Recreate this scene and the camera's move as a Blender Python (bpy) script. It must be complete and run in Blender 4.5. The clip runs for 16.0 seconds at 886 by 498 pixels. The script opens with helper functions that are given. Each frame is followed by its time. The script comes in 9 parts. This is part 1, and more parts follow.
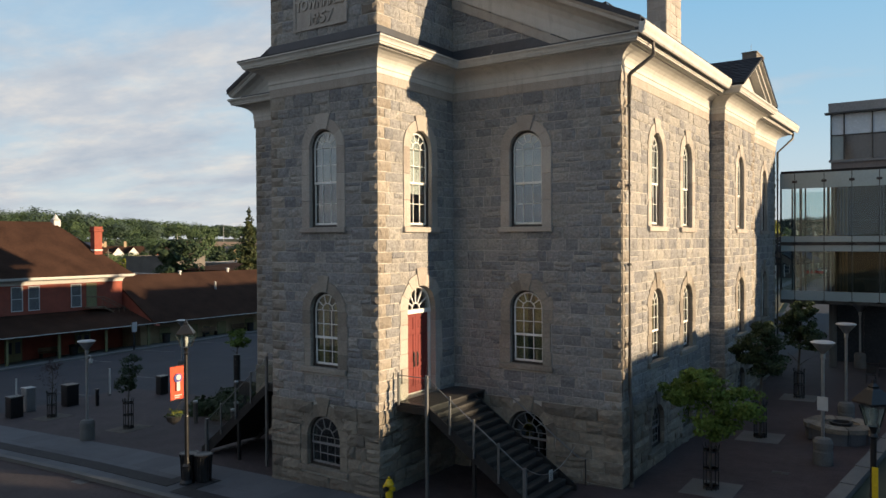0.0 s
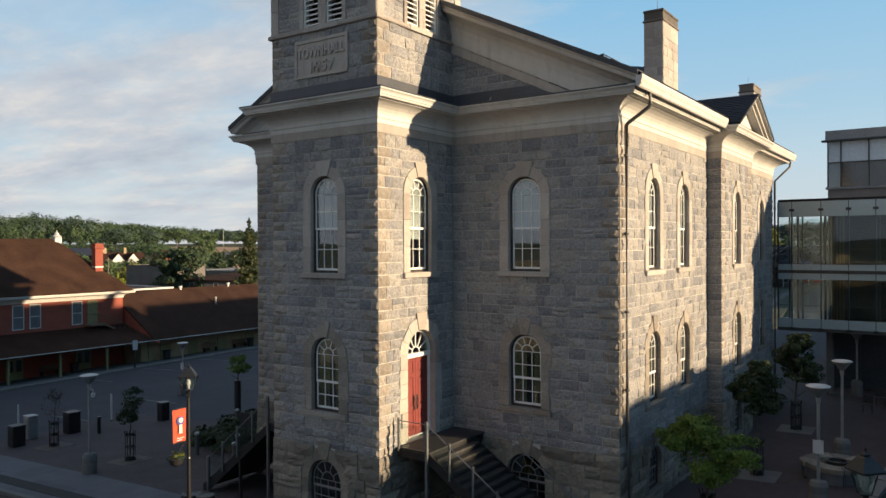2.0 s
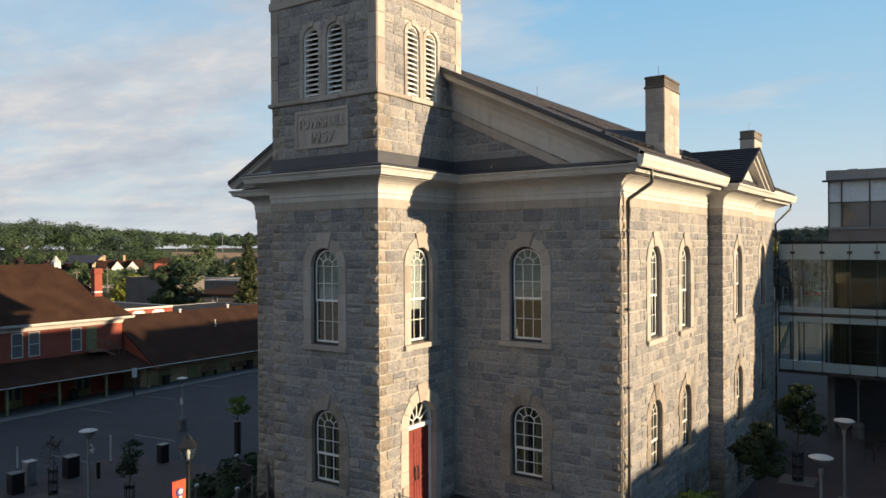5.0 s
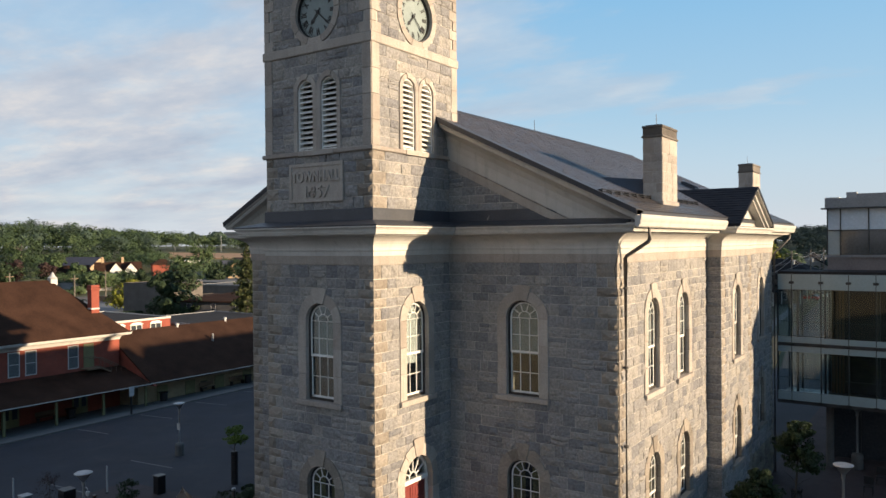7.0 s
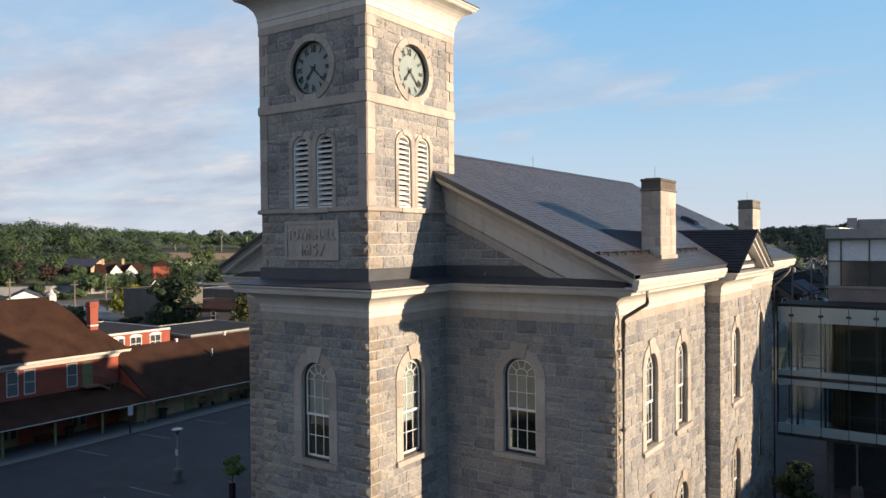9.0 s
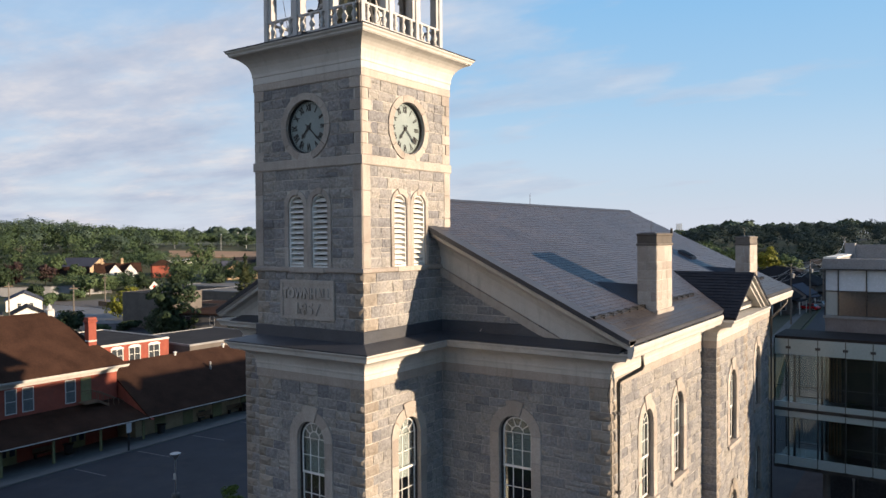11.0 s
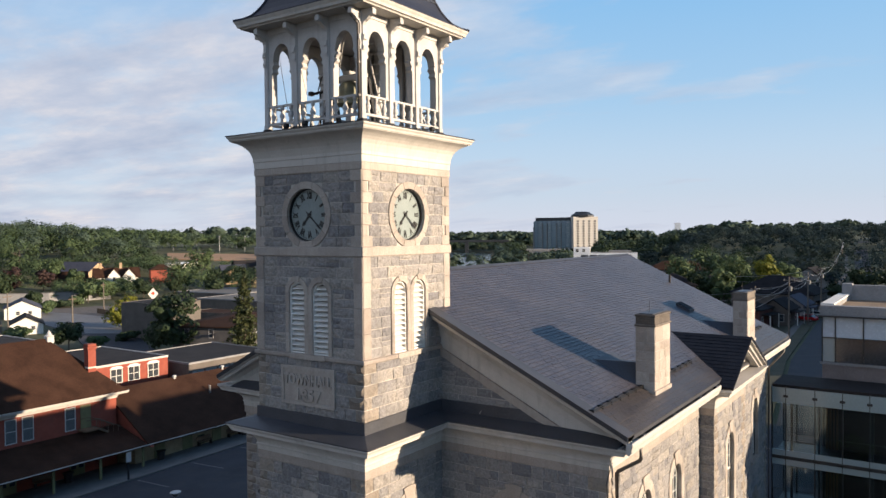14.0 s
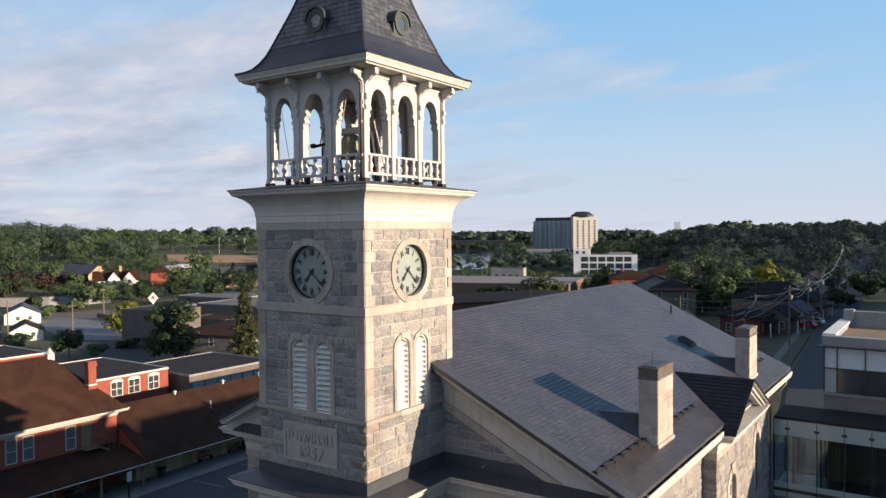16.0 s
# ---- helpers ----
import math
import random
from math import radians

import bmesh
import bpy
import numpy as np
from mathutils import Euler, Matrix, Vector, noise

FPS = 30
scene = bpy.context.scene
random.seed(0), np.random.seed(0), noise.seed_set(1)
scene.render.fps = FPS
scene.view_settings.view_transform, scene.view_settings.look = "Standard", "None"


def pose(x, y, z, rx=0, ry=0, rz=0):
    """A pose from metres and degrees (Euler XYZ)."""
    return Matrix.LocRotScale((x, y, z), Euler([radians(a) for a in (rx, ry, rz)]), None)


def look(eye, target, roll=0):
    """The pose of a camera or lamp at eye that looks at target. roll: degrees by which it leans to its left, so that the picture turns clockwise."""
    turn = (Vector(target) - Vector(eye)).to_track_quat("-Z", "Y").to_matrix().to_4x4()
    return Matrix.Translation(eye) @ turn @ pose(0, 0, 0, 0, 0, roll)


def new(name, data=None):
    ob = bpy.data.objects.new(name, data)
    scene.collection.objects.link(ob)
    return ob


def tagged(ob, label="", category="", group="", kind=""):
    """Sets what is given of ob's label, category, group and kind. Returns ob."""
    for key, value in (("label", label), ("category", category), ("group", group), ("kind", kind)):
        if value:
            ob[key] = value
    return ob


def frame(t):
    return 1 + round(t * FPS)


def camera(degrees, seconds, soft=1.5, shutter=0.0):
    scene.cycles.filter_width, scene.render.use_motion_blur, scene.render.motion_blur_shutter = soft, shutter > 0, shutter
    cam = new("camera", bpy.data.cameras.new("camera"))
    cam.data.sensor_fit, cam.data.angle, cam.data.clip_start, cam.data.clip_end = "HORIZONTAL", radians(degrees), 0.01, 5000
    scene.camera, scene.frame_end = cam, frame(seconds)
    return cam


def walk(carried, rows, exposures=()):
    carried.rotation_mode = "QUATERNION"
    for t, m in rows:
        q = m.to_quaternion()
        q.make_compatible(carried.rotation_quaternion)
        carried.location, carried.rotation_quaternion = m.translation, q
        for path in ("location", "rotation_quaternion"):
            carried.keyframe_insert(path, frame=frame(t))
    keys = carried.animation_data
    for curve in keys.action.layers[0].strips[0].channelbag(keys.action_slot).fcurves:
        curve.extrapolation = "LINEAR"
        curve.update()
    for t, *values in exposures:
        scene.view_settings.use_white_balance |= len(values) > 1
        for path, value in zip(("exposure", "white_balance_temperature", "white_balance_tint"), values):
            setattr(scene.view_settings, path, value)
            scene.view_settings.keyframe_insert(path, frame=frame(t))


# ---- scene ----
cam = camera(61.2, 16.0)
PATH = [
    (0, (14.533, -17.515, 7.717), (13.395, -15.87, 7.698), -0.3),
    (0.5, (14.544, -17.52, 8.051), (13.406, -15.876, 8.033), -0.3),
    (1, (14.649, -17.578, 8.393), (13.511, -15.934, 8.377), -0.3),
    (1.5, (14.683, -17.644, 8.732), (13.546, -15.998, 8.719), -0.3),
    (2, (14.696, -17.732, 9.089), (13.559, -16.087, 9.078), -0.3),
    (2.5, (14.68, -17.779, 9.421), (13.544, -16.133, 9.413), -0.3),
    (3, (14.655, -17.784, 9.754), (13.519, -16.138, 9.747), -0.2),
    (3.5, (14.583, -17.749, 10.136), (13.448, -16.102, 10.129), -0.3),
    (4, (14.591, -17.726, 10.533), (13.455, -16.08, 10.527), -0.3),
    (6.5, (14.599, -17.493, 12.71), (13.466, -15.846, 12.698), -0.5),
    (7, (14.561, -17.426, 13.204), (13.428, -15.778, 13.189), -0.5),
    (7.5, (14.561, -17.378, 13.679), (13.428, -15.731, 13.663), -0.5),
    (8, (14.558, -17.322, 14.191), (13.424, -15.674, 14.171), -0.5),
    (8.5, (14.563, -17.254, 14.658), (13.429, -15.607, 14.637), -0.5),
    (9, (14.572, -17.172, 15.146), (13.437, -15.525, 15.123), -0.5),
    (11.5, (14.668, -17.05, 17.694), (13.535, -15.403, 17.655), -0.5),
    (12, (14.668, -17.051, 18.196), (13.535, -15.404, 18.156), -0.5),
    (12.5, (14.681, -17.048, 18.688), (13.548, -15.401, 18.645), -0.5),
    (13, (14.682, -17.063, 19.148), (13.55, -15.415, 19.105), -0.5),
    (13.5, (14.71, -17.132, 19.588), (13.578, -15.484, 19.545), -0.5),
    (14, (14.711, -17.163, 20.026), (13.581, -15.514, 19.983), -0.5),
    (14.5, (14.694, -17.175, 20.457), (13.563, -15.526, 20.414), -0.5),
    (15, (14.65, -17.158, 20.919), (13.52, -15.509, 20.875), -0.5),
    (15.5, (14.625, -17.169, 21.383), (13.495, -15.519, 21.337), -0.5),
    (16, (14.584, -17.111, 21.876), (13.454, -15.461, 21.829), -0.5),
]
walk(cam, [(t, look(eye, target, roll)) for t, eye, target, roll in PATH], [(0.0, 1.10, 7050, 9), (4.0, 1.10, 7050, 9), (6.5, 1.10, 6900, 10), (8.0, 1.10, 6700, 11), (9.0, 1.10, 6550, 12), (11.5, 1.10, 6500, 13), (16.0, 1.10, 6480, 14)])

# ---- light ----
SUN_AZ, SUN_EL = 75.8, 10.4          # degrees from +y towards +x, and above the horizon
sun_dir = Vector((math.sin(radians(SUN_AZ)) * math.cos(radians(SUN_EL)), math.cos(radians(SUN_AZ)) * math.cos(radians(SUN_EL)), math.sin(radians(SUN_EL))))
sun_data = bpy.data.lights.new("sun", "SUN")
sun_data.energy, sun_data.angle, sun_data.color = 5.0, radians(0.6), (1.0, 0.80, 0.56)
sun = new("sun", sun_data)
sun.matrix_world = look(sun_dir * 300, (0, 0, 0))


def nd(nt, kind, **kw):
    n = nt.nodes.new(kind)
    for k, v in kw.items():
        n.inputs[k].default_value = v
    return n


def math_node(nt, op, a, b=None, clamp=False):
    n = nt.nodes.new("ShaderNodeMath")
    n.operation, n.use_clamp = op, clamp
    for i, v in enumerate((a, b)):
        if v is None:
            continue
        if isinstance(v, (int, float)):
            n.inputs[i].default_value = v
        else:
            nt.links.new(v, n.inputs[i])
    return n.outputs[0]


def ramp(nt, fac, stops, interp="LINEAR"):
    n = nt.nodes.new("ShaderNodeValToRGB")
    n.color_ramp.interpolation = interp
    els = n.color_ramp.elements
    while len(els) < len(stops):
        els.new(0.5)
    for e, (p, c) in zip(els, stops):
        e.position = p
        e.color = (c, c, c, 1) if isinstance(c, (int, float)) else (*c, 1)
    if fac is not None:
        nt.links.new(fac, n.inputs[0])
    return n.outputs[0]


def mix_color(nt, fac, a, b, blend="MIX"):
    n = nt.nodes.new("ShaderNodeMix")
    n.data_type, n.blend_type = "RGBA", blend
    for sock, v in ((n.inputs[0], fac), (n.inputs[6], a), (n.inputs[7], b)):
        if isinstance(v, (int, float)):
            sock.default_value = v
        elif isinstance(v, tuple):
            sock.default_value = (*v, 1)
        else:
            nt.links.new(v, sock)
    return n.outputs[2]


def noise_tex(nt, vec, scale, detail=4.0, rough=0.55, out=0):
    n = nd(nt, "ShaderNodeTexNoise", Scale=scale, Detail=detail, Roughness=rough)
    if vec is not None:
        nt.links.new(vec, n.inputs["Vector"])
    return n.outputs[out]


# sky: clear blue with a veil of high cloud
world = bpy.data.worlds.new("world")
scene.world = world
world.use_nodes = True
wt = world.node_tree
wt.nodes.clear()
sky = wt.nodes.new("ShaderNodeTexSky")
sky.sky_type, sky.sun_disc = "NISHITA", False
sky.sun_elevation, sky.sun_rotation = radians(SUN_EL), radians(SUN_AZ)
sky.altitude, sky.air_density, sky.dust_density, sky.ozone_density = 250, 1.0, 0.6, 1.6
coord = wt.nodes.new("ShaderNodeTexCoord")
sep = wt.nodes.new("ShaderNodeSeparateXYZ")
wt.links.new(coord.outputs["Generated"], sep.inputs[0])
up = math_node(wt, "MAXIMUM", sep.outputs[2], 0.0)
den = math_node(wt, "ADD", up, 0.16)
comb = wt.nodes.new("ShaderNodeCombineXYZ")
wt.links.new(math_node(wt, "DIVIDE", sep.outputs[0], den), comb.inputs[0])
wt.links.new(math_node(wt, "DIVIDE", sep.outputs[1], den), comb.inputs[1])
mapn = wt.nodes.new("ShaderNodeMapping")
mapn.inputs["Rotation"].default_value = (0, 0, radians(-25))
mapn.inputs["Scale"].default_value = (0.8, 1.25, 1)
mapn.inputs["Location"].default_value = (3.1, 1.7, 0)
wt.links.new(comb.outputs[0], mapn.inputs["Vector"])
puffs = noise_tex(wt, mapn.outputs[0], 1.1, 7.0, 0.56)
west = math_node(wt, "ADD", math_node(wt, "MULTIPLY", sep.outputs[0], -0.55), math_node(wt, "MULTIPLY", sep.outputs[1], -0.30))
cover = math_node(wt, "ADD", puffs, math_node(wt, "MULTIPLY", west, 0.55))
cloud = ramp(wt, cover, [(0.47, 0.0), (0.57, 0.38), (0.74, 0.92)], "EASE")
thick = noise_tex(wt, mapn.outputs[0], 2.3, 5.0, 0.6)
cloud_col = ramp(wt, thick, [(0.3, (0.44, 0.52, 0.66)), (0.5, (0.58, 0.63, 0.73)), (0.68, (0.80, 0.78, 0.79))])
haze = ramp(wt, up, [(0.0, 0.7), (0.06, 0.35), (0.18, 0.05), (0.4, 0.0)], "EASE")
bg_scale = wt.nodes.new("ShaderNodeVectorMath")
bg_scale.operation = "SCALE"
bg_scale.inputs["Scale"].default_value = 0.115
wt.links.new(sky.outputs[0], bg_scale.inputs[0])
blue = mix_color(wt, 0.78, bg_scale.outputs[0], ramp(wt, up, [(0.0, (0.62, 0.75, 0.88)), (0.10, (0.50, 0.76, 0.99)), (0.30, (0.285, 0.64, 1.02)), (0.6, (0.15, 0.36, 0.70)), (1.0, (0.08, 0.22, 0.48))]))
hazed = mix_color(wt, haze, blue, (0.70, 0.75, 0.86))
final = mix_color(wt, cloud, hazed, cloud_col)
bg = nd(wt, "ShaderNodeBackground", Strength=0.452)
wt.links.new(final, bg.inputs["Color"])
wout = wt.nodes.new("ShaderNodeOutputWorld")
wt.links.new(bg.outputs[0], wout.inputs["Surface"])


# ---- materials ----
def surf(name, stops, scale=1.5, rough=0.8, bump=0.3, fine=40.0, metal=0.0, piece=0.0, stain=0.0, spec=0.4, depth=0.01, streak=0.0, grit=(0.80, 1.12)):
    """A surface: colour stops over a broad noise, a fine grain, a chance tone for each piece, stains, relief."""
    m = bpy.data.materials.new(name)
    m.use_nodes = True
    nt = m.node_tree
    b = nt.nodes["Principled BSDF"]
    geo = nt.nodes.new("ShaderNodeNewGeometry")
    pos = geo.outputs["Position"]
    broad = noise_tex(nt, pos, scale, 3.0)
    grain = noise_tex(nt, pos, fine, 4.0, 0.65)
    fac = math_node(nt, "ADD", math_node(nt, "MULTIPLY", broad, 0.7), math_node(nt, "MULTIPLY", grain, 0.3))
    if piece:
        info = nt.nodes.new("ShaderNodeObjectInfo")
        r = math_node(nt, "FRACT", math_node(nt, "ADD", math_node(nt, "MULTIPLY", info.outputs["Random"], 7.31), geo.outputs["Random Per Island"]))
        fac = math_node(nt, "ADD", math_node(nt, "MULTIPLY", fac, 1.0 - piece), math_node(nt, "MULTIPLY", r, piece))
    col = ramp(nt, fac, stops)
    shade = ramp(nt, grain, [(0.3, grit[0]), (0.7, grit[1])])
    col = mix_color(nt, 1.0, col, shade, "MULTIPLY")
    if stain:
        blot = noise_tex(nt, pos, 0.55, 6.0, 0.7)
        col = mix_color(nt, ramp(nt, blot, [(0.50, 0.0), (0.70, stain)]), col, (0.06, 0.055, 0.05))
    if streak:
        mp = nt.nodes.new("ShaderNodeMapping")
        mp.inputs["Scale"].default_value = (3.0, 3.0, 0.25)
        nt.links.new(pos, mp.inputs["Vector"])
        run = noise_tex(nt, mp.outputs[0], 1.6, 5.0, 0.6)
        col = mix_color(nt, ramp(nt, run, [(0.52, 0.0), (0.72, streak)]), col, (0.10, 0.09, 0.08))
    nt.links.new(col, b.inputs["Base Color"])
    b.inputs["Metallic"].default_value = metal
    b.inputs["Specular IOR Level"].default_value = spec
    rn = ramp(nt, grain, [(0.3, max(0.02, rough - 0.1)), (0.7, min(1.0, rough + 0.08))])
    nt.links.new(rn, b.inputs["Roughness"])
    if bump:
        bn = nd(nt, "ShaderNodeBump", Strength=bump, Distance=depth)
        nt.links.new(grain, bn.inputs["Height"])
        nt.links.new(bn.outputs[0], b.inputs["Normal"])
    return m


def glass_mat(name, tint, gloss, rough=0.0, through_col=(0.75, 0.8, 0.8)):
    m = bpy.data.materials.new(name)
    m.use_nodes = True
    nt = m.node_tree
    nt.nodes.clear()
    tr = nd(nt, "ShaderNodeBsdfTransparent", Color=(*through_col, 1))
    gl = nd(nt, "ShaderNodeBsdfGlossy", Color=(*tint, 1), Roughness=rough)
    fr = nd(nt, "ShaderNodeLayerWeight", Blend=0.5)
    geo = nt.nodes.new("ShaderNodeNewGeometry")
    wav = noise_tex(nt, geo.outputs["Position"], 1.3, 2.0)
    bn = nd(nt, "ShaderNodeBump", Strength=0.05, Distance=0.02)
    nt.links.new(wav, bn.inputs["Height"])
    nt.links.new(bn.outputs[0], gl.inputs["Normal"])
    f = math_node(nt, "ADD", math_node(nt, "MULTIPLY", math_node(nt, "POWER", fr.outputs["Facing"], 5.0), 0.9), 0.04 + gloss * 0.7, clamp=True)
    mx = nt.nodes.new("ShaderNodeMixShader")
    nt.links.new(f, mx.inputs[0])
    nt.links.new(tr.outputs[0], mx.inputs[1])
    nt.links.new(gl.outputs[0], mx.inputs[2])
    out = nt.nodes.new("ShaderNodeOutputMaterial")
    nt.links.new(mx.outputs[0], out.inputs["Surface"])
    return m


M_STONE = surf("rough_grey_stone", [(0.12, (0.167, 0.165, 0.177)), (0.28, (0.218, 0.214, 0.218)), (0.42, (0.270, 0.258, 0.248)), (0.54, (0.238, 0.232, 0.236)), (0.66, (0.312, 0.292, 0.267)), (0.78, (0.260, 0.249, 0.245)), (0.92, (0.373, 0.343, 0.302))], 2.2, 0.92, 1.0, 13, piece=0.70, depth=0.06, stain=0.35, grit=(0.62, 1.28))
M_STONE_B = surf("tan_basement_stone", [(0.10, (0.10, 0.088, 0.075)), (0.45, (0.19, 0.163, 0.132)), (0.65, (0.255, 0.218, 0.174)), (0.9, (0.32, 0.274, 0.218))], 1.6, 0.92, 1.0, 9, piece=0.42, depth=0.06, stain=0.7, streak=0.35)
M_DRESSED = surf("dressed_limestone", [(0.25, (0.275, 0.235, 0.206)), (0.5, (0.369, 0.326, 0.289)), (0.8, (0.451, 0.407, 0.365))], 2.2, 0.88, 0.8, 30, piece=0.3, stain=0.4, streak=0.25, depth=0.02)
M_MORTAR = surf("lime_mortar", [(0.3, (0.37, 0.345, 0.31)), (0.7, (0.50, 0.47, 0.43))], 3.0, 0.95, 0.6, 60, stain=0.45)
M_CREAM = surf("cream_paint", [(0.3, (0.44, 0.42, 0.39)), (0.7, (0.525, 0.505, 0.475))], 1.2, 0.55, 0.12, 60, stain=0.14, streak=0.25)
M_WHITE = surf("white_paint", [(0.3, (0.39, 0.38, 0.37)), (0.7, (0.485, 0.475, 0.465))], 2.0, 0.5, 0.12, 60, stain=0.14, streak=0.2)
M_SLATE = surf("grey_slate", [(0.25, (0.032, 0.032, 0.043)), (0.5, (0.052, 0.050, 0.063)), (0.78, (0.082, 0.077, 0.088))], 0.35, 0.43, 0.5, 22, piece=0.26, spec=0.5, stain=0.4, depth=0.015)


def course_line(m, z0, step, depth):
    """A darker line along the lower edge of each slate course."""
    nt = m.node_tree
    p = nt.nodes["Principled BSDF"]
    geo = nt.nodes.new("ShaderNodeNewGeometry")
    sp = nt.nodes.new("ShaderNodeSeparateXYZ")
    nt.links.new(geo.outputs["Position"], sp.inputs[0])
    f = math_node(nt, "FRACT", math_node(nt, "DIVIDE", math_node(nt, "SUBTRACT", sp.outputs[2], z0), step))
    patchy = noise_tex(nt, geo.outputs["Position"], 0.8, 4.0, 0.6)
    k = math_node(nt, "MULTIPLY", ramp(nt, f, [(0.0, 1.0), (0.14, 0.9), (0.26, 0.0), (0.96, 0.0), (1.0, 0.8)]), ramp(nt, patchy, [(0.35, 0.35 * depth), (0.65, depth)]))
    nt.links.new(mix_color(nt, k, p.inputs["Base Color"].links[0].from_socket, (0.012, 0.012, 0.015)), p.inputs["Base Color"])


course_line(M_SLATE, 14.106, 0.07713, 0.6)
M_SLATE_W = surf("worn_brown_slate", [(0.25, (0.024, 0.021, 0.022)), (0.5, (0.040, 0.035, 0.035)), (0.78, (0.062, 0.053, 0.049))], 0.7, 0.42, 0.5, 18, piece=0.2, spec=0.45, stain=0.35, depth=0.015)
M_SLATE_T = surf("tower_slate", [(0.25, (0.03, 0.034, 0.043)), (0.5, (0.055, 0.06, 0.072)), (0.78, (0.095, 0.098, 0.105))], 0.8, 0.5, 0.4, 30, piece=0.4, spec=0.45)
M_SLATE_D = surf("dark_slate", [(0.3, (0.012, 0.013, 0.018)), (0.7, (0.023, 0.025, 0.032))], 1.0, 0.7, 0.3, 30, piece=0.2, spec=0.1)
M_LEAD = surf("dark_sheet_metal", [(0.3, (0.040, 0.044, 0.056)), (0.7, (0.070, 0.074, 0.086))], 0.9, 0.5, 0.2, 18, metal=0.25, stain=0.3)
M_SPIRE = surf("blue_black_sheet_metal", [(0.3, (0.018, 0.021, 0.034)), (0.7, (0.034, 0.037, 0.052))], 0.9, 0.5, 0.2, 18, metal=0.2, stain=0.2)
M_CAP = surf("sooty_chimney_stone", [(0.25, (0.085, 0.072, 0.062)), (0.55, (0.15, 0.13, 0.112)), (0.8, (0.23, 0.20, 0.17))], 2.0, 0.9, 0.9, 22, piece=0.3, stain=0.7, depth=0.03)
M_BLACKPAINT = surf("black_gloss_paint", [(0.3, (0.008, 0.008, 0.009)), (0.7, (0.015, 0.015, 0.016))], 4.0, 0.35, 0.1, 60)
M_DARKMETAL = surf("black_iron", [(0.3, (0.018, 0.018, 0.02)), (0.7, (0.035, 0.034, 0.034))], 4.0, 0.5, 0.15, 60, metal=0.4)
M_STEEL = surf("galvanised_steel", [(0.3, (0.26, 0.27, 0.28)), (0.7, (0.38, 0.385, 0.39))], 3.0, 0.42, 0.1, 50, metal=0.7)
M_PIPE = surf("grey_brown_pipe", [(0.3, (0.075, 0.07, 0.068)), (0.7, (0.12, 0.11, 0.10))], 2.5, 0.5, 0.1, 40, metal=0.3)
M_RED = surf("red_door_paint", [(0.3, (0.15, 0.026, 0.022)), (0.7, (0.20, 0.038, 0.032))], 2.0, 0.5, 0.12, 60)
M_GLASS = glass_mat("window_glass", (0.92, 0.95, 1.0), 0.10)
M_GLASS_B = glass_mat("blue_curtain_glass", (0.80, 0.90, 0.95), 0.0, 0.0, (0.84, 0.90, 0.90))
M_SASH = surf("white_sash_paint", [(0.3, (0.64, 0.63, 0.60)), (0.7, (0.75, 0.74, 0.71))], 2.0, 0.5, 0.08, 60, stain=0.06)
M_ROUGHD = surf("rough_surround_stone", [(0.25, (0.185, 0.158, 0.132)), (0.5, (0.262, 0.227, 0.192)), (0.8, (0.34, 0.30, 0.256))], 2.2, 0.9, 1.0, 14, piece=0.4, stain=0.5, depth=0.04)
M_STOP = surf("dark_brown_frame", [(0.3, (0.022, 0.018, 0.016)), (0.7, (0.045, 0.037, 0.032))], 3.0, 0.6, 0.1, 50)
M_BLIND = surf("pale_roller_blind", [(0.3, (0.46, 0.47, 0.46)), (0.7, (0.60, 0.60, 0.58))], 3.0, 0.9, 0.2, 90)
M_CURTAIN = surf("straw_curtain", [(0.3, (0.36, 0.29, 0.13)), (0.7, (0.50, 0.42, 0.22))], 6.0, 0.9, 0.3, 80)
M_ROOM = surf("dark_room_fill", [(0.3, (0.10, 0.095, 0.085)), (0.7, (0.15, 0.14, 0.125))], 1.0, 0.9, 0.1, 30)
M_DIAL = surf("pale_dial", [(0.3, (0.20, 0.24, 0.24)), (0.7, (0.26, 0.30, 0.295))], 2.0, 0.6, 0.05, 60, spec=0.15)
M_BRONZE = surf("weathered_bell_bronze", [(0.3, (0.13, 0.13, 0.085)), (0.7, (0.24, 0.24, 0.17))], 3.0, 0.5, 0.2, 40, metal=0.2)
M_GREEN_METAL = surf("green_dormer_paint", [(0.3, (0.030, 0.040, 0.042)), (0.7, (0.055, 0.070, 0.070))], 2.0, 0.5, 0.1, 40)


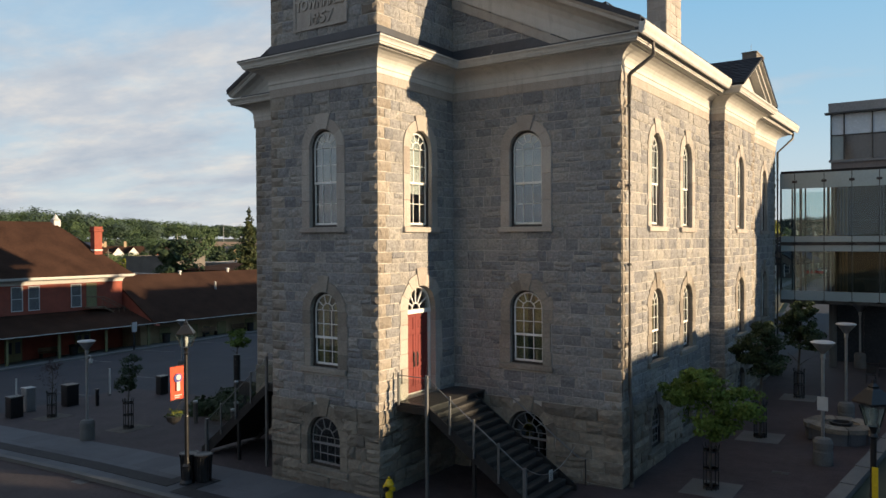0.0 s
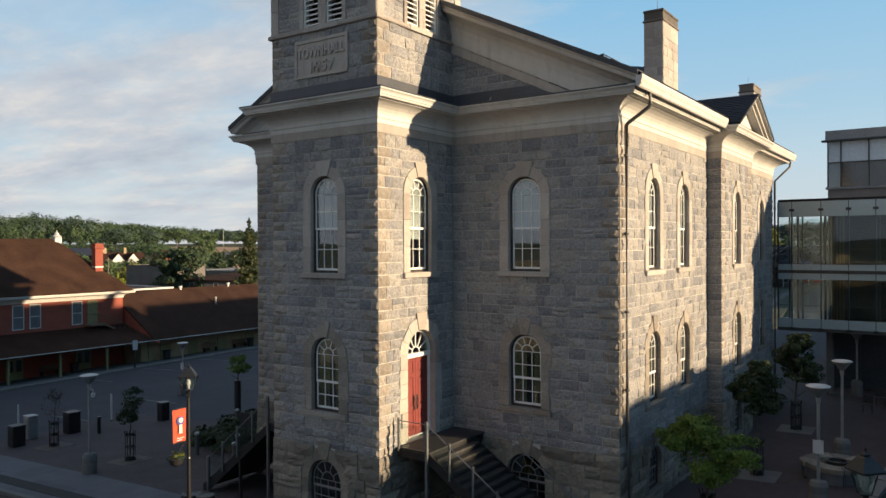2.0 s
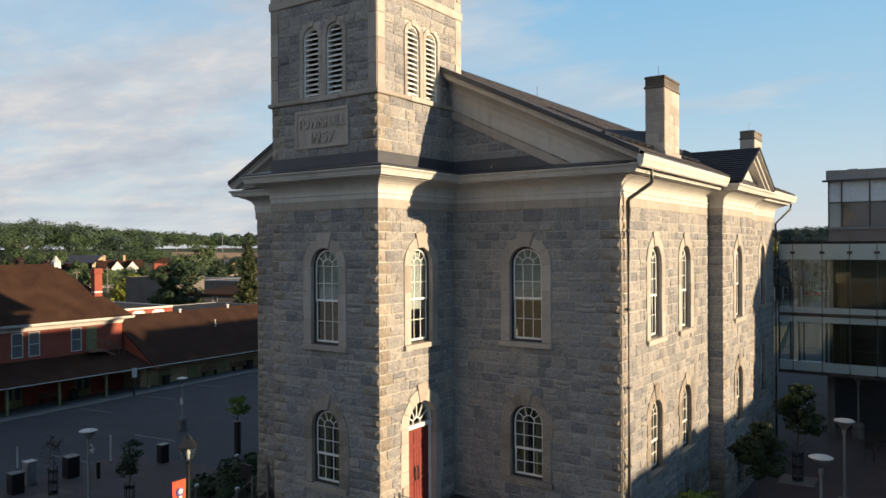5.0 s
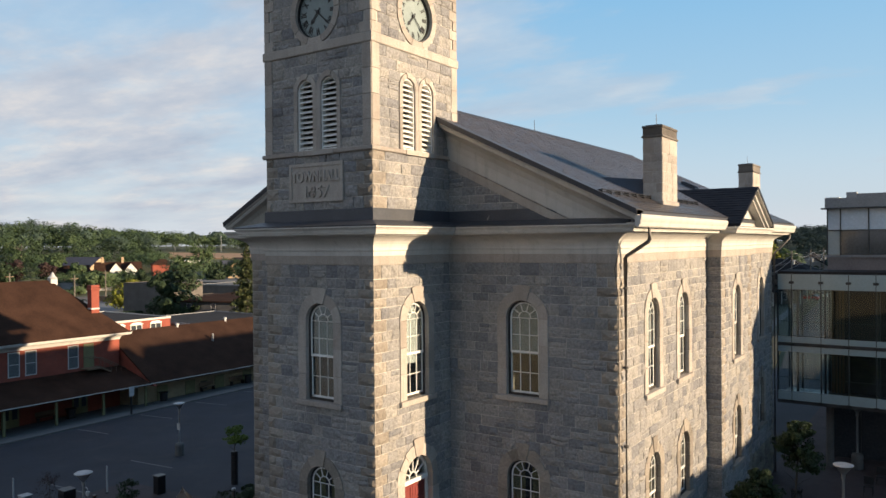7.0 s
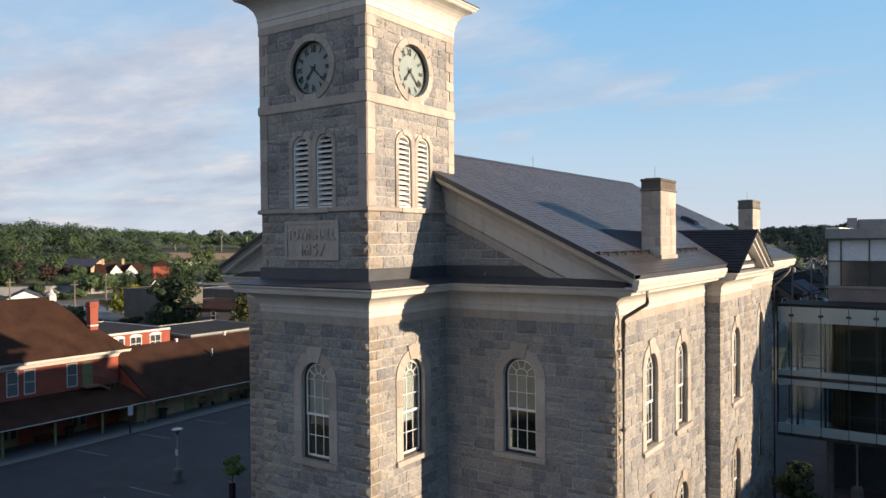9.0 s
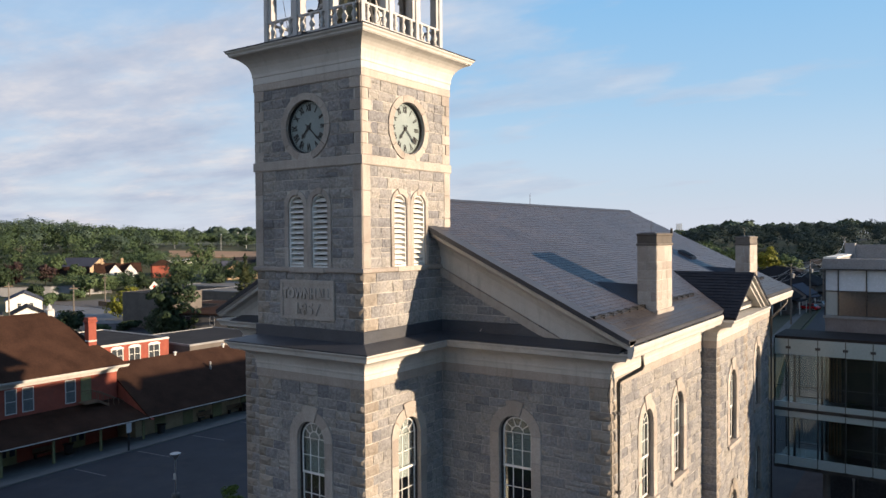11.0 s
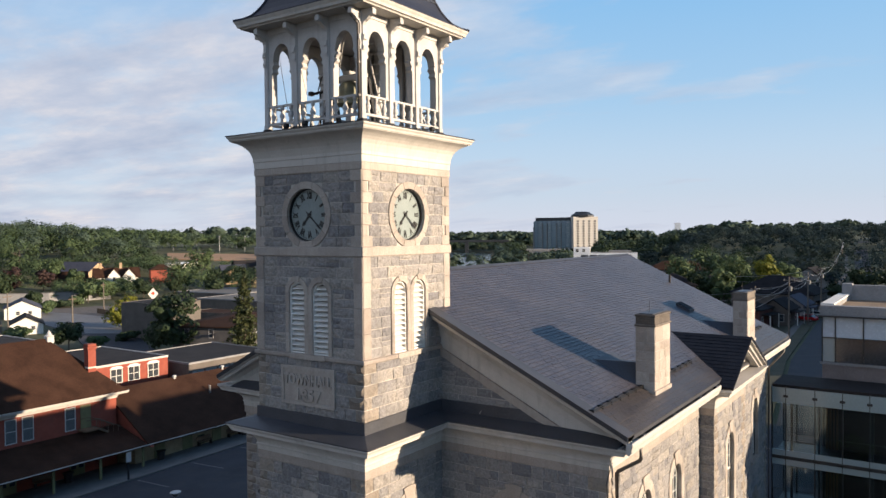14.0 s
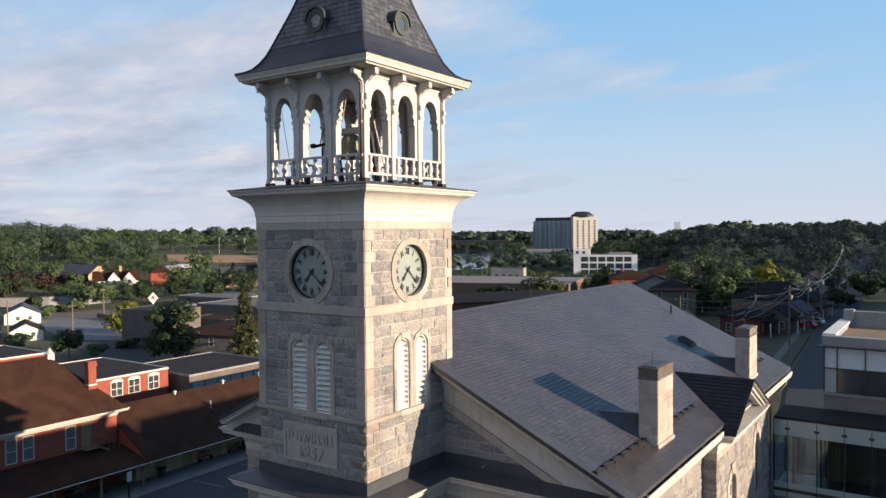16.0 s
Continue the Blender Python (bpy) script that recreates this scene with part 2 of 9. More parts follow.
# ---- mesh helpers ----
class MB:
    """Gathers vertices and faces of one mesh."""

    def __init__(self, m=None):
        self.v, self.f, self.m = [], [], m

    def add(self, pts, faces):
        k = len(self.v)
        for p in pts:
            self.v.append(tuple(self.m @ Vector(p)) if self.m else tuple(p))
        self.f += [tuple(i + k for i in f) for f in faces]
        return self

    def hexa(self, p):
        return self.add(p, [(0, 3, 2, 1), (4, 5, 6, 7), (0, 1, 5, 4), (1, 2, 6, 5), (2, 3, 7, 6), (3, 0, 4, 7)])

    def box(self, x0, x1, y0, y1, z0, z1, c=0.0):
        if c <= 0:
            return self.hexa([(x0, y0, z0), (x1, y0, z0), (x1, y1, z0), (x0, y1, z0), (x0, y0, z1), (x1, y0, z1), (x1, y1, z1), (x0, y1, z1)])
        b = bmesh.new()
        bmesh.ops.create_cube(b, size=1.0)
        for q in b.verts:
            q.co = Vector((x0 if q.co.x < 0 else x1, y0 if q.co.y < 0 else y1, z0 if q.co.z < 0 else z1))
        bmesh.ops.bevel(b, geom=b.edges[:], offset=c, segments=1, affect="EDGES")
        b.verts.index_update()
        self.add([q.co[:] for q in b.verts], [[q.index for q in f.verts] for f in b.faces])
        b.free()
        return self

    def ring(self, loops, closed=False, caps=True):
        """Skins a list of point loops of equal length."""
        n = len(loops[0])
        k = len(loops)
        fs = []
        for i in range(k if closed else k - 1):
            a, b = i * n, ((i + 1) % k) * n
            fs += [(a + j, a + (j + 1) % n, b + (j + 1) % n, b + j) for j in range(n)]
        if caps and not closed:
            fs += [tuple(range(n))[::-1], tuple(range((k - 1) * n, k * n))]
        return self.add([p for l in loops for p in l], fs)

    def tube(self, pts, r, n=8):
        pts = [Vector(p) for p in pts]
        rs = r if isinstance(r, (list, tuple)) else [r] * len(pts)
        loops = []
        for i, p in enumerate(pts):
            d = (pts[min(i + 1, len(pts) - 1)] - pts[max(i - 1, 0)]).normalized()
            a = d.cross(Vector((0, 0, 1)))
            a = Vector((1, 0, 0)) if a.length < 1e-3 else a.normalized()
            b = d.cross(a)
            loops.append([p + (a * math.cos(2 * math.pi * j / n) + b * math.sin(2 * math.pi * j / n)) * rs[i] for j in range(n)])
        return self.ring(loops)

    def lathe(self, prof, c=(0, 0, 0), n=16):
        c = Vector(c)
        loops = [[c + Vector((r * math.cos(2 * math.pi * j / n), r * math.sin(2 * math.pi * j / n), z)) for j in range(n)] for r, z in prof]
        return self.ring(loops)

    def prism(self, poly, y0, y1):
        """poly in (x, z), pushed from y0 to y1."""
        return self.ring([[(x, y0, z) for x, z in poly], [(x, y1, z) for x, z in poly]])

    def sweep(self, prof, path, closed=False):
        """prof in (outward, z) round a plan path; outward is on the right hand of the way."""
        n = len(path)
        P = [Vector((p[0], p[1])) for p in path]
        loops = []
        for i in range(n):
            a = (P[i] - P[i - 1]).normalized() if i or closed else None
            b = (P[(i + 1) % n] - P[i]).normalized() if i < n - 1 or closed else None
            a, b = a or b, b or a
            na, nb = Vector((a.y, -a.x)), Vector((b.y, -b.x))
            mit = (na + nb) / (1 + na.dot(nb))
            loops.append([(P[i].x + mit.x * d, P[i].y + mit.y * d, z) for d, z in prof])
        return self.ring(loops, closed)

    def make(self, name, mat, parent=None, label="", smooth=False, recalc=True):
        me = bpy.data.meshes.new(name)
        me.from_pydata(self.v, [], self.f)
        if recalc:
            b = bmesh.new()
            b.from_mesh(me)
            bmesh.ops.recalc_face_normals(b, faces=b.faces)
            b.to_mesh(me)
            b.free()
        if smooth:
            me.polygons.foreach_set("use_smooth", [True] * len(me.polygons))
        for q in (mat if isinstance(mat, list) else [mat]):
            me.materials.append(q)
        ob = new(name, me)
        ob.parent = parent
        if label:
            ob["label"] = label
        return ob


def empty(name, label, category, loc=(0, 0, 0), group="", kind=""):
    ob = tagged(new(name), label, category, group, kind)
    ob.location = loc
    ob.empty_display_size = 0.2
    return ob


def wall_m(origin, side):
    """Wall coordinates (along, outward, up) into the world. side: the way that the wall faces."""
    along, out = {"-y": ((1, 0, 0), (0, -1, 0)), "+x": ((0, 1, 0), (1, 0, 0)), "-x": ((0, -1, 0), (-1, 0, 0)), "+y": ((-1, 0, 0), (0, 1, 0))}[side]
    m = Matrix.Identity(4)
    for i in range(3):
        m[i][0], m[i][1], m[i][2], m[i][3] = along[i], out[i], (0, 0, 1)[i], origin[i]
    return m


def cut(ob, cutter):
    """Cuts the cutter out of ob and keeps the result as ob's mesh."""
    mod = ob.modifiers.new("cut", "BOOLEAN")
    mod.operation, mod.solver, mod.object = "DIFFERENCE", "EXACT", cutter
    dg = bpy.context.evaluated_depsgraph_get()
    me = bpy.data.meshes.new_from_object(ob.evaluated_get(dg))
    ob.modifiers.clear()
    ob.data = me
    bpy.data.objects.remove(cutter)


def arch_poly(uc, w, z0, zt, n=14):
    """Outline of a round-headed opening."""
    r = w / 2
    zs = zt - r
    return [(uc - r, z0), (uc + r, z0)] + [(uc + r * math.cos(math.pi * i / n), zs + r * math.sin(math.pi * i / n)) for i in range(n + 1)]



# ---- the lie of the land ----
def clampf(v, a, b):
    return max(a, min(b, v))


def smooth01(v):
    v = clampf(v, 0.0, 1.0)
    return v * v * (3 - 2 * v)


def gz(x, y):
    """Height of the ground: it falls gently westwards and rises to wooded hills far off."""
    z = -0.05 + 0.033 * clampf(x, -12, 16) + 0.014 * clampf(y, -10, 34)
    z += 0.0501 * (clampf(x, -46, -12) + 12) + 0.1 * (clampf(x, -60, -46) + 46)
    d = math.hypot(x - 5, y)
    bearing = math.degrees(math.atan2(y, x - 5))
    valley = smooth01((109.5 - bearing) / 6) + smooth01((bearing - 129) / 7)
    return z + smooth01((d - 230) / 330) * 14 * valley


# ---- town hall ----
hall = empty("town_hall", "grey stone town hall with a square clock tower and slate roof", "town hall")
TX0, TX1, TY1 = -4.58, 0.02, 4.60        # tower plan; its front is at y = 0
BY, BX0, BX1, BYE = 4.1, -10.02, 6.1, 26.8  # body plan
PX, PY0, PY1 = 6.68, 13.75, 19.05        # side pavilion
Z_BASE, Z_CORN = 2.56, 12.57
RIDGE_X, RIDGE_Z, SLOPE, SLOPE_W = -2.3, 18.58, 0.48, 0.52
ROOF_Y0, ROOF_Y1, EAVE_X, EAVE_W = 3.3, 28.2, 7.02, -10.92


def roof_z(x):
    return RIDGE_Z - SLOPE * (x - RIDGE_X) if x > RIDGE_X else RIDGE_Z - SLOPE_W * (RIDGE_X - x)


rng = np.random.default_rng(7)

# stone shapes: a rough face on a box, in a unit cell
STONE_V = []          # 14 dressed faces, then 8 rock faces for the corners
NU, NV = 5, 4
for k in range(22):
    vs = []
    for j in range(NV):
        for i in range(NU):
            edge = i in (0, NU - 1) or j in (0, NV - 1)
            u = -0.5 + i / (NU - 1) + (0 if i in (0, NU - 1) else rng.uniform(-0.07, 0.07))
            v = -0.5 + j / (NV - 1) + (0 if j in (0, NV - 1) else rng.uniform(-0.08, 0.08))
            if edge:
                u *= 1 - rng.uniform(0.0, 0.03)
                v *= 1 - rng.uniform(0.0, 0.06)
            vs.append((u, (rng.uniform(0.35, 0.7) if edge else rng.uniform(0.75, 1.2)) if k < 14 else (rng.uniform(0.0, 0.4) if edge else rng.uniform(0.5, 1.5)), v))
    rim = [i for i in range(NU)] + [NU - 1 + NU * j for j in range(1, NV)] + [NU * (NV - 1) + i for i in range(NU - 2, -1, -1)] + [NU * j for j in range(NV - 2, 0, -1)]
    for i in rim:
        vs.append((vs[i][0], -0.6, vs[i][2]))
    STONE_V.append(np.array(vs))
STONE_F = [(j * NU + i, j * NU + i + 1, (j + 1) * NU + i + 1, (j + 1) * NU + i) for j in range(NV - 1) for i in range(NU - 1)]
_n = NU * NV
STONE_F += [(_n + i, _n + (i + 1) % len(rim), rim[(i + 1) % len(rim)], rim[i]) for i in range(len(rim))]
STONE_F = [f[::-1] for f in STONE_F]
_stone_meshes = {}


def stone_mesh(k, mat):
    key = (k, mat.name)
    if key not in _stone_meshes:
        me = bpy.data.meshes.new("stone")
        me.from_pydata([tuple(p) for p in STONE_V[k]], [], [f[::-1] for f in STONE_F])
        me.materials.append(mat)
        _stone_meshes[key] = me
    return _stone_meshes[key]


def stone_at(m, ua, ub, za, zb, depth, mat, parent, name="stone"):
    ob = new(name, stone_mesh(int(rng.integers(14, 22) if name == "quoin" else rng.integers(0, 14)), mat))
    ob.parent = parent
    ob.matrix_world = m @ Matrix.Translation(((ua + ub) / 2, 0, (za + zb) / 2)) @ Matrix.Diagonal((ub - ua, depth, zb - za, 1))
    return ob


def courses(z0, z1, lo, hi):
    zs = [z0]
    while zs[-1] < z1 - lo:
        zs.append(zs[-1] + rng.uniform(lo, hi))
    zs[-1] = z1
    return list(zip(zs[:-1], zs[1:]))


def span_of(hole, z):
    """The stretch along the wall that an opening with its surround takes at height z."""
    kind, uc, w, z0, zt = hole
    if z < z0 or z > zt:
        return None
    if kind == "rect":
        return (uc - w / 2, uc + w / 2)
    r = w / 2
    if kind == "disc":
        h = (z - (z0 + zt) / 2)
        return None if abs(h) >= r else (uc - math.sqrt(r * r - h * h), uc + math.sqrt(r * r - h * h))
    zs = zt - r
    if z <= zs:
        return (uc - r, uc + r)
    h = z - zs
    return None if h >= r else (uc - math.sqrt(r * r - h * h), uc + math.sqrt(r * r - h * h))


def stonework(parent, m, u0, u1, rows, holes, mat, wide=(0.40, 0.68), depth=0.034, gap=0.015, sink=0.007, singles=0, zone=None, limit=None, quoins=(None, None), quoin_mat=None):
    """Lays courses of rough stones on a wall. singles: how many of them, in the zone, are pieces of their own."""
    V, F, nv = [], [], 0
    for row, (za, zb) in enumerate(rows):
        zm = (za + zb) / 2
        lo, hi = (u0, u1) if limit is None else limit(zm)
        if hi - lo < 0.15:
            continue
        cells = []
        for side, q in enumerate(quoins):
            if q:
                w = q[row % 2] * rng.uniform(0.85, 1.12)
                a, b = (lo, lo + w) if side == 0 else (hi - w, hi)
                stone_at(m, a + gap / 2, b - gap / 2, za + gap / 2, zb - gap / 2, depth * rng.uniform(1.1, 1.7), quoin_mat or M_ROUGHD, parent, "quoin")
                lo, hi = (lo + w, hi) if side == 0 else (lo, hi - w)
        free = [(lo, hi)]
        for h in holes:
            s = span_of(h, zm)
            if not s:
                continue
            a, b = s
            nxt = []
            for p, q in free:
                if b <= p or a >= q:
                    nxt.append((p, q))
                    continue
                if a > p:
                    nxt.append((p, a))
                if b < q:
                    nxt.append((b, q))
            free = nxt
        for p, q in free:
            if q - p < 0.07:
                continue
            n = max(1, int(round((q - p) / rng.uniform(*wide))))
            c = np.cumsum(rng.uniform(0.6, 1.4, n))
            c = np.concatenate([[0], c / c[-1]]) * (q - p) + p
            for a, b in zip(c[:-1], c[1:]):
                if b - a > 0.3 and zb - za > 0.29 and rng.random() < 0.14:
                    zc = za + (zb - za) * rng.uniform(0.4, 0.6)
                    cells += [(a, b, za, zc), (a, b, zc, zb)]
                else:
                    cells.append((a, b, za, zb))
        for a, b, c0, c1 in cells:
            d = depth * rng.uniform(0.7, 1.9)
            e0, e1, f0, f1 = gap * rng.uniform(-0.5, 0.15, 4)
            a, b, c0, c1 = a + e0, b - e1, c0 + f0, c1 - f1
            if singles > 0 and (zone is None or zone((a + b) / 2, zm)):
                singles -= 1
                stone_at(m @ Matrix.Translation((0, -sink, 0)), a + gap / 2, b - gap / 2, c0 + gap / 2, c1 - gap / 2, d, mat, parent)
                continue
            s = STONE_V[int(rng.integers(0, 14))] * np.array([b - a - gap, d, c1 - c0 - gap]) + np.array([(a + b) / 2, -sink, (c0 + c1) / 2])
            V.append(s)
            F += [tuple(i + nv for i in f) for f in STONE_F]
            nv += len(s)
    if V:
        V = np.concatenate(V)
        R = np.array(m)
        V = V @ R[:3, :3].T + R[:3, 3]
        me = bpy.data.meshes.new("stonework")
        me.from_pydata(V.tolist(), [], [f[::-1] for f in F])
        me.materials.append(mat)
        ob = new("stonework", me)
        ob.parent = parent
        ob["kind"] = "stuff"
        return ob


def core(name, m, u0, u1, z0, z1, openings, thick=0.5, label="", poly=None):
    """The mortared wall behind the stones, with its openings cut through."""
    b = MB(m)
    b.prism(poly or [(u0, z0), (u1, z0), (u1, z1), (u0, z1)], -thick, 0.0)
    ob = b.make(name, M_MORTAR, hall, label)
    if openings:
        c = MB(m)
        for kind, uc, w, a, t in openings:
            if kind == "disc":
                pl = [(uc + w / 2 * math.cos(2 * math.pi * i / 28), (a + t) / 2 + w / 2 * math.sin(2 * math.pi * i / 28)) for i in range(28)]
            else:
                pl = arch_poly(uc, w + 0.16, a - 0.08, t + 0.08)
            c.prism(pl, -thick - 0.2, 0.3)
        cut(ob, c.make("cutter", M_MORTAR))
    return ob


def surround(wall, m, uc, w, z0, zt, sw=0.34, rough=False, sill=True, mat=None, key=0.16, proud=0.045):
    """Dressed jamb stones, arch stones and keystone round an opening, with a sill."""
    mat = mat or M_DRESSED
    r, zs = w / 2, zt - w / 2
    nj = max(2, int(round((zs - z0) / (0.45 if rough else 0.75))))
    for side in (-1, 1):
        for i in range(nj):
            a, b = z0 + (zs - z0) * i / nj, z0 + (zs - z0) * (i + 1) / nj
            ww = sw * (rng.uniform(0.8, 1.3) if rough else 1.0)
            q = MB(m)
            x0, x1 = sorted((uc + side * r, uc + side * (r + ww)))
            q.box(x0, x1, -0.30, proud + rng.uniform(0, 0.012), a + 0.004, b - 0.004, 0.012)
            q.make("jamb_stone", mat, wall)
    na = 7 if rough else 5
    for i in range(na):
        a0, a1 = math.pi * i / na + 0.006, math.pi * (i + 1) / na - 0.006
        mid = abs(i - (na - 1) / 2) < 0.3
        ro = r + sw * (rng.uniform(0.85, 1.3) if rough else 1.0) + (key if mid else 0)
        steps = 4
        inner = [(uc + r * math.cos(a0 + (a1 - a0) * k / steps), zs + r * math.sin(a0 + (a1 - a0) * k / steps)) for k in range(steps + 1)]
        outer = [(uc + ro * math.cos(a0 + (a1 - a0) * k / steps), zs + ro * math.sin(a0 + (a1 - a0) * k / steps)) for k in range(steps + 1)]
        q = MB(m)
        q.prism(inner + outer[::-1], -0.30, proud + (0.03 if mid else rng.uniform(0, 0.012)))
        q.make("keystone" if mid else "arch_stone", mat, wall)
    if sill:
        q = MB(m)
        q.box(uc - r - sw - 0.04, uc + r + sw + 0.04, -0.30, 0.13, z0 - 0.17, z0, 0.015)
        q.make("sill", mat, wall, "dressed stone window sill")


def frame_ring(b, poly_o, poly_i, d0, d1):
    loops = [[(o[0], d0, o[1]), (o[0], d1, o[1]), (i[0], d1, i[1]), (i[0], d0, i[1])] for o, i in zip(poly_o, poly_i)]
    b.ring(loops, closed=True)


def bar(b, p, q, w, d0, d1):
    """A flat bar between two points of the wall plane."""
    p, q = Vector(p), Vector(q)
    s = (q - p).normalized()
    n = Vector((-s.y, s.x)) * w / 2
    c = [p + n, p - n, q - n, q + n]
    b.prism([(v.x, v.y) for v in c], d0, d1)


def arched_window(m, uc, w, z0, zt, cols=3, fan=True, rows=(2, 2), meet=0.42, label="", paint=M_SASH):
    """A round-headed sash window with fan bars, set back in its opening."""
    win = new("window")
    win.parent = hall
    win["label"] = label or "white round-headed sash window with small panes"
    r = w / 2
    back = -0.15
    b = MB(m)
    frame_ring(b, arch_poly(uc, w + 0.02, z0, zt + 0.01), arch_poly(uc, w - 0.13, z0 + 0.08, zt - 0.065), back - 0.09, back + 0.05)
    b.make("frame", M_STOP, win, "dark outer window frame")
    wi = w - 0.13
    ri = wi / 2
    zs = zt - 0.065 - ri
    zb = z0 + 0.08
    zm = zb + (zs - zb) * meet if fan else zb + (zt - zb) * meet
    b = MB(m)
    bar(b, (uc - ri, zm), (uc + ri, zm), 0.07, back - 0.03, back + 0.03)
    b.make("meeting_rail", paint, win)
    up, lo = MB(m), MB(m)
    for i in range(1, cols):
        u = uc - ri + wi * i / cols
        bar(lo, (u, zb), (u, zm), 0.022, back - 0.03, back)
        bar(up, (u, zm), (u, zs), 0.022, back - 0.01, back + 0.02)
    for i in range(1, rows[0]):
        z = zb + (zm - zb) * i / rows[0]
        bar(lo, (uc - ri, z), (uc + ri, z), 0.022, back - 0.03, back)
    for i in range(1, rows[1] + 1):
        z = zm + (zs - zm) * i / rows[1]
        bar(up, (uc - ri, z), (uc + ri, z), 0.022, back - 0.01, back + 0.02)
    for s in (-1, 1):
        bar(lo, (uc + s * (ri - 0.02), zb), (uc + s * (ri - 0.02), zm), 0.05, back - 0.035, back - 0.002)
        bar(up, (uc + s * (ri - 0.02), zm), (uc + s * (ri - 0.02), zs), 0.04, back - 0.015, back + 0.025)
    arc = [math.pi * i / 16 for i in range(17)]
    up.prism([(uc + ri * math.cos(q), zs + ri * math.sin(q)) for q in arc] + [(uc + (ri - 0.045) * math.cos(q), zs + (ri - 0.045) * math.sin(q)) for q in arc[::-1]], back - 0.015, back + 0.025)
    bar(lo, (uc - ri, zb + 0.03), (uc + ri, zb + 0.03), 0.07, back - 0.035, back - 0.002)
    if fan:
        k = 0.42 * ri
        frame_ring(up, arch_poly(uc, 2 * k + 0.028, zs - 0.005, zs + k + 0.014), arch_poly(uc, 2 * k - 0.028, zs + 0.005, zs + k - 0.014), back - 0.01, back + 0.02)
        for a in (36, 72, 108, 144):
            ca, sa = math.cos(radians(a)), math.sin(radians(a))
            bar(up, (uc + k * ca, zs + k * sa), (uc + ri * ca, zs + ri * sa), 0.026, back - 0.01, back + 0.02)
    up.make("upper_sash", paint, win)
    lo.make("lower_sash", paint, win)
    b = MB(m)
    b.prism([(uc - ri, zb), (uc + ri, zb), (uc + ri, zm), (uc - ri, zm)], back - 0.022, back - 0.018)
    g = b.make("pane", M_GLASS, win, "old window glass")
    g.visible_shadow = False
    b = MB(m)
    b.prism([(uc - ri, zm), (uc + ri, zm)] + [(uc + ri * math.cos(math.pi * i / 12), zs + ri * math.sin(math.pi * i / 12)) for i in range(13)], back + 0.002, back + 0.006)
    g = b.make("pane", M_GLASS, win, "old window glass")
    g.visible_shadow = False
    return win


def blind(m, uc, w, z0, z1, mat=M_BLIND, label="pale roller blind hanging inside a tall window", name="roller_blind", d=-0.45):
    b = MB(m)
    b.box(uc - w / 2, uc + w / 2, d - 0.006, d, z0, z1)
    b.tube([(uc - w / 2, d, z1), (uc + w / 2, d, z1)], 0.03, 8)
    b.tube([(uc - w / 2, d, z0), (uc + w / 2, d, z0)], 0.015, 6)
    return tagged(b.make(name, mat), label, "blind")


def curtain(m, ua, ub, z0, z1, label="straw-coloured curtain drawn beside a sash window", d=-0.5):
    b = MB(m)
    n = 26
    fr = [(ua + (ub - ua) * i / n, d + 0.035 * math.sin(i * 1.9) + 0.012 * math.sin(i * 4.1)) for i in range(n + 1)]
    b.ring([[(u, y, z0), (u, y, z1), (u, y - 0.006, z1), (u, y - 0.006, z0)] for u, y in fr])
    return tagged(b.make("curtain", M_CURTAIN), label, "curtain", "curtains of the ground floor")


M_TF, M_TS = wall_m((0, 0, 0), "-y"), wall_m((TX1, 0, 0), "+x")
M_BF, M_BS = wall_m((0, BY, 0), "-y"), wall_m((BX1, 0, 0), "+x")
M_PV, M_PR = wall_m((PX, 0, 0), "+x"), wall_m((0, PY0, 0), "-y")
M_TB, M_TW = wall_m((0, TY1, 0), "+y"), wall_m((TX0, 0, 0), "-x")

UP = (8.2, 11.33)
LO = (3.71, 6.13)
SW = 0.34
tf_open = [("arch", -2.2, 1.18, *UP), ("arch", -2.2, 1.18, *LO), ("arch", -2.25, 1.42, 0.5, 2.16)]
ts_open = [("arch", 2.17, 1.17, *UP), ("arch", 2.17, 1.50, 2.78, 6.30)]
bf_open = [("arch", 2.88, 1.18, *UP), ("arch", 2.88, 1.18, *LO), ("arch", 2.9, 1.42, 0.6, 2.2)]
bs_open = [("arch", u, 1.15, *UP) for u in (7.3, 10.68, 23.95)] + [("arch", u, 1.15, *LO) for u in (7.3, 10.68, 23.95)] + [("arch", u, 1.25, 0.74, 2.22) for u in (7.3, 10.68)]
pv_open = [("arch", 16.38, 1.15, *UP), ("arch", 16.38, 1.15, *LO), ("arch", 16.38, 1.25, 0.85, 2.25)]
lv_f = [("arch", u, 0.70, 16.20, 18.50) for u in (-2.73, -1.72)]
lv_s = [("arch", u, 0.68, 16.20, 18.50) for u in (1.82, 2.82)]
ck_f, ck_s = [("disc", -2.28, 1.70, 19.78, 21.48)], [("disc", 2.30, 1.68, 19.79, 21.47)]


def holes_of(ops, sw=SW):
    return [(k, u, w + 2 * sw - 0.06, a - 0.17, t + sw - 0.03) for k, u, w, a, t in ops]


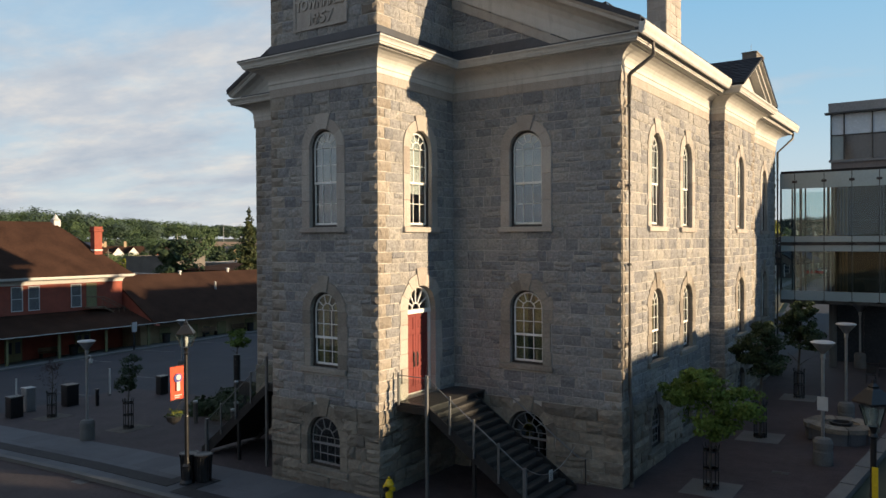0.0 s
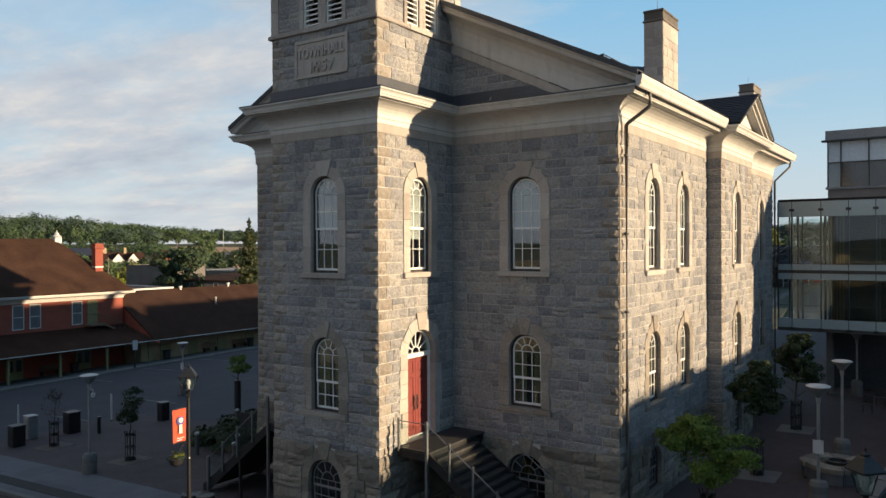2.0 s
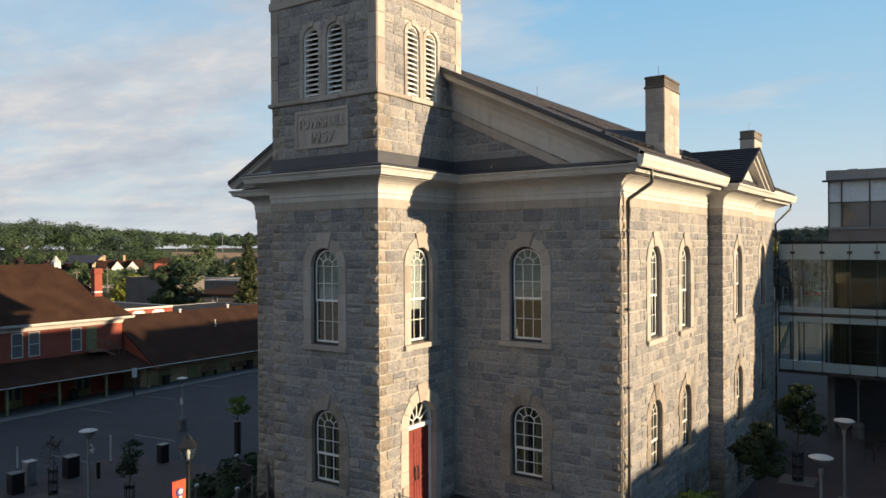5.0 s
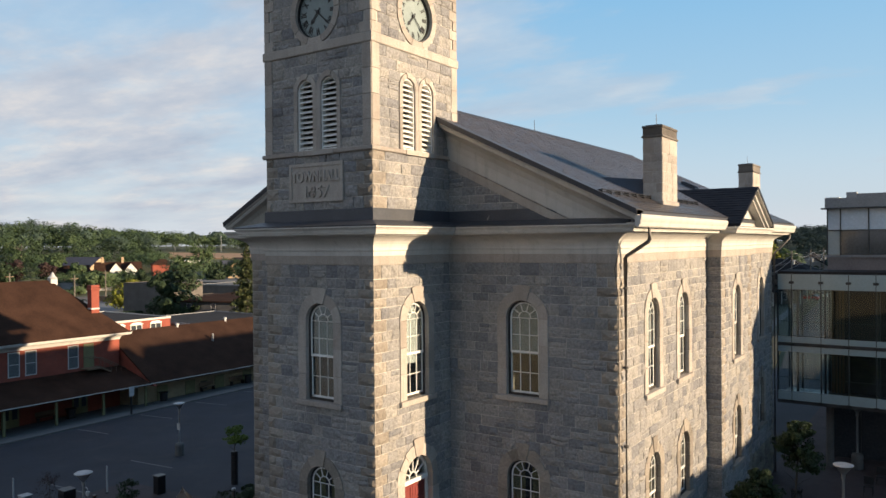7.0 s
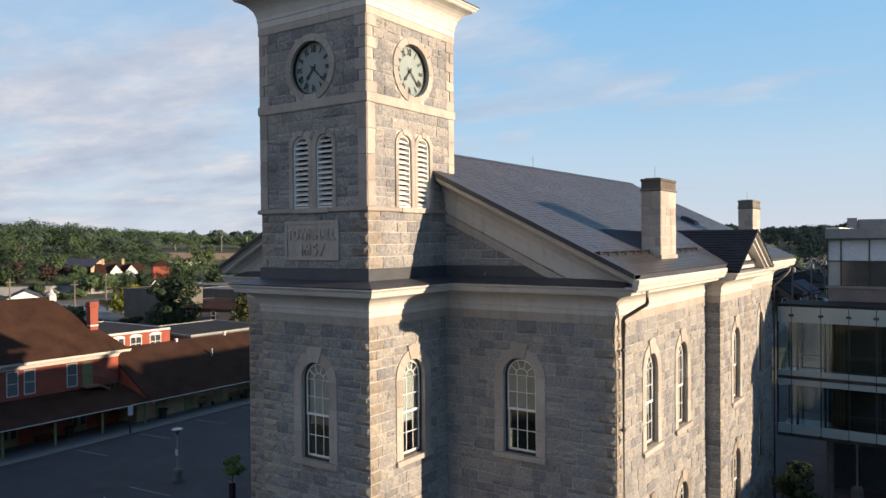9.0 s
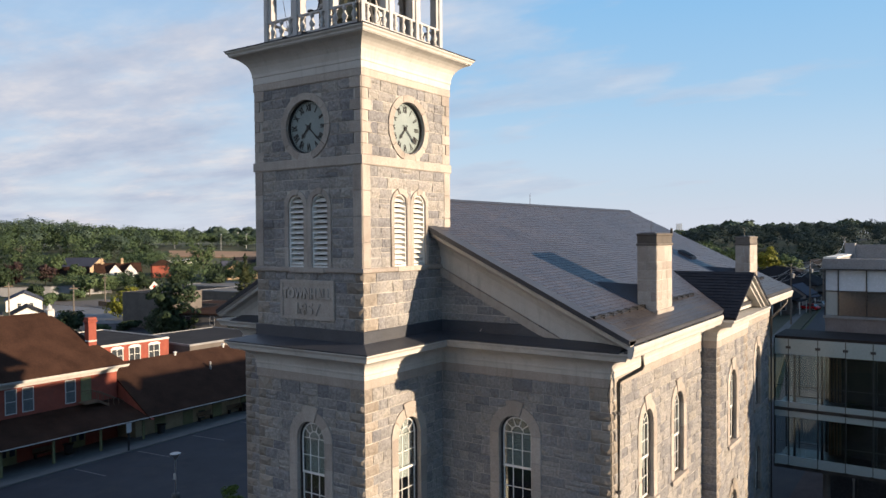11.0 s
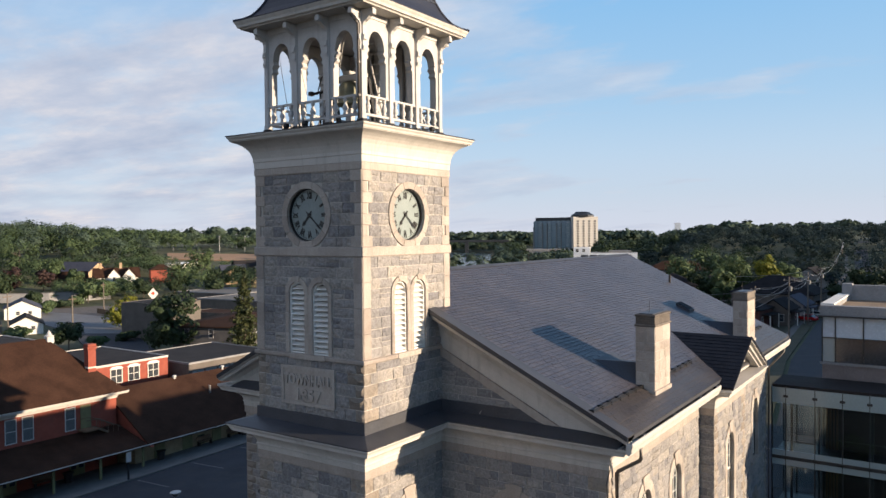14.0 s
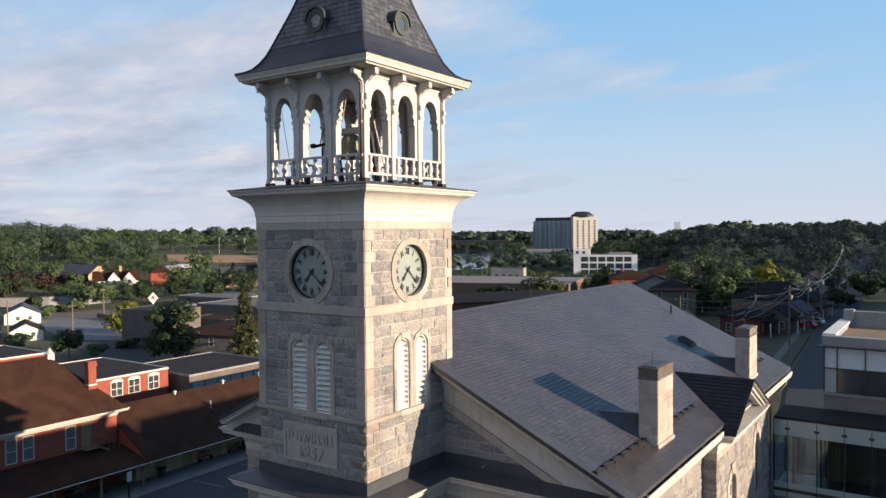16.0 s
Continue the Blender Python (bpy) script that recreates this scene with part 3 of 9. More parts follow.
w_tf = core("tower_front_wall", M_TF, TX0, TX1, -0.6, 22.2, tf_open + lv_f + ck_f, label="grey rough stone front wall of the tower")
w_ts = core("tower_side_wall", M_TS, 0.5, TY1, -0.6, 22.2, ts_open + lv_s + ck_s, label="grey rough stone side wall of the tower")
w_bf = core("front_wall", M_BF, TX1 - 0.5, BX1, -0.6, 14.2, bf_open, label="grey rough stone front wall")
w_fl = core("front_wall", M_BF, BX0, TX0 + 0.5, -0.6, 14.2, [], label="grey rough stone front wall west of the tower")
w_bs = core("side_wall", M_BS, BY + 0.5, BYE, -0.6, 13.6, bs_open, label="sunlit grey stone side wall")
w_pv = core("pavilion_wall", M_PV, PY0, PY1, -0.6, 13.6, pv_open, 0.56, label="projecting grey stone bay of the side wall")
MB().box(BX0, BX0 + 0.5, BY + 0.5, BYE, -2.0, 13.6).make("west_wall", M_STONE, hall)
MB().box(BX0 + 0.5, BX1 - 0.5, BYE - 0.5, BYE, -1.0, 13.6).make("rear_wall", M_STONE, hall)
MB().box(TX0, TX0 + 0.5, 0.5, TY1, -0.6, 22.2).make("tower_west_wall", M_STONE, hall)
MB().box(TX0 + 0.5, TX1 - 0.5, TY1 - 0.5, TY1, 14.0, 22.2).make("tower_rear_wall", M_STONE, hall)
for z in (2.6, 7.3, 12.4):
    MB().box(BX0 + 0.5, BX1 - 0.5, BY + 0.52, BYE - 0.52, z - 0.25, z).make("floor", M_ROOM, hall)
    MB().box(TX0 + 0.5, TX1 - 0.5, 0.5, BY + 0.52, z - 0.25, z).make("floor", M_ROOM, hall)
MB().box(TX0 + 0.5, TX1 - 0.5, 0.5, TY1 - 0.5, 19.0, 19.2).make("floor", M_ROOM, hall)
for x in (-4.2, 1.0):
    MB().box(x, x + 0.2, BY + 0.55, BYE - 0.55, 2.6, 12.1).make("inner_wall", M_ROOM, hall)
MB().box(TX0 + 0.5, TX1 - 0.5, 3.4, 3.6, 2.6, 12.1).make("inner_wall", M_ROOM, hall)

base_rows = courses(-0.5, Z_BASE, 0.34, 0.5)
main_rows = courses(Z_BASE, Z_CORN, 0.26, 0.40)
up_rows = courses(14.29, 16.05, 0.27, 0.38)
louv_rows = courses(16.2, 19.32, 0.27, 0.38)
clock_rows = courses(19.62, 21.95, 0.27, 0.38)
ped_rows = courses(13.85, 17.6, 0.27, 0.38)

QF, QS = (0.34, 0.62), (0.62, 0.34)
near_zone = lambda u, z: 4.5 < z < 12.57
stonework(w_tf, M_TF, TX0 - 0.03, TX1 + 0.03, main_rows, holes_of(tf_open), M_STONE, singles=300, zone=near_zone, quoins=(QF, QF))
stonework(w_ts, M_TS, 0.0, BY, main_rows, holes_of(ts_open), M_STONE, singles=300, zone=near_zone, quoins=(QS, None))
stonework(w_bf, M_BF, TX1 + 0.02, BX1 + 0.03, main_rows, holes_of(bf_open), M_STONE, singles=300, zone=near_zone, quoins=(None, QF))
stonework(w_fl, M_BF, BX0, TX0, main_rows, [], M_STONE, quoins=(QF, None))
stonework(w_bs, M_BS, BY, PY0, main_rows, holes_of(bs_open), M_STONE, singles=300, zone=lambda u, z: u < 10 and z > 5, quoins=(QS, None))
stonework(w_bs, M_BS, PY1, BYE, main_rows, holes_of(bs_open), M_STONE, quoins=(None, QF))
stonework(w_pv, M_PV, PY0, PY1, main_rows, holes_of(pv_open), M_STONE, quoins=(QF, QF))
stonework(w_pv, M_PR, BX1, PX + 0.03, main_rows, [], M_STONE)
low = dict(wide=(0.5, 1.2), depth=0.07, gap=0.010, sink=0.0)
stonework(w_tf, M_TF, TX0 - 0.06, TX1 + 0.06, base_rows, holes_of(tf_open), M_STONE_B, **low)
stonework(w_ts, M_TS, -0.02, BY, base_rows, holes_of(ts_open), M_STONE_B, **low)
stonework(w_bf, M_BF, TX1, BX1 + 0.06, base_rows, holes_of(bf_open), M_STONE_B, **low)
stonework(w_fl, M_BF, BX0 - 0.06, TX0, base_rows, [], M_STONE_B, **low)
stonework(w_bs, M_BS, BY - 0.02, PY0, base_rows, holes_of(bs_open), M_STONE_B, **low)
stonework(w_bs, M_BS, PY1, BYE, base_rows, [], M_STONE_B, **low)
stonework(w_pv, M_PV, PY0 - 0.02, PY1, base_rows, holes_of(pv_open), M_STONE_B, **low)
stonework(w_pv, M_PR, BX1, PX + 0.04, base_rows, [], M_STONE_B, **low)
# upper tower: stones between dressed corner strips
stonework(w_tf, M_TF, TX0, TX1 + 0.03, up_rows, [("rect", -2.27, 2.36, 14.5, 15.83)], M_STONE, quoins=(QF, QF))
stonework(w_ts, M_TS, 0.0, TY1, up_rows, [], M_STONE, quoins=(QS, None))
stonework(w_tf, M_TF, TX0 + 0.32, TX1 - 0.32, louv_rows, holes_of(lv_f, 0.20) + [("rect", -2.22, 0.6, 16.1, 18.3)], M_STONE, singles=120)
stonework(w_ts, M_TS, 0.32, TY1 - 0.3, louv_rows, holes_of(lv_s, 0.20) + [("rect", 2.32, 0.6, 16.1, 18.3)], M_STONE, singles=120)
stonework(w_tf, M_TF, TX0 + 0.3, TX1 - 0.3, clock_rows, [("disc", -2.28, 2.15, 19.555, 21.705)], M_STONE, singles=100)
stonework(w_ts, M_TS, 0.3, TY1 - 0.3, clock_rows, [("disc", 2.30, 2.12, 19.57, 21.69)], M_STONE, singles=100)
for m, a, b, s in ((M_TF, TX0, TX1, 1), (M_TS, 0.0, TY1, 0)):
    wall = w_tf if s else w_ts
    for lo_u, hi_u in ((a - 0.02, a + 0.33), (b - 0.33, b + 0.02)):
        for z0, z1, n in ((16.2, 19.32, 4), (19.62, 21.95, 7)):
            for i in range(n):
                ww = 0.0 if n == 4 else (-0.12 if i % 2 else 0.10)
                q = MB(m)
                l, h = (lo_u, hi_u + ww) if lo_u < a else (lo_u - ww, hi_u)
                q.box(l, h, -0.1, 0.045, z0 + (z1 - z0) * i / n + 0.004, z0 + (z1 - z0) * (i + 1) / n - 0.004, 0.01)
                q.make("corner_stone", M_DRESSED, wall)
tower_path = [(TX0, TY1), (TX0, 0.0), (TX1, 0.0), (TX1, TY1)]
for z0, z1, d in ((16.05, 16.2, 0.10), (19.32, 19.62, 0.07), (21.95, 22.2, 0.05)):
    MB().sweep([(-0.1, z0), (d * 0.7, z0), (d, z0 + 0.03), (d, z1 - 0.03), (d * 0.6, z1), (-0.1, z1)], tower_path, True).make("string_course", M_DRESSED, hall, "dressed stone string course")

for ops, wall, m in ((tf_open, w_tf, M_TF), (bf_open, w_bf, M_BF), (bs_open, w_bs, M_BS), (pv_open, w_pv, M_PV), (ts_open, w_ts, M_TS)):
    for k, u, w, a, t in ops:
        door = abs(w - 1.5) < 0.01
        up = a > 8
        surround(wall, m, u, w, a, t, SW, rough=not up, sill=not door, mat=M_DRESSED if up or door else (M_STONE_B if a < 2 else M_ROUGHD))
        if door:
            continue
        if a < 2:
            arched_window(m, u, w, a, t, 4, True, (2, 1), 0.75, "weathered grey basement window with fan bars", M_STEEL)
            continue
        arched_window(m, u, w, a, t, 3, True, (2, 2), 0.55 if up else 0.5)
        if up:
            blind(m, u, w - 0.1, a + rng.uniform(1.0, 1.45), t, d=-0.27)
        else:
            curtain(m, u - w / 2 - 0.05, u - 0.12, a, t - 0.02, d=-0.30)
            curtain(m, u + 0.16, u + w / 2 + 0.05, a, t - 0.02, d=-0.30)
for ops, wall, m in ((lv_f, w_tf, M_TF), (lv_s, w_ts, M_TS)):
    for k, u, w, a, t in ops:
        surround(wall, m, u, w, a, t, 0.155, sill=False, key=0.02, proud=0.05)
        lv = empty("louver", "white slatted louver in a round-headed opening", "")
        lv.parent = hall
        b = MB(m)
        frame_ring(b, arch_poly(u, w, a, t), arch_poly(u, w - 0.10, a + 0.05, t - 0.05), -0.2, -0.02)
        b.make("frame", M_SASH, lv)
        n = 13
        for i in range(n):
            z = a + 0.08 + (t - a - 0.16) * i / n
            s = span_of(("arch", u, w - 0.08, a, t - 0.04), z + 0.12)
            if not s:
                continue
            b = MB(m)
            b.hexa([(s[0], -0.20, z + 0.10), (s[1], -0.20, z + 0.10), (s[1], -0.03, z), (s[0], -0.03, z), (s[0], -0.20, z + 0.125), (s[1], -0.20, z + 0.125), (s[1], -0.03, z + 0.03), (s[0], -0.03, z + 0.03)])
            b.make("slat", M_SASH, lv)
    uu = (ops[0][1] + ops[1][1]) / 2
    b = MB(m)
    b.box(uu - 0.75, uu + 0.75, -0.2, 0.12, 16.04, 16.205, 0.01)
    b.make("sill", M_DRESSED, wall)
    MB(m).prism([(uu - 0.17, 16.205), (uu + 0.17, 16.205), (uu + 0.17, 18.1), (uu + 0.24, 18.42), (uu, 18.34), (uu - 0.24, 18.42), (uu - 0.17, 18.1)], -0.1, 0.042).make("mullion_stone", M_DRESSED, wall)

# added dark box: its colour stands for the unlit space behind the louvers
MB().box(TX0 + 0.7, TX1 - 0.7, 0.75, TY1 - 0.6, 15.8, 18.9).make("louver_backing", M_ROOM, hall)

# door
door = empty("door", "red panelled double door under a white fanlight", "")
door.parent = hall
uc, dw = 2.17, 1.50
b = MB(M_TS)
frame_ring(b, arch_poly(uc, dw, 2.78, 6.30), arch_poly(uc, dw - 0.14, 2.80, 6.23), -0.32, -0.16)
b.box(uc - dw / 2, uc + dw / 2, -0.32, -0.13, 5.38, 5.52, 0.01)
k = 0.2
zs = 5.52
for a in (30, 60, 90, 120, 150):
    ca, sa = math.cos(radians(a)), math.sin(radians(a))
    bar(b, (uc + k * ca, zs + k * sa), (uc + 0.68 * ca, zs + 0.68 * sa), 0.035, -0.25, -0.2)
frame_ring(b, arch_poly(uc, 2 * k + 0.04, zs - 0.01, zs + k + 0.02), arch_poly(uc, 2 * k - 0.04, zs, zs + k - 0.02), -0.25, -0.2)
b.make("frame", M_SASH, door)
b = MB(M_TS)
b.prism([(uc - 0.69, 5.5)] + [(uc + 0.69 * math.cos(math.pi * i / 12), 5.54 + 0.69 * math.sin(math.pi * i / 12)) for i in range(12, -1, -1)][::-1][::-1] + [(uc + 0.69, 5.5)], -0.24, -0.235)
g = b.make("pane", M_GLASS, door)
g.visible_shadow = False
for s in (-1, 1):
    x0, x1 = sorted((uc + s * 0.004, uc + s * 0.68))
    b = MB(M_TS)
    b.box(x0, x1, -0.30, -0.25, 2.80, 5.38)
    for z0, z1 in ((2.80, 3.0), (3.62, 3.78), (4.72, 4.86), (5.24, 5.38)):
        b.box(x0, x1, -0.25, -0.225, z0, z1, 0.006)
    for q0, q1 in ((x0, x0 + 0.11), (x1 - 0.11, x1)):
        b.box(q0, q1, -0.25, -0.226, 2.80, 5.38, 0.006)
    for z0, z1 in ((3.06, 3.56), (3.84, 4.66), (4.92, 5.18)):
        b.box(x0 + 0.17, x1 - 0.17, -0.255, -0.236, z0, z1, 0.008)
    b.make("leaf", M_RED, door)
    b = MB(M_TS)
    b.tube([(uc + s * 0.09, -0.19, 3.66), (uc + s * 0.09, -0.17, 3.75), (uc + s * 0.09, -0.17, 4.0), (uc + s * 0.09, -0.19, 4.08)], 0.014, 8)
    b.box(uc + s * 0.09 - 0.03, uc + s * 0.09 + 0.03, -0.228, -0.215, 3.62, 4.12)
    b.make("handle", M_DARKMETAL, door)

# clocks
HAND_H, HAND_M = 7.37, 22
for m, u, label in ((M_TF, -2.28, "round clock with roman numerals, dial in shade"), (M_TS, 2.30, "round clock with roman numerals, dial in sunlight")):
    wall = w_tf if m is M_TF else w_ts
    zc = 20.63
    for i in range(10):
        a0, a1 = 2 * math.pi * i / 10 + 0.008, 2 * math.pi * (i + 1) / 10 - 0.008
        inn = [(u + 0.84 * math.cos(a0 + (a1 - a0) * k / 5), zc + 0.84 * math.sin(a0 + (a1 - a0) * k / 5)) for k in range(6)]
        out = [(u + 1.06 * math.cos(a0 + (a1 - a0) * k / 5), zc + 1.06 * math.sin(a0 + (a1 - a0) * k / 5)) for k in range(6)]
        MB(m).prism(inn + out[::-1], -0.2, 0.055).make("clock_surround_stone", M_DRESSED, wall)
    ck = empty("clock", label, "")
    ck.parent = hall
    disc = lambda r, n=40: [(u + r * math.cos(2 * math.pi * i / n), zc + r * math.sin(2 * math.pi * i / n)) for i in range(n)]
    b = MB(m)
    b.prism(disc(0.85), -0.22, -0.14)
    b.make("dial", M_DIAL, ck, "pale clock dial")
    b = MB(m)
    frame_ring(b, disc(0.86), disc(0.80), -0.15, -0.06)
    b.make("rim", M_DARKMETAL, ck, "black clock rim")
    b = MB(m)
    for i in range(60):
        a = 2 * math.pi * i / 60
        bar(b, (u + 0.735 * math.cos(a), zc + 0.735 * math.sin(a)), (u + 0.77 * math.cos(a), zc + 0.77 * math.sin(a)), 0.022, -0.142, -0.134)
    b.make("minute_track", M_DARKMETAL, ck)
    for h, word in enumerate(("XII", "I", "II", "III", "IIII", "V", "VI", "VII", "VIII", "IX", "X", "XI")):
        cu = bpy.data.curves.new("numeral", "FONT")
        cu.body, cu.size, cu.align_x, cu.align_y, cu.extrude, cu.offset = word, 0.20, "CENTER", "CENTER", 0.004, 0.008
        cu.materials.append(M_DARKMETAL)
        ob = new("numeral", cu)
        ob.parent = ck
        a = radians(90 - 30 * h)
        ob.matrix_world = m @ Matrix.Translation((u + 0.605 * math.cos(a), -0.132, zc + 0.605 * math.sin(a))) @ Matrix.Rotation(radians(90), 4, "X") @ Matrix.Rotation(radians(-30 * h), 4, "Z") @ Matrix.Diagonal((0.86, 1.4, 1, 1))
    for ang, ln, wd, nm in ((30 * HAND_H, 0.46, 0.075, "hour_hand"), (6 * HAND_M, 0.70, 0.045, "minute_hand")):
        a = radians(90 - ang)
        c, s = math.cos(a), math.sin(a)
        pts = [(-0.16, wd * 0.3), (0.0, wd * 0.45), (ln * 0.62, wd * 0.4), (ln * 0.74, wd * 0.95), (ln, 0.006), (ln, -0.006), (ln * 0.74, -wd * 0.95), (ln * 0.62, -wd * 0.4), (0.0, -wd * 0.45), (-0.16, -wd * 0.3)]
        y = -0.115 if nm == "hour_hand" else -0.10
        MB(m).prism([(u + p * c - q * s, zc + p * s + q * c) for p, q in pts], y, y + 0.008).make(nm, M_DARKMETAL, ck)
    MB(m).prism(disc(0.06, 16), -0.14, -0.085).make("hub", M_DARKMETAL, ck)

# date stone
pl = empty("date_stone", "carved stone name plaque with raised letters", "")
pl.parent = hall
b = MB(M_TF)
b.box(-3.43, -1.11, -0.1, 0.05, 14.56, 15.80, 0.01)
b.make("slab", M_DRESSED, pl)
b = MB(M_TF)
frame_ring(b, [(-3.43, 14.56), (-1.11, 14.56), (-1.11, 15.80), (-3.43, 15.80)], [(-3.33, 14.66), (-1.21, 14.66), (-1.21, 15.70), (-3.33, 15.70)], 0.05, 0.085)
b.make("border", M_DRESSED, pl)
for word, z, size in (("TOWNHALL", 15.36, 0.46), ("1857", 14.87, 0.50)):
    cu = bpy.data.curves.new("lettering", "FONT")
    cu.body, cu.size, cu.align_x, cu.align_y, cu.extrude, cu.offset = word, size, "CENTER", "CENTER", 0.03, 0.014
    cu.materials.append(M_DRESSED)
    ob = new("lettering", cu)
    ob.parent = pl
    ob.matrix_world = M_TF @ Matrix.Translation((-2.27, 0.065, z)) @ Matrix.Rotation(radians(90), 4, "X") @ Matrix.Diagonal((0.80 if word[0] == "T" else 1.15, 1, 1, 1))

# cornices
body_path = [(BX0, BYE), (BX0, BY), (TX0, BY), (TX0, 0.0), (TX1, 0.0), (TX1, BY), (BX1, BY), (BX1, PY0), (PX, PY0), (PX, PY1), (BX1, PY1), (BX1, BYE)]
MB().sweep([(-0.1, 12.55), (0.035, 12.55), (0.045, 12.58), (0.045, 12.84), (-0.1, 12.84)], body_path, True).make("architrave", M_DRESSED, hall, "smooth stone band under the cornice")
MB().sweep([(-0.1, 12.84), (0.055, 12.84), (0.06, 12.98), (0.085, 13.0), (0.085, 13.05), (0.07, 13.06), (0.075, 13.12), (0.10, 13.19), (0.16, 13.28), (0.26, 13.36), (0.38, 13.42), (0.50, 13.455), (0.52, 13.47), (0.52, 13.49), (0.64, 13.495), (0.64, 13.51), (-0.1, 13.51)], body_path, True).make("frieze", M_CREAM, hall, "cream painted cove under the eaves")
eaves_path = [(BX0 - 0.1, BYE), (BX0 - 0.1, BY), (TX0, BY), (TX0, 0.0), (TX1, 0.0), (TX1, BY), (BX1 + 0.1, BY), (BX1 + 0.1, PY0), (PX + 0.1, PY0), (PX + 0.1, PY1), (BX1 + 0.1, PY1), (BX1 + 0.1, BYE)]
MB().sweep([(0.1, 13.51), (0.66, 13.51), (0.66, 13.55), (0.69, 13.56), (0.70, 13.61), (0.73, 13.66), (0.765, 13.69), (0.78, 13.70), (0.78, 13.76), (0.1, 13.76)], eaves_path, True).make("crown_moulding", M_CREAM, hall, "cream crown moulding of the eaves")
MB().sweep([(0.79, 13.74), (0.80, 13.775), (0.05, 13.945), (-0.05, 13.95), (-0.05, 13.77), (0.76, 13.73)], [(BX0, BY), (TX0, BY), (TX0, 0.0), (TX1, 0.0), (TX1, BY), (BX1 + 0.6, BY)]).make("skirt_roof", M_LEAD, hall, "dark sheet-metal skirt roof above the cornice")
MB().sweep([(0.0, 13.9), (0.062, 13.9), (0.055, 14.29), (0.0, 14.31)], [(BX0 + 1.5, BY), (TX0, BY), (TX0, 0.0), (TX1, 0.0), (TX1, BY), (BX1 - 2.0, BY)]).make("flashing", M_LEAD, hall, "dark sheet-metal upstand at the foot of the wall")
MB().sweep([(-0.1, 22.2), (0.05, 22.2), (0.055, 22.4), (0.075, 22.42), (0.075, 22.52), (0.10, 22.62), (0.14, 22.74), (0.21, 22.85), (0.30, 22.94), (0.40, 23.01), (0.51, 23.06), (0.58, 23.085), (0.58, 23.10), (0.61, 23.11), (0.63, 23.17), (0.67, 23.21), (0.68, 23.22), (0.68, 23.26), (-0.1, 23.26)], tower_path, True).make("tower_cornice", M_CREAM, hall, "cream cove cornice of the tower")
MB().sweep([(0.70, 23.26), (0.71, 23.29), (-0.5, 23.47), (-0.5, 23.26)], tower_path, True).make("deck_roof", M_LEAD, hall, "dark metal deck roof under the bell stage")
MB().box(TX0 + 0.3, TX1 - 0.3, 0.3, TY1 - 0.3, 23.1, 23.45).make("deck", M_LEAD, hall)

# front gable: stone triangle, raking cornice
gx0, gx1 = BX0 - 0.9, BX1 + 0.92
def gable_limit(side):
    def f(z):
        run = (RIDGE_Z - 1.45 - z) / SLOPE
        if side < 0:
            run *= SLOPE / SLOPE_W
        if side > 0:
            return (TX1 + 0.02, min(BX1 - 0.3, RIDGE_X + run))
        return (max(BX0 + 0.3, RIDGE_X - run), TX0)
    return f
w_gr = core("gable_wall", M_BF, 0, 0, 0, 0, [], 0.4, poly=[(TX1 - 0.3, 13.6), (BX1 - 0.3, 13.6), (TX1 - 0.3, roof_z(TX1 - 0.3) - 0.3)])
w_gl = core("gable_wall", M_BF, 0, 0, 0, 0, [], 0.4, poly=[(BX0 + 0.3, 13.6), (TX0 + 0.3, 13.6), (TX0 + 0.3, roof_z(TX0 + 0.3) - 0.3)])
stonework(w_gr, M_BF, 0, 1, ped_rows, [], M_STONE, limit=gable_limit(1))
stonework(w_gl, M_BF, 0, 1, ped_rows, [], M_STONE, limit=gable_limit(-1))


def raking(prof, name, mat, label=""):
    """prof in (outward, drop below the roof), run along both front rakes."""
    for side in (1, -1):
        x_top = TX1 + 0.01 if side > 0 else TX0 - 0.01
        top, bot = [], []
        for d, dz in prof:
            xe = RIDGE_X + side * min((RIDGE_Z + dz - 13.85) / (SLOPE if side > 0 else SLOPE_W), 9.32 if side > 0 else 8.6)
            top.append((x_top, BY - d, roof_z(x_top) + dz))
            bot.append((xe, BY - d, roof_z(xe) + dz))
        b = MB()
        b.ring([top, bot])
        b.make(name, mat, hall, label)


raking([(-0.1, -1.66), (0.06, -1.66), (0.07, -1.37), (-0.1, -1.35)], "raking_band", M_DRESSED, "smooth raking stone band")
raking([(-0.1, -1.33), (0.06, -1.33), (0.075, -1.2), (0.09, -0.95), (0.14, -0.72), (0.24, -0.52), (0.40, -0.38), (0.60, -0.32), (0.62, -0.30), (0.62, -0.24), (-0.1, -0.2)], "raking_cove", M_CREAM, "wide cream cove under the gable roof")
raking([(0.3, -0.30), (0.64, -0.27), (0.66, -0.20), (0.72, -0.17), (0.76, -0.10), (0.78, -0.06), (0.3, -0.05)], "raking_moulding", M_CREAM)
raking([(0.3, -0.055), (0.80, -0.07), (0.82, 0.045), (0.3, 0.045)], "verge", M_LEAD)

# main roof
roof = MB().ring([[(RIDGE_X, y, RIDGE_Z), (EAVE_X, y, roof_z(EAVE_X)), (EAVE_X, y, roof_z(EAVE_X) - 0.12), (RIDGE_X, y, RIDGE_Z - 0.14), (EAVE_W, y, roof_z(EAVE_W) - 0.12), (EAVE_W, y, roof_z(EAVE_W))] for y in (ROOF_Y0 + 0.02, ROOF_Y1)]).make("roof", M_LEAD, hall, "low-pitched grey slate gable roof")
MB().prism([(BX0 + 0.3, 13.5), (BX1 - 0.3, 13.5), (RIDGE_X, RIDGE_Z - 0.35)], BYE - 0.35, BYE - 0.05).make("rear_gable", M_STONE, hall)


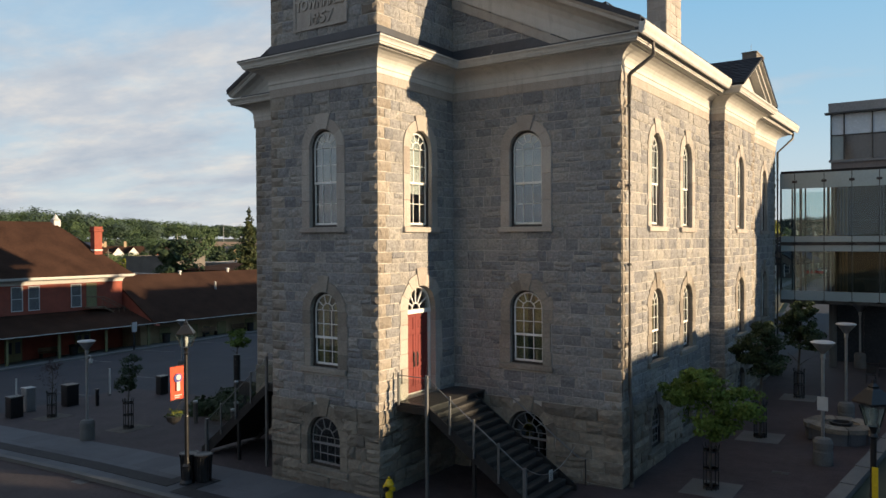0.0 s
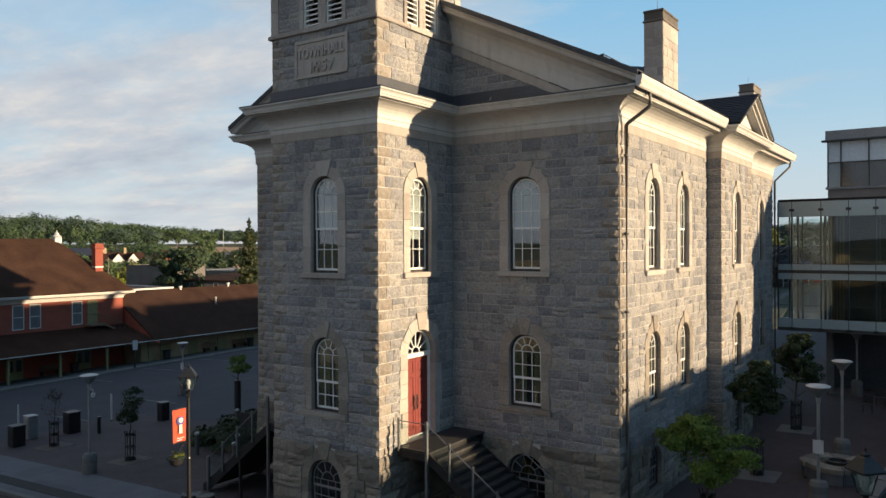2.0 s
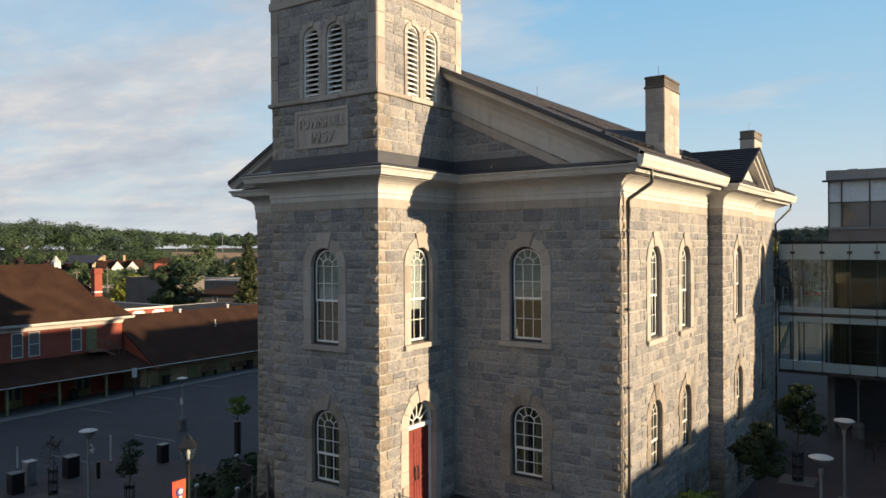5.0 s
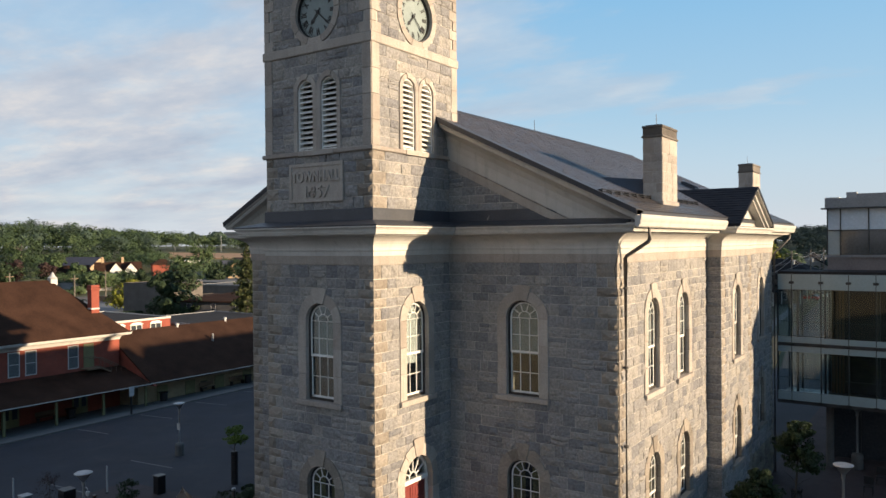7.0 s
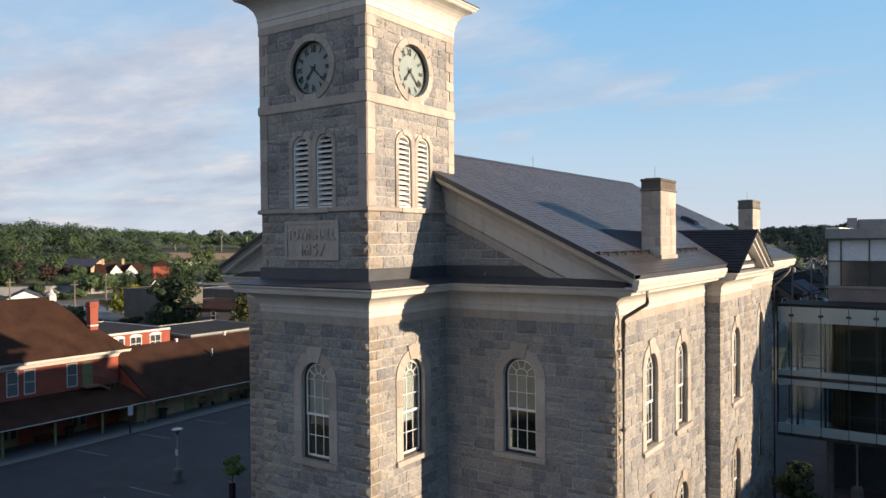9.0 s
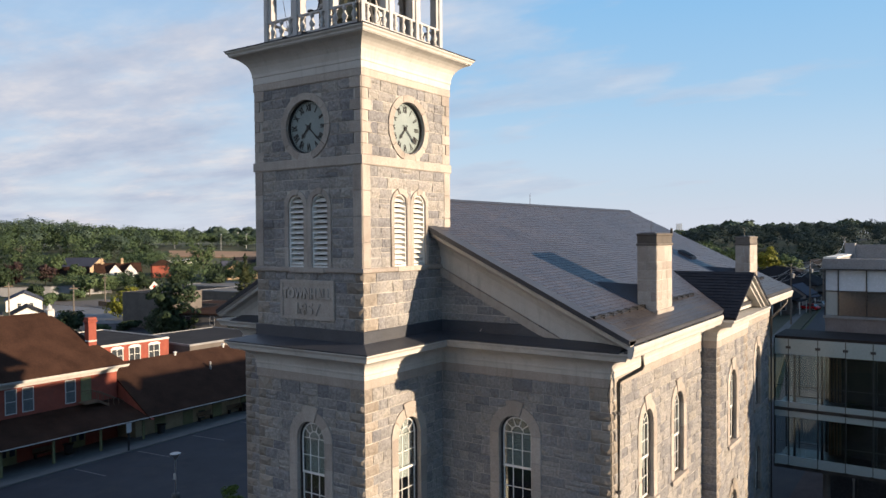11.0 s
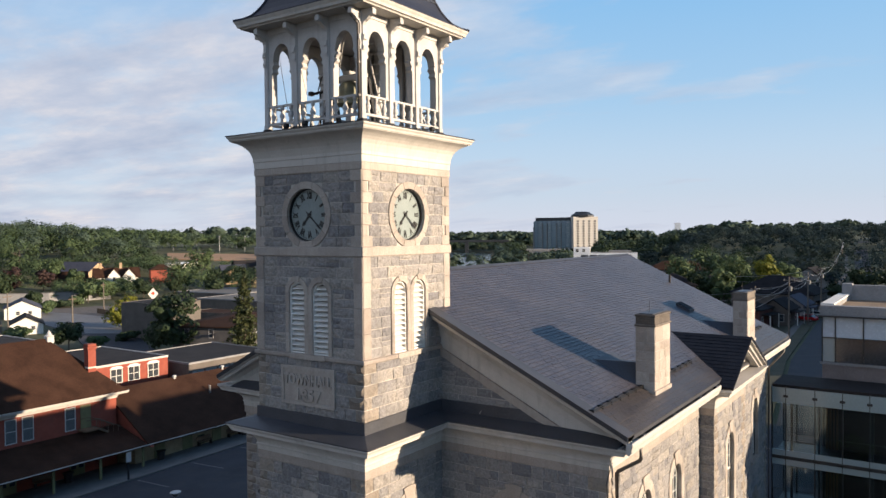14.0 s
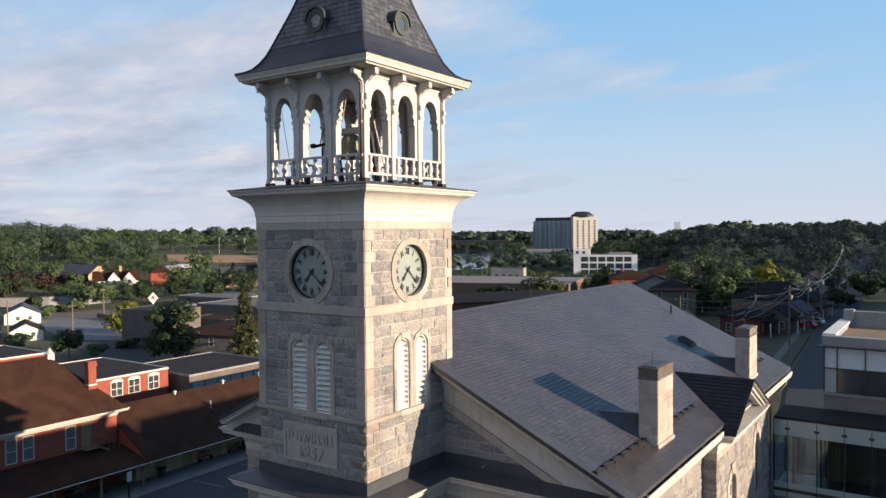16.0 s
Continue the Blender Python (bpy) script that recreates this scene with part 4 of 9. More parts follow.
def slate_strip(V, F, a, b, c, d, n, lift=0.014, stagger=0.0, drop=0.0):
    """One course between the lower edge a-b and the upper edge c-d, in n slates, each an own wedge."""
    a, b, c, d = (np.array(p, float) for p in (a, b, c, d))
    nrm = np.cross(b - a, c - a)
    nrm /= np.linalg.norm(nrm)
    cuts = [0.0] + [clampf((i + stagger) / n, 0, 1) for i in range(n + 1)] + [1.0]
    for t0, t1 in zip(cuts[:-1], cuts[1:]):
        if t1 - t0 < 0.15 / n:
            continue
        e = 0.02 / n
        l0, l1, u0, u1 = a + (b - a) * (t0 + e), a + (b - a) * (t1 - e), c + (d - c) * (t0 + e), c + (d - c) * (t1 - e)
        h = lift * rng.uniform(0.7, 1.5)
        k = len(V)
        dn = (l0 - u0) * rng.uniform(0.0, drop)
        V += [tuple(l0 + nrm * h + dn), tuple(l1 + nrm * h + dn), tuple(u1 + nrm * 0.003), tuple(u0 + nrm * 0.003), tuple(l0 - nrm * 0.01 + dn), tuple(l1 - nrm * 0.01 + dn)]
        F += [(k, k + 1, k + 2, k + 3), (k + 4, k + 5, k + 1, k), (k + 4, k, k + 3), (k + 5, k + 2, k + 1)]


def slates(name, strips, mat, parent, label=""):
    V, F = [], []
    for i, (a, b, c, d, n) in enumerate(strips):
        slate_strip(V, F, a, b, c, d, n, stagger=0.5 * (i % 2), drop=0.05)
    me = bpy.data.meshes.new(name)
    me.from_pydata(V, [], F)
    me.materials.append(mat)
    ob = new(name, me)
    ob.parent = parent
    ob["kind"] = "stuff"
    if label:
        ob["label"] = label
    return ob


rows_n = 58
for side in (1, -1):
    st = []
    for i in range(rows_n):
        xa, xb = (RIDGE_X + ((EAVE_X if side > 0 else EAVE_W) - RIDGE_X) * (1 - k / rows_n) for k in (i, i + 1))
        y0, y1 = (ROOF_Y0, ROOF_Y1) if side > 0 else (ROOF_Y1, ROOF_Y0)
        st.append(((xa, y0, roof_z(xa)), (xa, y1, roof_z(xa)), (xb, y0, roof_z(xb)), (xb, y1, roof_z(xb)), 96))
    if side > 0:
        me = bpy.data.meshes.new("slate")
        sv = [(-0.5, -0.5, 0), (0.5, -0.5, 0), (0.5, 0.5, 0), (-0.5, 0.5, 0), (-0.49, -0.49, 1), (0.49, -0.48, 1), (0.49, 0.5, 1), (-0.49, 0.5, 1)]
        me.from_pydata(sv, [], [(0, 3, 2, 1), (4, 5, 6, 7), (0, 1, 5, 4), (1, 2, 6, 5), (2, 3, 7, 6), (3, 0, 4, 7)])
        me.materials.append(M_SLATE_W)
        for i, q in enumerate(st):
            if q[0][0] <= 6.5:
                continue
            lo_e, up_e = Vector((q[0][0], 0, q[0][2] + 0.022)), Vector((q[2][0], 0, q[2][2] + 0.006))
            way = (up_e - lo_e) * 1.06
            nor = way.cross(Vector((0, 1, 0))).normalized() * -0.014
            mid = (lo_e + up_e) / 2
            wd = (ROOF_Y1 - ROOF_Y0) / 80
            for k in range(80):
                ob = new("slate", me)
                ob.parent = roof
                y = ROOF_Y0 + wd * (k + 0.5) + (0.5 * wd if i % 2 else 0.0) * (k < 79)
                way_k = way * rng.uniform(0.98, 1.03)
                ob.matrix_world = Matrix(((0, way_k.x, nor.x, mid.x), (wd * 0.985, way_k.y, nor.y, y), (0, way_k.z, nor.z, mid.z), (0, 0, 0, 1)))
        slates("slate_covering", [q for q in st if 5.85 < q[0][0] <= 6.5], M_SLATE_W, roof, "worn brownish slates below the snow guards")
        st = [q for q in st if q[0][0] <= 5.85]
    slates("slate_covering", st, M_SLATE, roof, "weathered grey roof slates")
b = MB()
b.ring([[(RIDGE_X - 0.16, y, RIDGE_Z - 0.05), (RIDGE_X, y, RIDGE_Z + 0.06), (RIDGE_X + 0.16, y, RIDGE_Z - 0.05), (RIDGE_X, y, RIDGE_Z - 0.02)] for y in (TY1, ROOF_Y1 + 0.02)])
b.make("ridge_cap", M_LEAD, roof)

# side pavilion gable
PC = (PY0 + PY1) / 2
GA, GH = 15.5, 3.25
gz0 = GA - 1.62
b = MB()
b.ring([[(x, PC, GA), (x, PC - GH, gz0), (x, PC - GH, gz0 - 0.1), (x, PC, GA - 0.12), (x, PC + GH, gz0 - 0.1), (x, PC + GH, gz0)] for x in (7.58, 3.6)])
b.make("pavilion_roof", M_SLATE_D, hall, "dark slate roof of the side gable")
for s in (1, -1):
    st = []
    for i in range(15):
        f0, f1 = 1 - i / 15, 1 - (i + 1) / 15
        ya, yb, za, zb = PC - s * GH * f0, PC - s * GH * f1, GA - 1.62 * f0, GA - 1.62 * f1
        xa, xb = (3.8, 7.6) if s > 0 else (7.6, 3.8)
        st.append(((xa, ya, za), (xb, ya, za), (xa, yb, zb), (xb, yb, zb), 13))
    slates("slate_covering", st, M_SLATE_D, hall)
for s in (1, -1):
    for (o0, o1, x0, x1, nm) in ((0.0, 0.14, 6.7, 7.56, "gable_moulding"), (0.14, 0.30, 6.7, 7.42, "gable_cove"), (0.30, 0.42, 6.7, 7.30, "gable_cove")):
        b = MB()
        e = 1.62 / GH
        top = [(x, PC, GA - 0.02 - o) for x, o in ((x0, o0), (x1, o0), (x1, o1), (x0, o1))]
        f = [(x, PC + s * (GH - o * 1.2), gz0 - 0.02 - 0.25 * o) for x, o in ((x0, o0), (x1, o0), (x1, o1), (x0, o1))]
        b.ring([top, f])
        b.make(nm, M_CREAM, hall)
MB().ring([[(x, PC, GA - 0.4), (x, PC - GH + 0.4, gz0 - 0.05), (x, PC + GH - 0.4, gz0 - 0.05)] for x in (6.6, 6.95)]).make("gable_panel", M_CREAM, hall, "cream triangular gable panel")

# chimneys
for y0, zt in ((7.76, 17.18), (21.4, 16.98)):
    ch = empty("chimney", "tall grey stone chimney with a sooty cap", "")
    ch.parent = hall
    x0, x1, y1 = 5.64, 6.3, y0 + 1.6
    zb = roof_z(x1) - 0.1
    MB().box(x0, x1, y0, y1, zb - 0.5, zt - 0.4).make("shaft", M_MORTAR, ch)
    rows = courses(zb + 0.25, zt - 0.42, 0.24, 0.40)
    for mm, a, bb in ((wall_m((0, y0, 0), "-y"), x0, x1), (wall_m((x1, 0, 0), "+x"), y0, y1), (wall_m((x0, 0, 0), "-x"), -y1, -y0), (wall_m((0, y1, 0), "+y"), -x1, -x0)):
        for za, zc in rows:
            n = 1 if bb - a < 1 and rng.random() < 0.5 else int(rng.integers(2, 4))
            c = np.linspace(a, bb, n + 1)
            c[1:-1] += rng.uniform(-0.1, 0.1, n - 1)
            for p, q in zip(c[:-1], c[1:]):
                stone_at(mm, p + 0.004, q - 0.004, za + 0.004, zc - 0.004, 0.022, M_DRESSED, ch)
    b = MB()
    b.box(x0 - 0.05, x1 + 0.05, y0 - 0.05, y1 + 0.05, zt - 0.42, zt - 0.34, 0.02)
    b.box(x0 - 0.01, x1 + 0.01, y0 - 0.01, y1 + 0.01, zt - 0.34, zt - 0.09, 0.01)
    b.box(x0 - 0.035, x1 + 0.035, y0 - 0.035, y1 + 0.035, zt - 0.09, zt, 0.02)
    b.make("cap", M_CAP, ch, "dark sooty stone cap")
    MB().box(x0 + 0.08, x1 - 0.08, y0 + 0.08, y1 - 0.08, zt - 0.02, zt + 0.03, 0.01).make("flue_cover", M_LEAD, ch)
    MB().box(x0 - 0.06, x1 + 0.06, y0 - 0.06, y1 + 0.06, zb - 0.4, zb + 0.24, 0.02).make("plinth", M_DRESSED, ch)
    MB().box(x0 - 0.08, x1 + 0.08, y0 - 0.08, y1 + 0.08, zb - 0.4, zb + 0.10, 0.01).make("flashing", M_LEAD, ch)
    ym = (y0 + y1) / 2
    b = MB()
    b.hexa([(x0 - 1.5, y0 - 0.1, roof_z(x0 - 1.5) + 0.02), (x0, y0 - 0.1, roof_z(x0)), (x0, y1 + 0.1, roof_z(x0)), (x0 - 1.5, y1 + 0.1, roof_z(x0 - 1.5) + 0.02), (x0 - 1.2, ym - 0.05, roof_z(x0 - 1.2) + 0.04), (x0 + 0.02, ym - 0.05, roof_z(x0) + 0.62), (x0 + 0.02, ym + 0.05, roof_z(x0) + 0.62), (x0 - 1.2, ym + 0.05, roof_z(x0 - 1.2) + 0.04)])
    b.make("cricket", M_LEAD, ch, "dark metal saddle behind the chimney")
    MB().tube([(x0 + 0.3, y0 + 0.5, zt - 0.1), (x0 + 0.3, y0 + 0.5, zt + 0.45)], 0.008, 5).make("lightning_rod", M_DARKMETAL, ch)

# ---- bell stage ----
CX, CY = (TX0 + TX1) / 2 + 0.05, TY1 / 2 + 0.04
M_N = [wall_m((CX, CY - 2.05, 0), "-y"), wall_m((CX + 2.05, CY, 0), "+x"), wall_m((CX, CY + 2.05, 0), "+y"), wall_m((CX - 2.05, CY, 0), "-x")]
Z0, Z_RAIL, Z_SPR, Z_ARCH, Z_HEAD = 23.50, 24.28, 25.78, 26.28, 26.62
posts = [-2.05, -0.70, 0.70, 2.05]
for k, m in enumerate(M_N):
    for i, u in enumerate(posts):
        if i < 3:
            b = MB(m)
            w = 0.10
            b.box(u - w, u + w, -0.1, 0.10, Z0 - 0.1, Z0 + 0.14, 0.012)
            b.box(u - 0.085, u + 0.085, -0.085, 0.085, Z0 + 0.14, Z_HEAD + 0.2, 0.012)
            b.make("post", M_WHITE, hall, "white painted bell-stage post")
            b = MB(m)
            b.box(u - 0.12, u + 0.12, -0.12, 0.12, Z0 - 0.12, Z0 + 0.02, 0.01)
            b.make("post_shoe", M_DARKMETAL, hall)
        for q in ((u,) if 0 < i < 3 else (u - (0.0 if i == 0 else 0.0),)):
            # scrolled bracket on the face of the post
            b = MB(m)
            prof = [(0.08, 25.62), (0.13, 25.58), (0.15, 25.66), (0.12, 25.74), (0.12, 25.86), (0.17, 25.90), (0.17, 26.02), (0.12, 26.06), (0.12, 26.32), (0.17, 26.42), (0.27, 26.47), (0.36, 26.55), (0.46, 26.57), (0.50, 26.64), (0.50, 26.78), (0.08, 26.78)]
            b.ring([[(q + s, d, z) for d, z in prof] for s in (-0.065, 0.065)])
            b.make("bracket", M_WHITE, hall, "scrolled white eaves bracket")
            b = MB(m)
            b.box(q - 0.085, q + 0.085, 0.36, 0.53, 26.58, 26.74, 0.015)
            b.make("bracket_block", M_WHITE, hall)
    for i in range(3):
        a, c = posts[i] + 0.085, posts[i + 1] - 0.085
        mid, half = (a + c) / 2, (c - a) / 2
        r = half - 0.215
        n = 12
        arch = [(mid - r, Z_SPR)] + [(mid - r * math.cos(math.pi * j / n), Z_SPR + (Z_ARCH - Z_SPR) * math.sin(math.pi * j / n)) for j in range(1, n)] + [(mid + r, Z_SPR)]
        outline = [(a, Z0 + 0.75), (a + 0.13, Z0 + 0.75), (a + 0.13, Z_SPR - 0.44), (a + 0.20, Z_SPR - 0.37), (a + 0.155, Z_SPR - 0.25), (a + 0.25, Z_SPR - 0.13), (a + 0.19, Z_SPR - 0.03)] + arch + [(c - 0.19, Z_SPR - 0.03), (c - 0.25, Z_SPR - 0.13), (c - 0.155, Z_SPR - 0.25), (c - 0.20, Z_SPR - 0.37), (c - 0.13, Z_SPR - 0.44), (c - 0.13, Z0 + 0.75), (c, Z0 + 0.75), (c, Z_HEAD), (a, Z_HEAD)]
        b = MB(m)
        b.prism(outline, -0.22, 0.03)
        b.make("arch_panel", M_WHITE, hall, "white fretted arch panel")
        rail = new("railing")
        rail.parent = hall
        rail["label"] = "white balustrade between bell-stage posts"
        b = MB(m)
        b.box(a, c, -0.055, 0.055, Z_RAIL - 0.07, Z_RAIL, 0.012)
        b.make("top_rail", M_WHITE, rail)
        b = MB(m)
        b.box(a, c, -0.045, 0.045, Z0 + 0.13, Z0 + 0.21, 0.01)
        b.make("bottom_rail", M_WHITE, rail)
        for j in range(3):
            u = a + (c - a) * (j + 0.5) / 3
            bb = MB(m)
            prof = [(0.07, Z0 + 0.21), (0.07, Z0 + 0.27), (0.04, Z0 + 0.29), (0.085, Z0 + 0.37), (0.095, Z0 + 0.43), (0.05, Z0 + 0.54), (0.038, Z0 + 0.60), (0.065, Z0 + 0.63), (0.065, Z0 + 0.73)]
            bb.lathe(prof, (u, 0, 0), 10)
            bb.make("baluster", M_WHITE, rail, smooth=True)
    # entablature over the arches
    b = MB(m)
    b.box(-2.05, 2.05, -0.08, 0.06, Z_HEAD, 26.80)
    b.make("head_beam", M_WHITE, hall)
eave_path = [(CX - 2.05, CY + 2.05), (CX - 2.05, CY - 2.05), (CX + 2.05, CY - 2.05), (CX + 2.05, CY + 2.05)]
MB().sweep([(-0.2, 26.80), (0.60, 26.80), (0.62, 26.84), (0.69, 26.86), (0.71, 26.94), (0.75, 27.0), (0.77, 27.05), (-0.2, 27.05)], eave_path, True).make("belfry_cornice", M_CREAM, hall, "cream moulded eaves of the bell stage")
MB().box(CX - 1.98, CX + 1.98, CY - 1.98, CY + 1.98, 26.70, 26.80).make("belfry_ceiling", M_WHITE, hall)
prof = [(2.83, 27.05), (2.83, 27.075), (2.62, 27.14), (2.42, 27.26), (2.27, 27.44), (2.12, 27.68), (1.99, 27.98), (1.86, 28.32), (1.72, 28.68), (1.52, 29.20), (1.30, 29.85), (1.08, 30.6), (0.9, 31.3), (0.0, 31.4)]
spire = MB().ring([[(CX + sx * h, CY + sy * h, z) for sx, sy in ((-1, -1), (1, -1), (1, 1), (-1, 1))] for h, z in prof]).make("spire_roof", M_SPIRE, hall, "steep flared slate tower roof with metal base")
st = []
P = [(h, z) for h, z in prof if 27.9 < z < 31.35]


def prof_h(z):
    for (h0, z0), (h1, z1) in zip(prof[:-1], prof[1:]):
        if z0 <= z <= z1 and z1 > z0:
            return h0 + (h1 - h0) * (z - z0) / (z1 - z0)
    return 0.9


zz = [27.95 + 0.17 * i for i in range(20)]
for z0, z1 in zip(zz[:-1], zz[1:]):
    h0, h1 = prof_h(z0), prof_h(z1)
    for s in range(4):
        a = [(-1, -1), (1, -1), (1, 1), (-1, 1)]
        p, q = a[s], a[(s + 1) % 4]
        st.append(((CX + p[0] * h0, CY + p[1] * h0, z0), (CX + q[0] * h0, CY + q[1] * h0, z0), (CX + p[0] * h1, CY + p[1] * h1, z1), (CX + q[0] * h1, CY + q[1] * h1, z1), max(4, int(h0 * 2 / 0.24))))
slates("slate_covering", st, M_SLATE_T, spire)
for sx, sy in ((-1, -1), (1, -1), (1, 1), (-1, 1)):
    MB().tube([(CX + sx * h, CY + sy * h, z + 0.01) for h, z in prof[1:-1]], 0.045, 6).make("hip_roll", M_SPIRE, spire)
for k, m in enumerate([wall_m((CX, CY, 0), d) for d in ("-y", "+x", "+y", "-x")]):
    dm = new("dormer")
    dm.parent = hall
    dm["label"] = "dark green round dormer window in the tower roof"
    d = 1.93
    zc = 28.60
    b = MB(m)
    b.prism([(-0.47, 28.08), (0.47, 28.08), (0.47, 28.22), (0.40, 28.26), (0.40, zc)] + [(0.40 * math.cos(math.pi * j / 12), zc + 0.40 * math.sin(math.pi * j / 12)) for j in range(1, 12)] + [(-0.40, zc), (-0.40, 28.26), (-0.47, 28.22)], 1.2, d)
    b.make("body", M_GREEN_METAL, dm)
    ring = lambda r, n=24: [(r * math.cos(2 * math.pi * j / n), zc + r * math.sin(2 * math.pi * j / n)) for j in range(n)]
    b = MB(m)
    frame_ring(b, ring(0.36), ring(0.27), d - 0.02, d + 0.05)
    b.make("rim", M_GREEN_METAL, dm)
    b = MB(m)
    frame_ring(b, ring(0.26), ring(0.20), d - 0.02, d + 0.03)
    b.make("inner_rim", M_WHITE if False else M_GREEN_METAL, dm)
    b = MB(m)
    b.prism(ring(0.21), d - 0.01, d + 0.012)
    b.make("pane", M_GLASS, dm).visible_shadow = False
    b = MB(m)
    hood = [((0.46 * math.cos(math.pi * j / 14)), zc + 0.46 * math.sin(math.pi * j / 14)) for j in range(15)]
    hin = [((0.39 * math.cos(math.pi * j / 14)), zc + 0.39 * math.sin(math.pi * j / 14)) for j in range(15)]
    b.prism(hood + hin[::-1], 1.2, d + 0.10)
    b.make("hood", M_GREEN_METAL, dm)

# bell, its frame and a ladder
bell = empty("bell", "weathered bronze bell on a timber headstock", "bell", (CX, CY - 0.3, 0))
b = MB()
b.lathe([(0.50, 24.35), (0.52, 24.38), (0.46, 24.48), (0.40, 24.66), (0.355, 24.9), (0.33, 25.02), (0.25, 25.12), (0.10, 25.16), (0.0, 25.165)], (0, 0, 0), 26)
b.make("bell_body", M_BRONZE, bell, smooth=True)
b = MB()
b.box(-0.75, 0.75, -0.11, 0.11, 25.16, 25.38, 0.03)
b.box(-0.16, 0.16, -0.15, 0.15, 25.38, 25.5, 0.03)
b.make("headstock", M_WHITE, bell)
for s in (-1, 1):
    b = MB()
    b.hexa([(s * 0.78 - 0.06, -0.5, 23.46), (s * 0.78 + 0.06, -0.5, 23.46), (s * 0.78 + 0.06, -0.36, 23.46), (s * 0.78 - 0.06, -0.36, 23.46), (s * 0.78 - 0.06, -0.1, 25.2), (s * 0.78 + 0.06, -0.1, 25.2), (s * 0.78 + 0.06, 0.02, 25.2), (s * 0.78 - 0.06, 0.02, 25.2)])
    b.hexa([(s * 0.78 - 0.06, 0.36, 23.46), (s * 0.78 + 0.06, 0.36, 23.46), (s * 0.78 + 0.06, 0.5, 23.46), (s * 0.78 - 0.06, 0.5, 23.46), (s * 0.78 - 0.06, -0.02, 25.2), (s * 0.78 + 0.06, -0.02, 25.2), (s * 0.78 + 0.06, 0.1, 25.2), (s * 0.78 - 0.06, 0.1, 25.2)])
    b.make("bell_trestle", M_DARKMETAL, bell)
b = MB()
b.tube([(-0.62, -0.25, 24.9), (-1.0, -0.35, 24.86), (-1.32, -0.45, 24.8)], 0.05, 8)
b.lathe([(0.0, 24.74), (0.11, 24.77), (0.12, 24.88), (0.0, 24.92)], (-1.32, -0.45, 0), 10)
b.tube([(-1.0, -0.35, 24.86), (-1.0, -0.35, 23.46)], 0.035, 6)
b.tube([(-1.1, -0.35, 24.9), (-1.0, -0.30, 25.35), (-0.85, -0.25, 25.5)], 0.022, 6)
b.make("bell_hammer", M_DARKMETAL, bell, "dark iron bell hammer on its arm")
lad = empty("ladder", "pale aluminium ladder leaning inside the bell stage", "ladder")
p0, p1 = Vector((CX + 1.38, CY + 0.18, 23.46)), Vector((CX + 1.38, CY - 0.88, 26.4))
for s in (-0.19, 0.19):
    MB().tube([p0 + Vector((s, 0, 0)), p1 + Vector((s, 0, 0))], 0.028, 6).make("rail", M_WHITE, lad)
for i in range(1, 10):
    c = p0.lerp(p1, i / 10)
    MB().tube([c + Vector((-0.19, 0, 0)), c + Vector((0.19, 0, 0))], 0.017, 6).make("rung", M_WHITE, lad)
rope = MB()
rope.tube([(CX + 0.1, CY - 1.3, 23.5), (CX + 1.3, CY - 1.9, 26.5)], 0.012, 5)
rope.tube([(CX - 1.6, CY - 1.5, 23.8), (CX - 1.75, CY - 1.9, 26.4)], 0.010, 5)
tagged(rope.make("bell_rope", M_WHITE), "thin pale ropes slung inside the bell stage", "rope")
for i, (x, y) in enumerate(((CX - 1.0, CY - 2.25), (CX - 0.1, CY - 2.3), (CX + 2.28, CY + 1.3))):
    lamp = empty("floodlight", "small black floodlight on the tower deck", "floodlight", (x, y, 23.42), "deck floodlights")
    MB().box(-0.07, 0.07, -0.09, 0.09, 0.06, 0.2, 0.02).make("housing", M_DARKMETAL, lamp)
    MB().box(-0.02, 0.02, -0.1, 0.1, -0.02, 0.06).make("yoke", M_DARKMETAL, lamp)

# downpipe at the bell stage and by the body corners
def downpipe(pts, r, label, brackets=()):
    dp = new("downpipe")
    dp.parent = hall
    dp["label"] = label
    MB().tube(pts, r, 10).make("pipe", M_PIPE, dp, smooth=True)
    for x, y, z in brackets:
        MB().tube([(x, y, z - 0.035), (x, y, z + 0.035)], r + 0.02, 10).make("bracket", M_PIPE, dp)
    return dp


x, y = CX + 2.05 + 0.02, CY - 2.05 - 0.14
downpipe([(x - 0.25, y - 0.4, 26.86), (x - 0.18, y - 0.25, 26.7), (x - 0.02, y, 26.35), (x - 0.02, y, 23.5)], 0.045, "brown downpipe on the bell stage", [(x - 0.02, y, 24.2), (x - 0.02, y, 25.2)])
x, y = BX1 + 0.17, BY + 0.26
downpipe([(BX1 + 0.92, BY + 0.26, 13.68), (BX1 + 0.92, BY + 0.26, 13.27), (BX1 + 0.88, BY + 0.26, 13.2), (BX1 + 0.22, BY + 0.26, 12.78), (x, y, 12.7), (x, y, 3.1), (x + 0.03, y, 2.95), (x + 0.05, y, 2.7), (x + 0.05, y, 0.35)], 0.06, "grey-brown downpipe at the building corner", [(x, y, z) for z in (11.8, 9.4, 7.0, 4.6)])
b = MB()
b.tube([(x + 0.05, y, 0.4), (x + 0.05, y, 0.25)], 0.075, 10)
b.make("downpipe_shoe", M_PIPE, hall)
x, y = BX1 + 0.16, BYE - 0.14
downpipe([(BX1 + 0.8, BYE + 0.75, 13.6), (BX1 + 0.78, BYE + 0.7, 13.3), (x, y, 12.5), (x, y, 0.5)], 0.06, "dark downpipe at the far corner", [(x, y, z) for z in (11.0, 8.0, 5.0)])
b = MB()
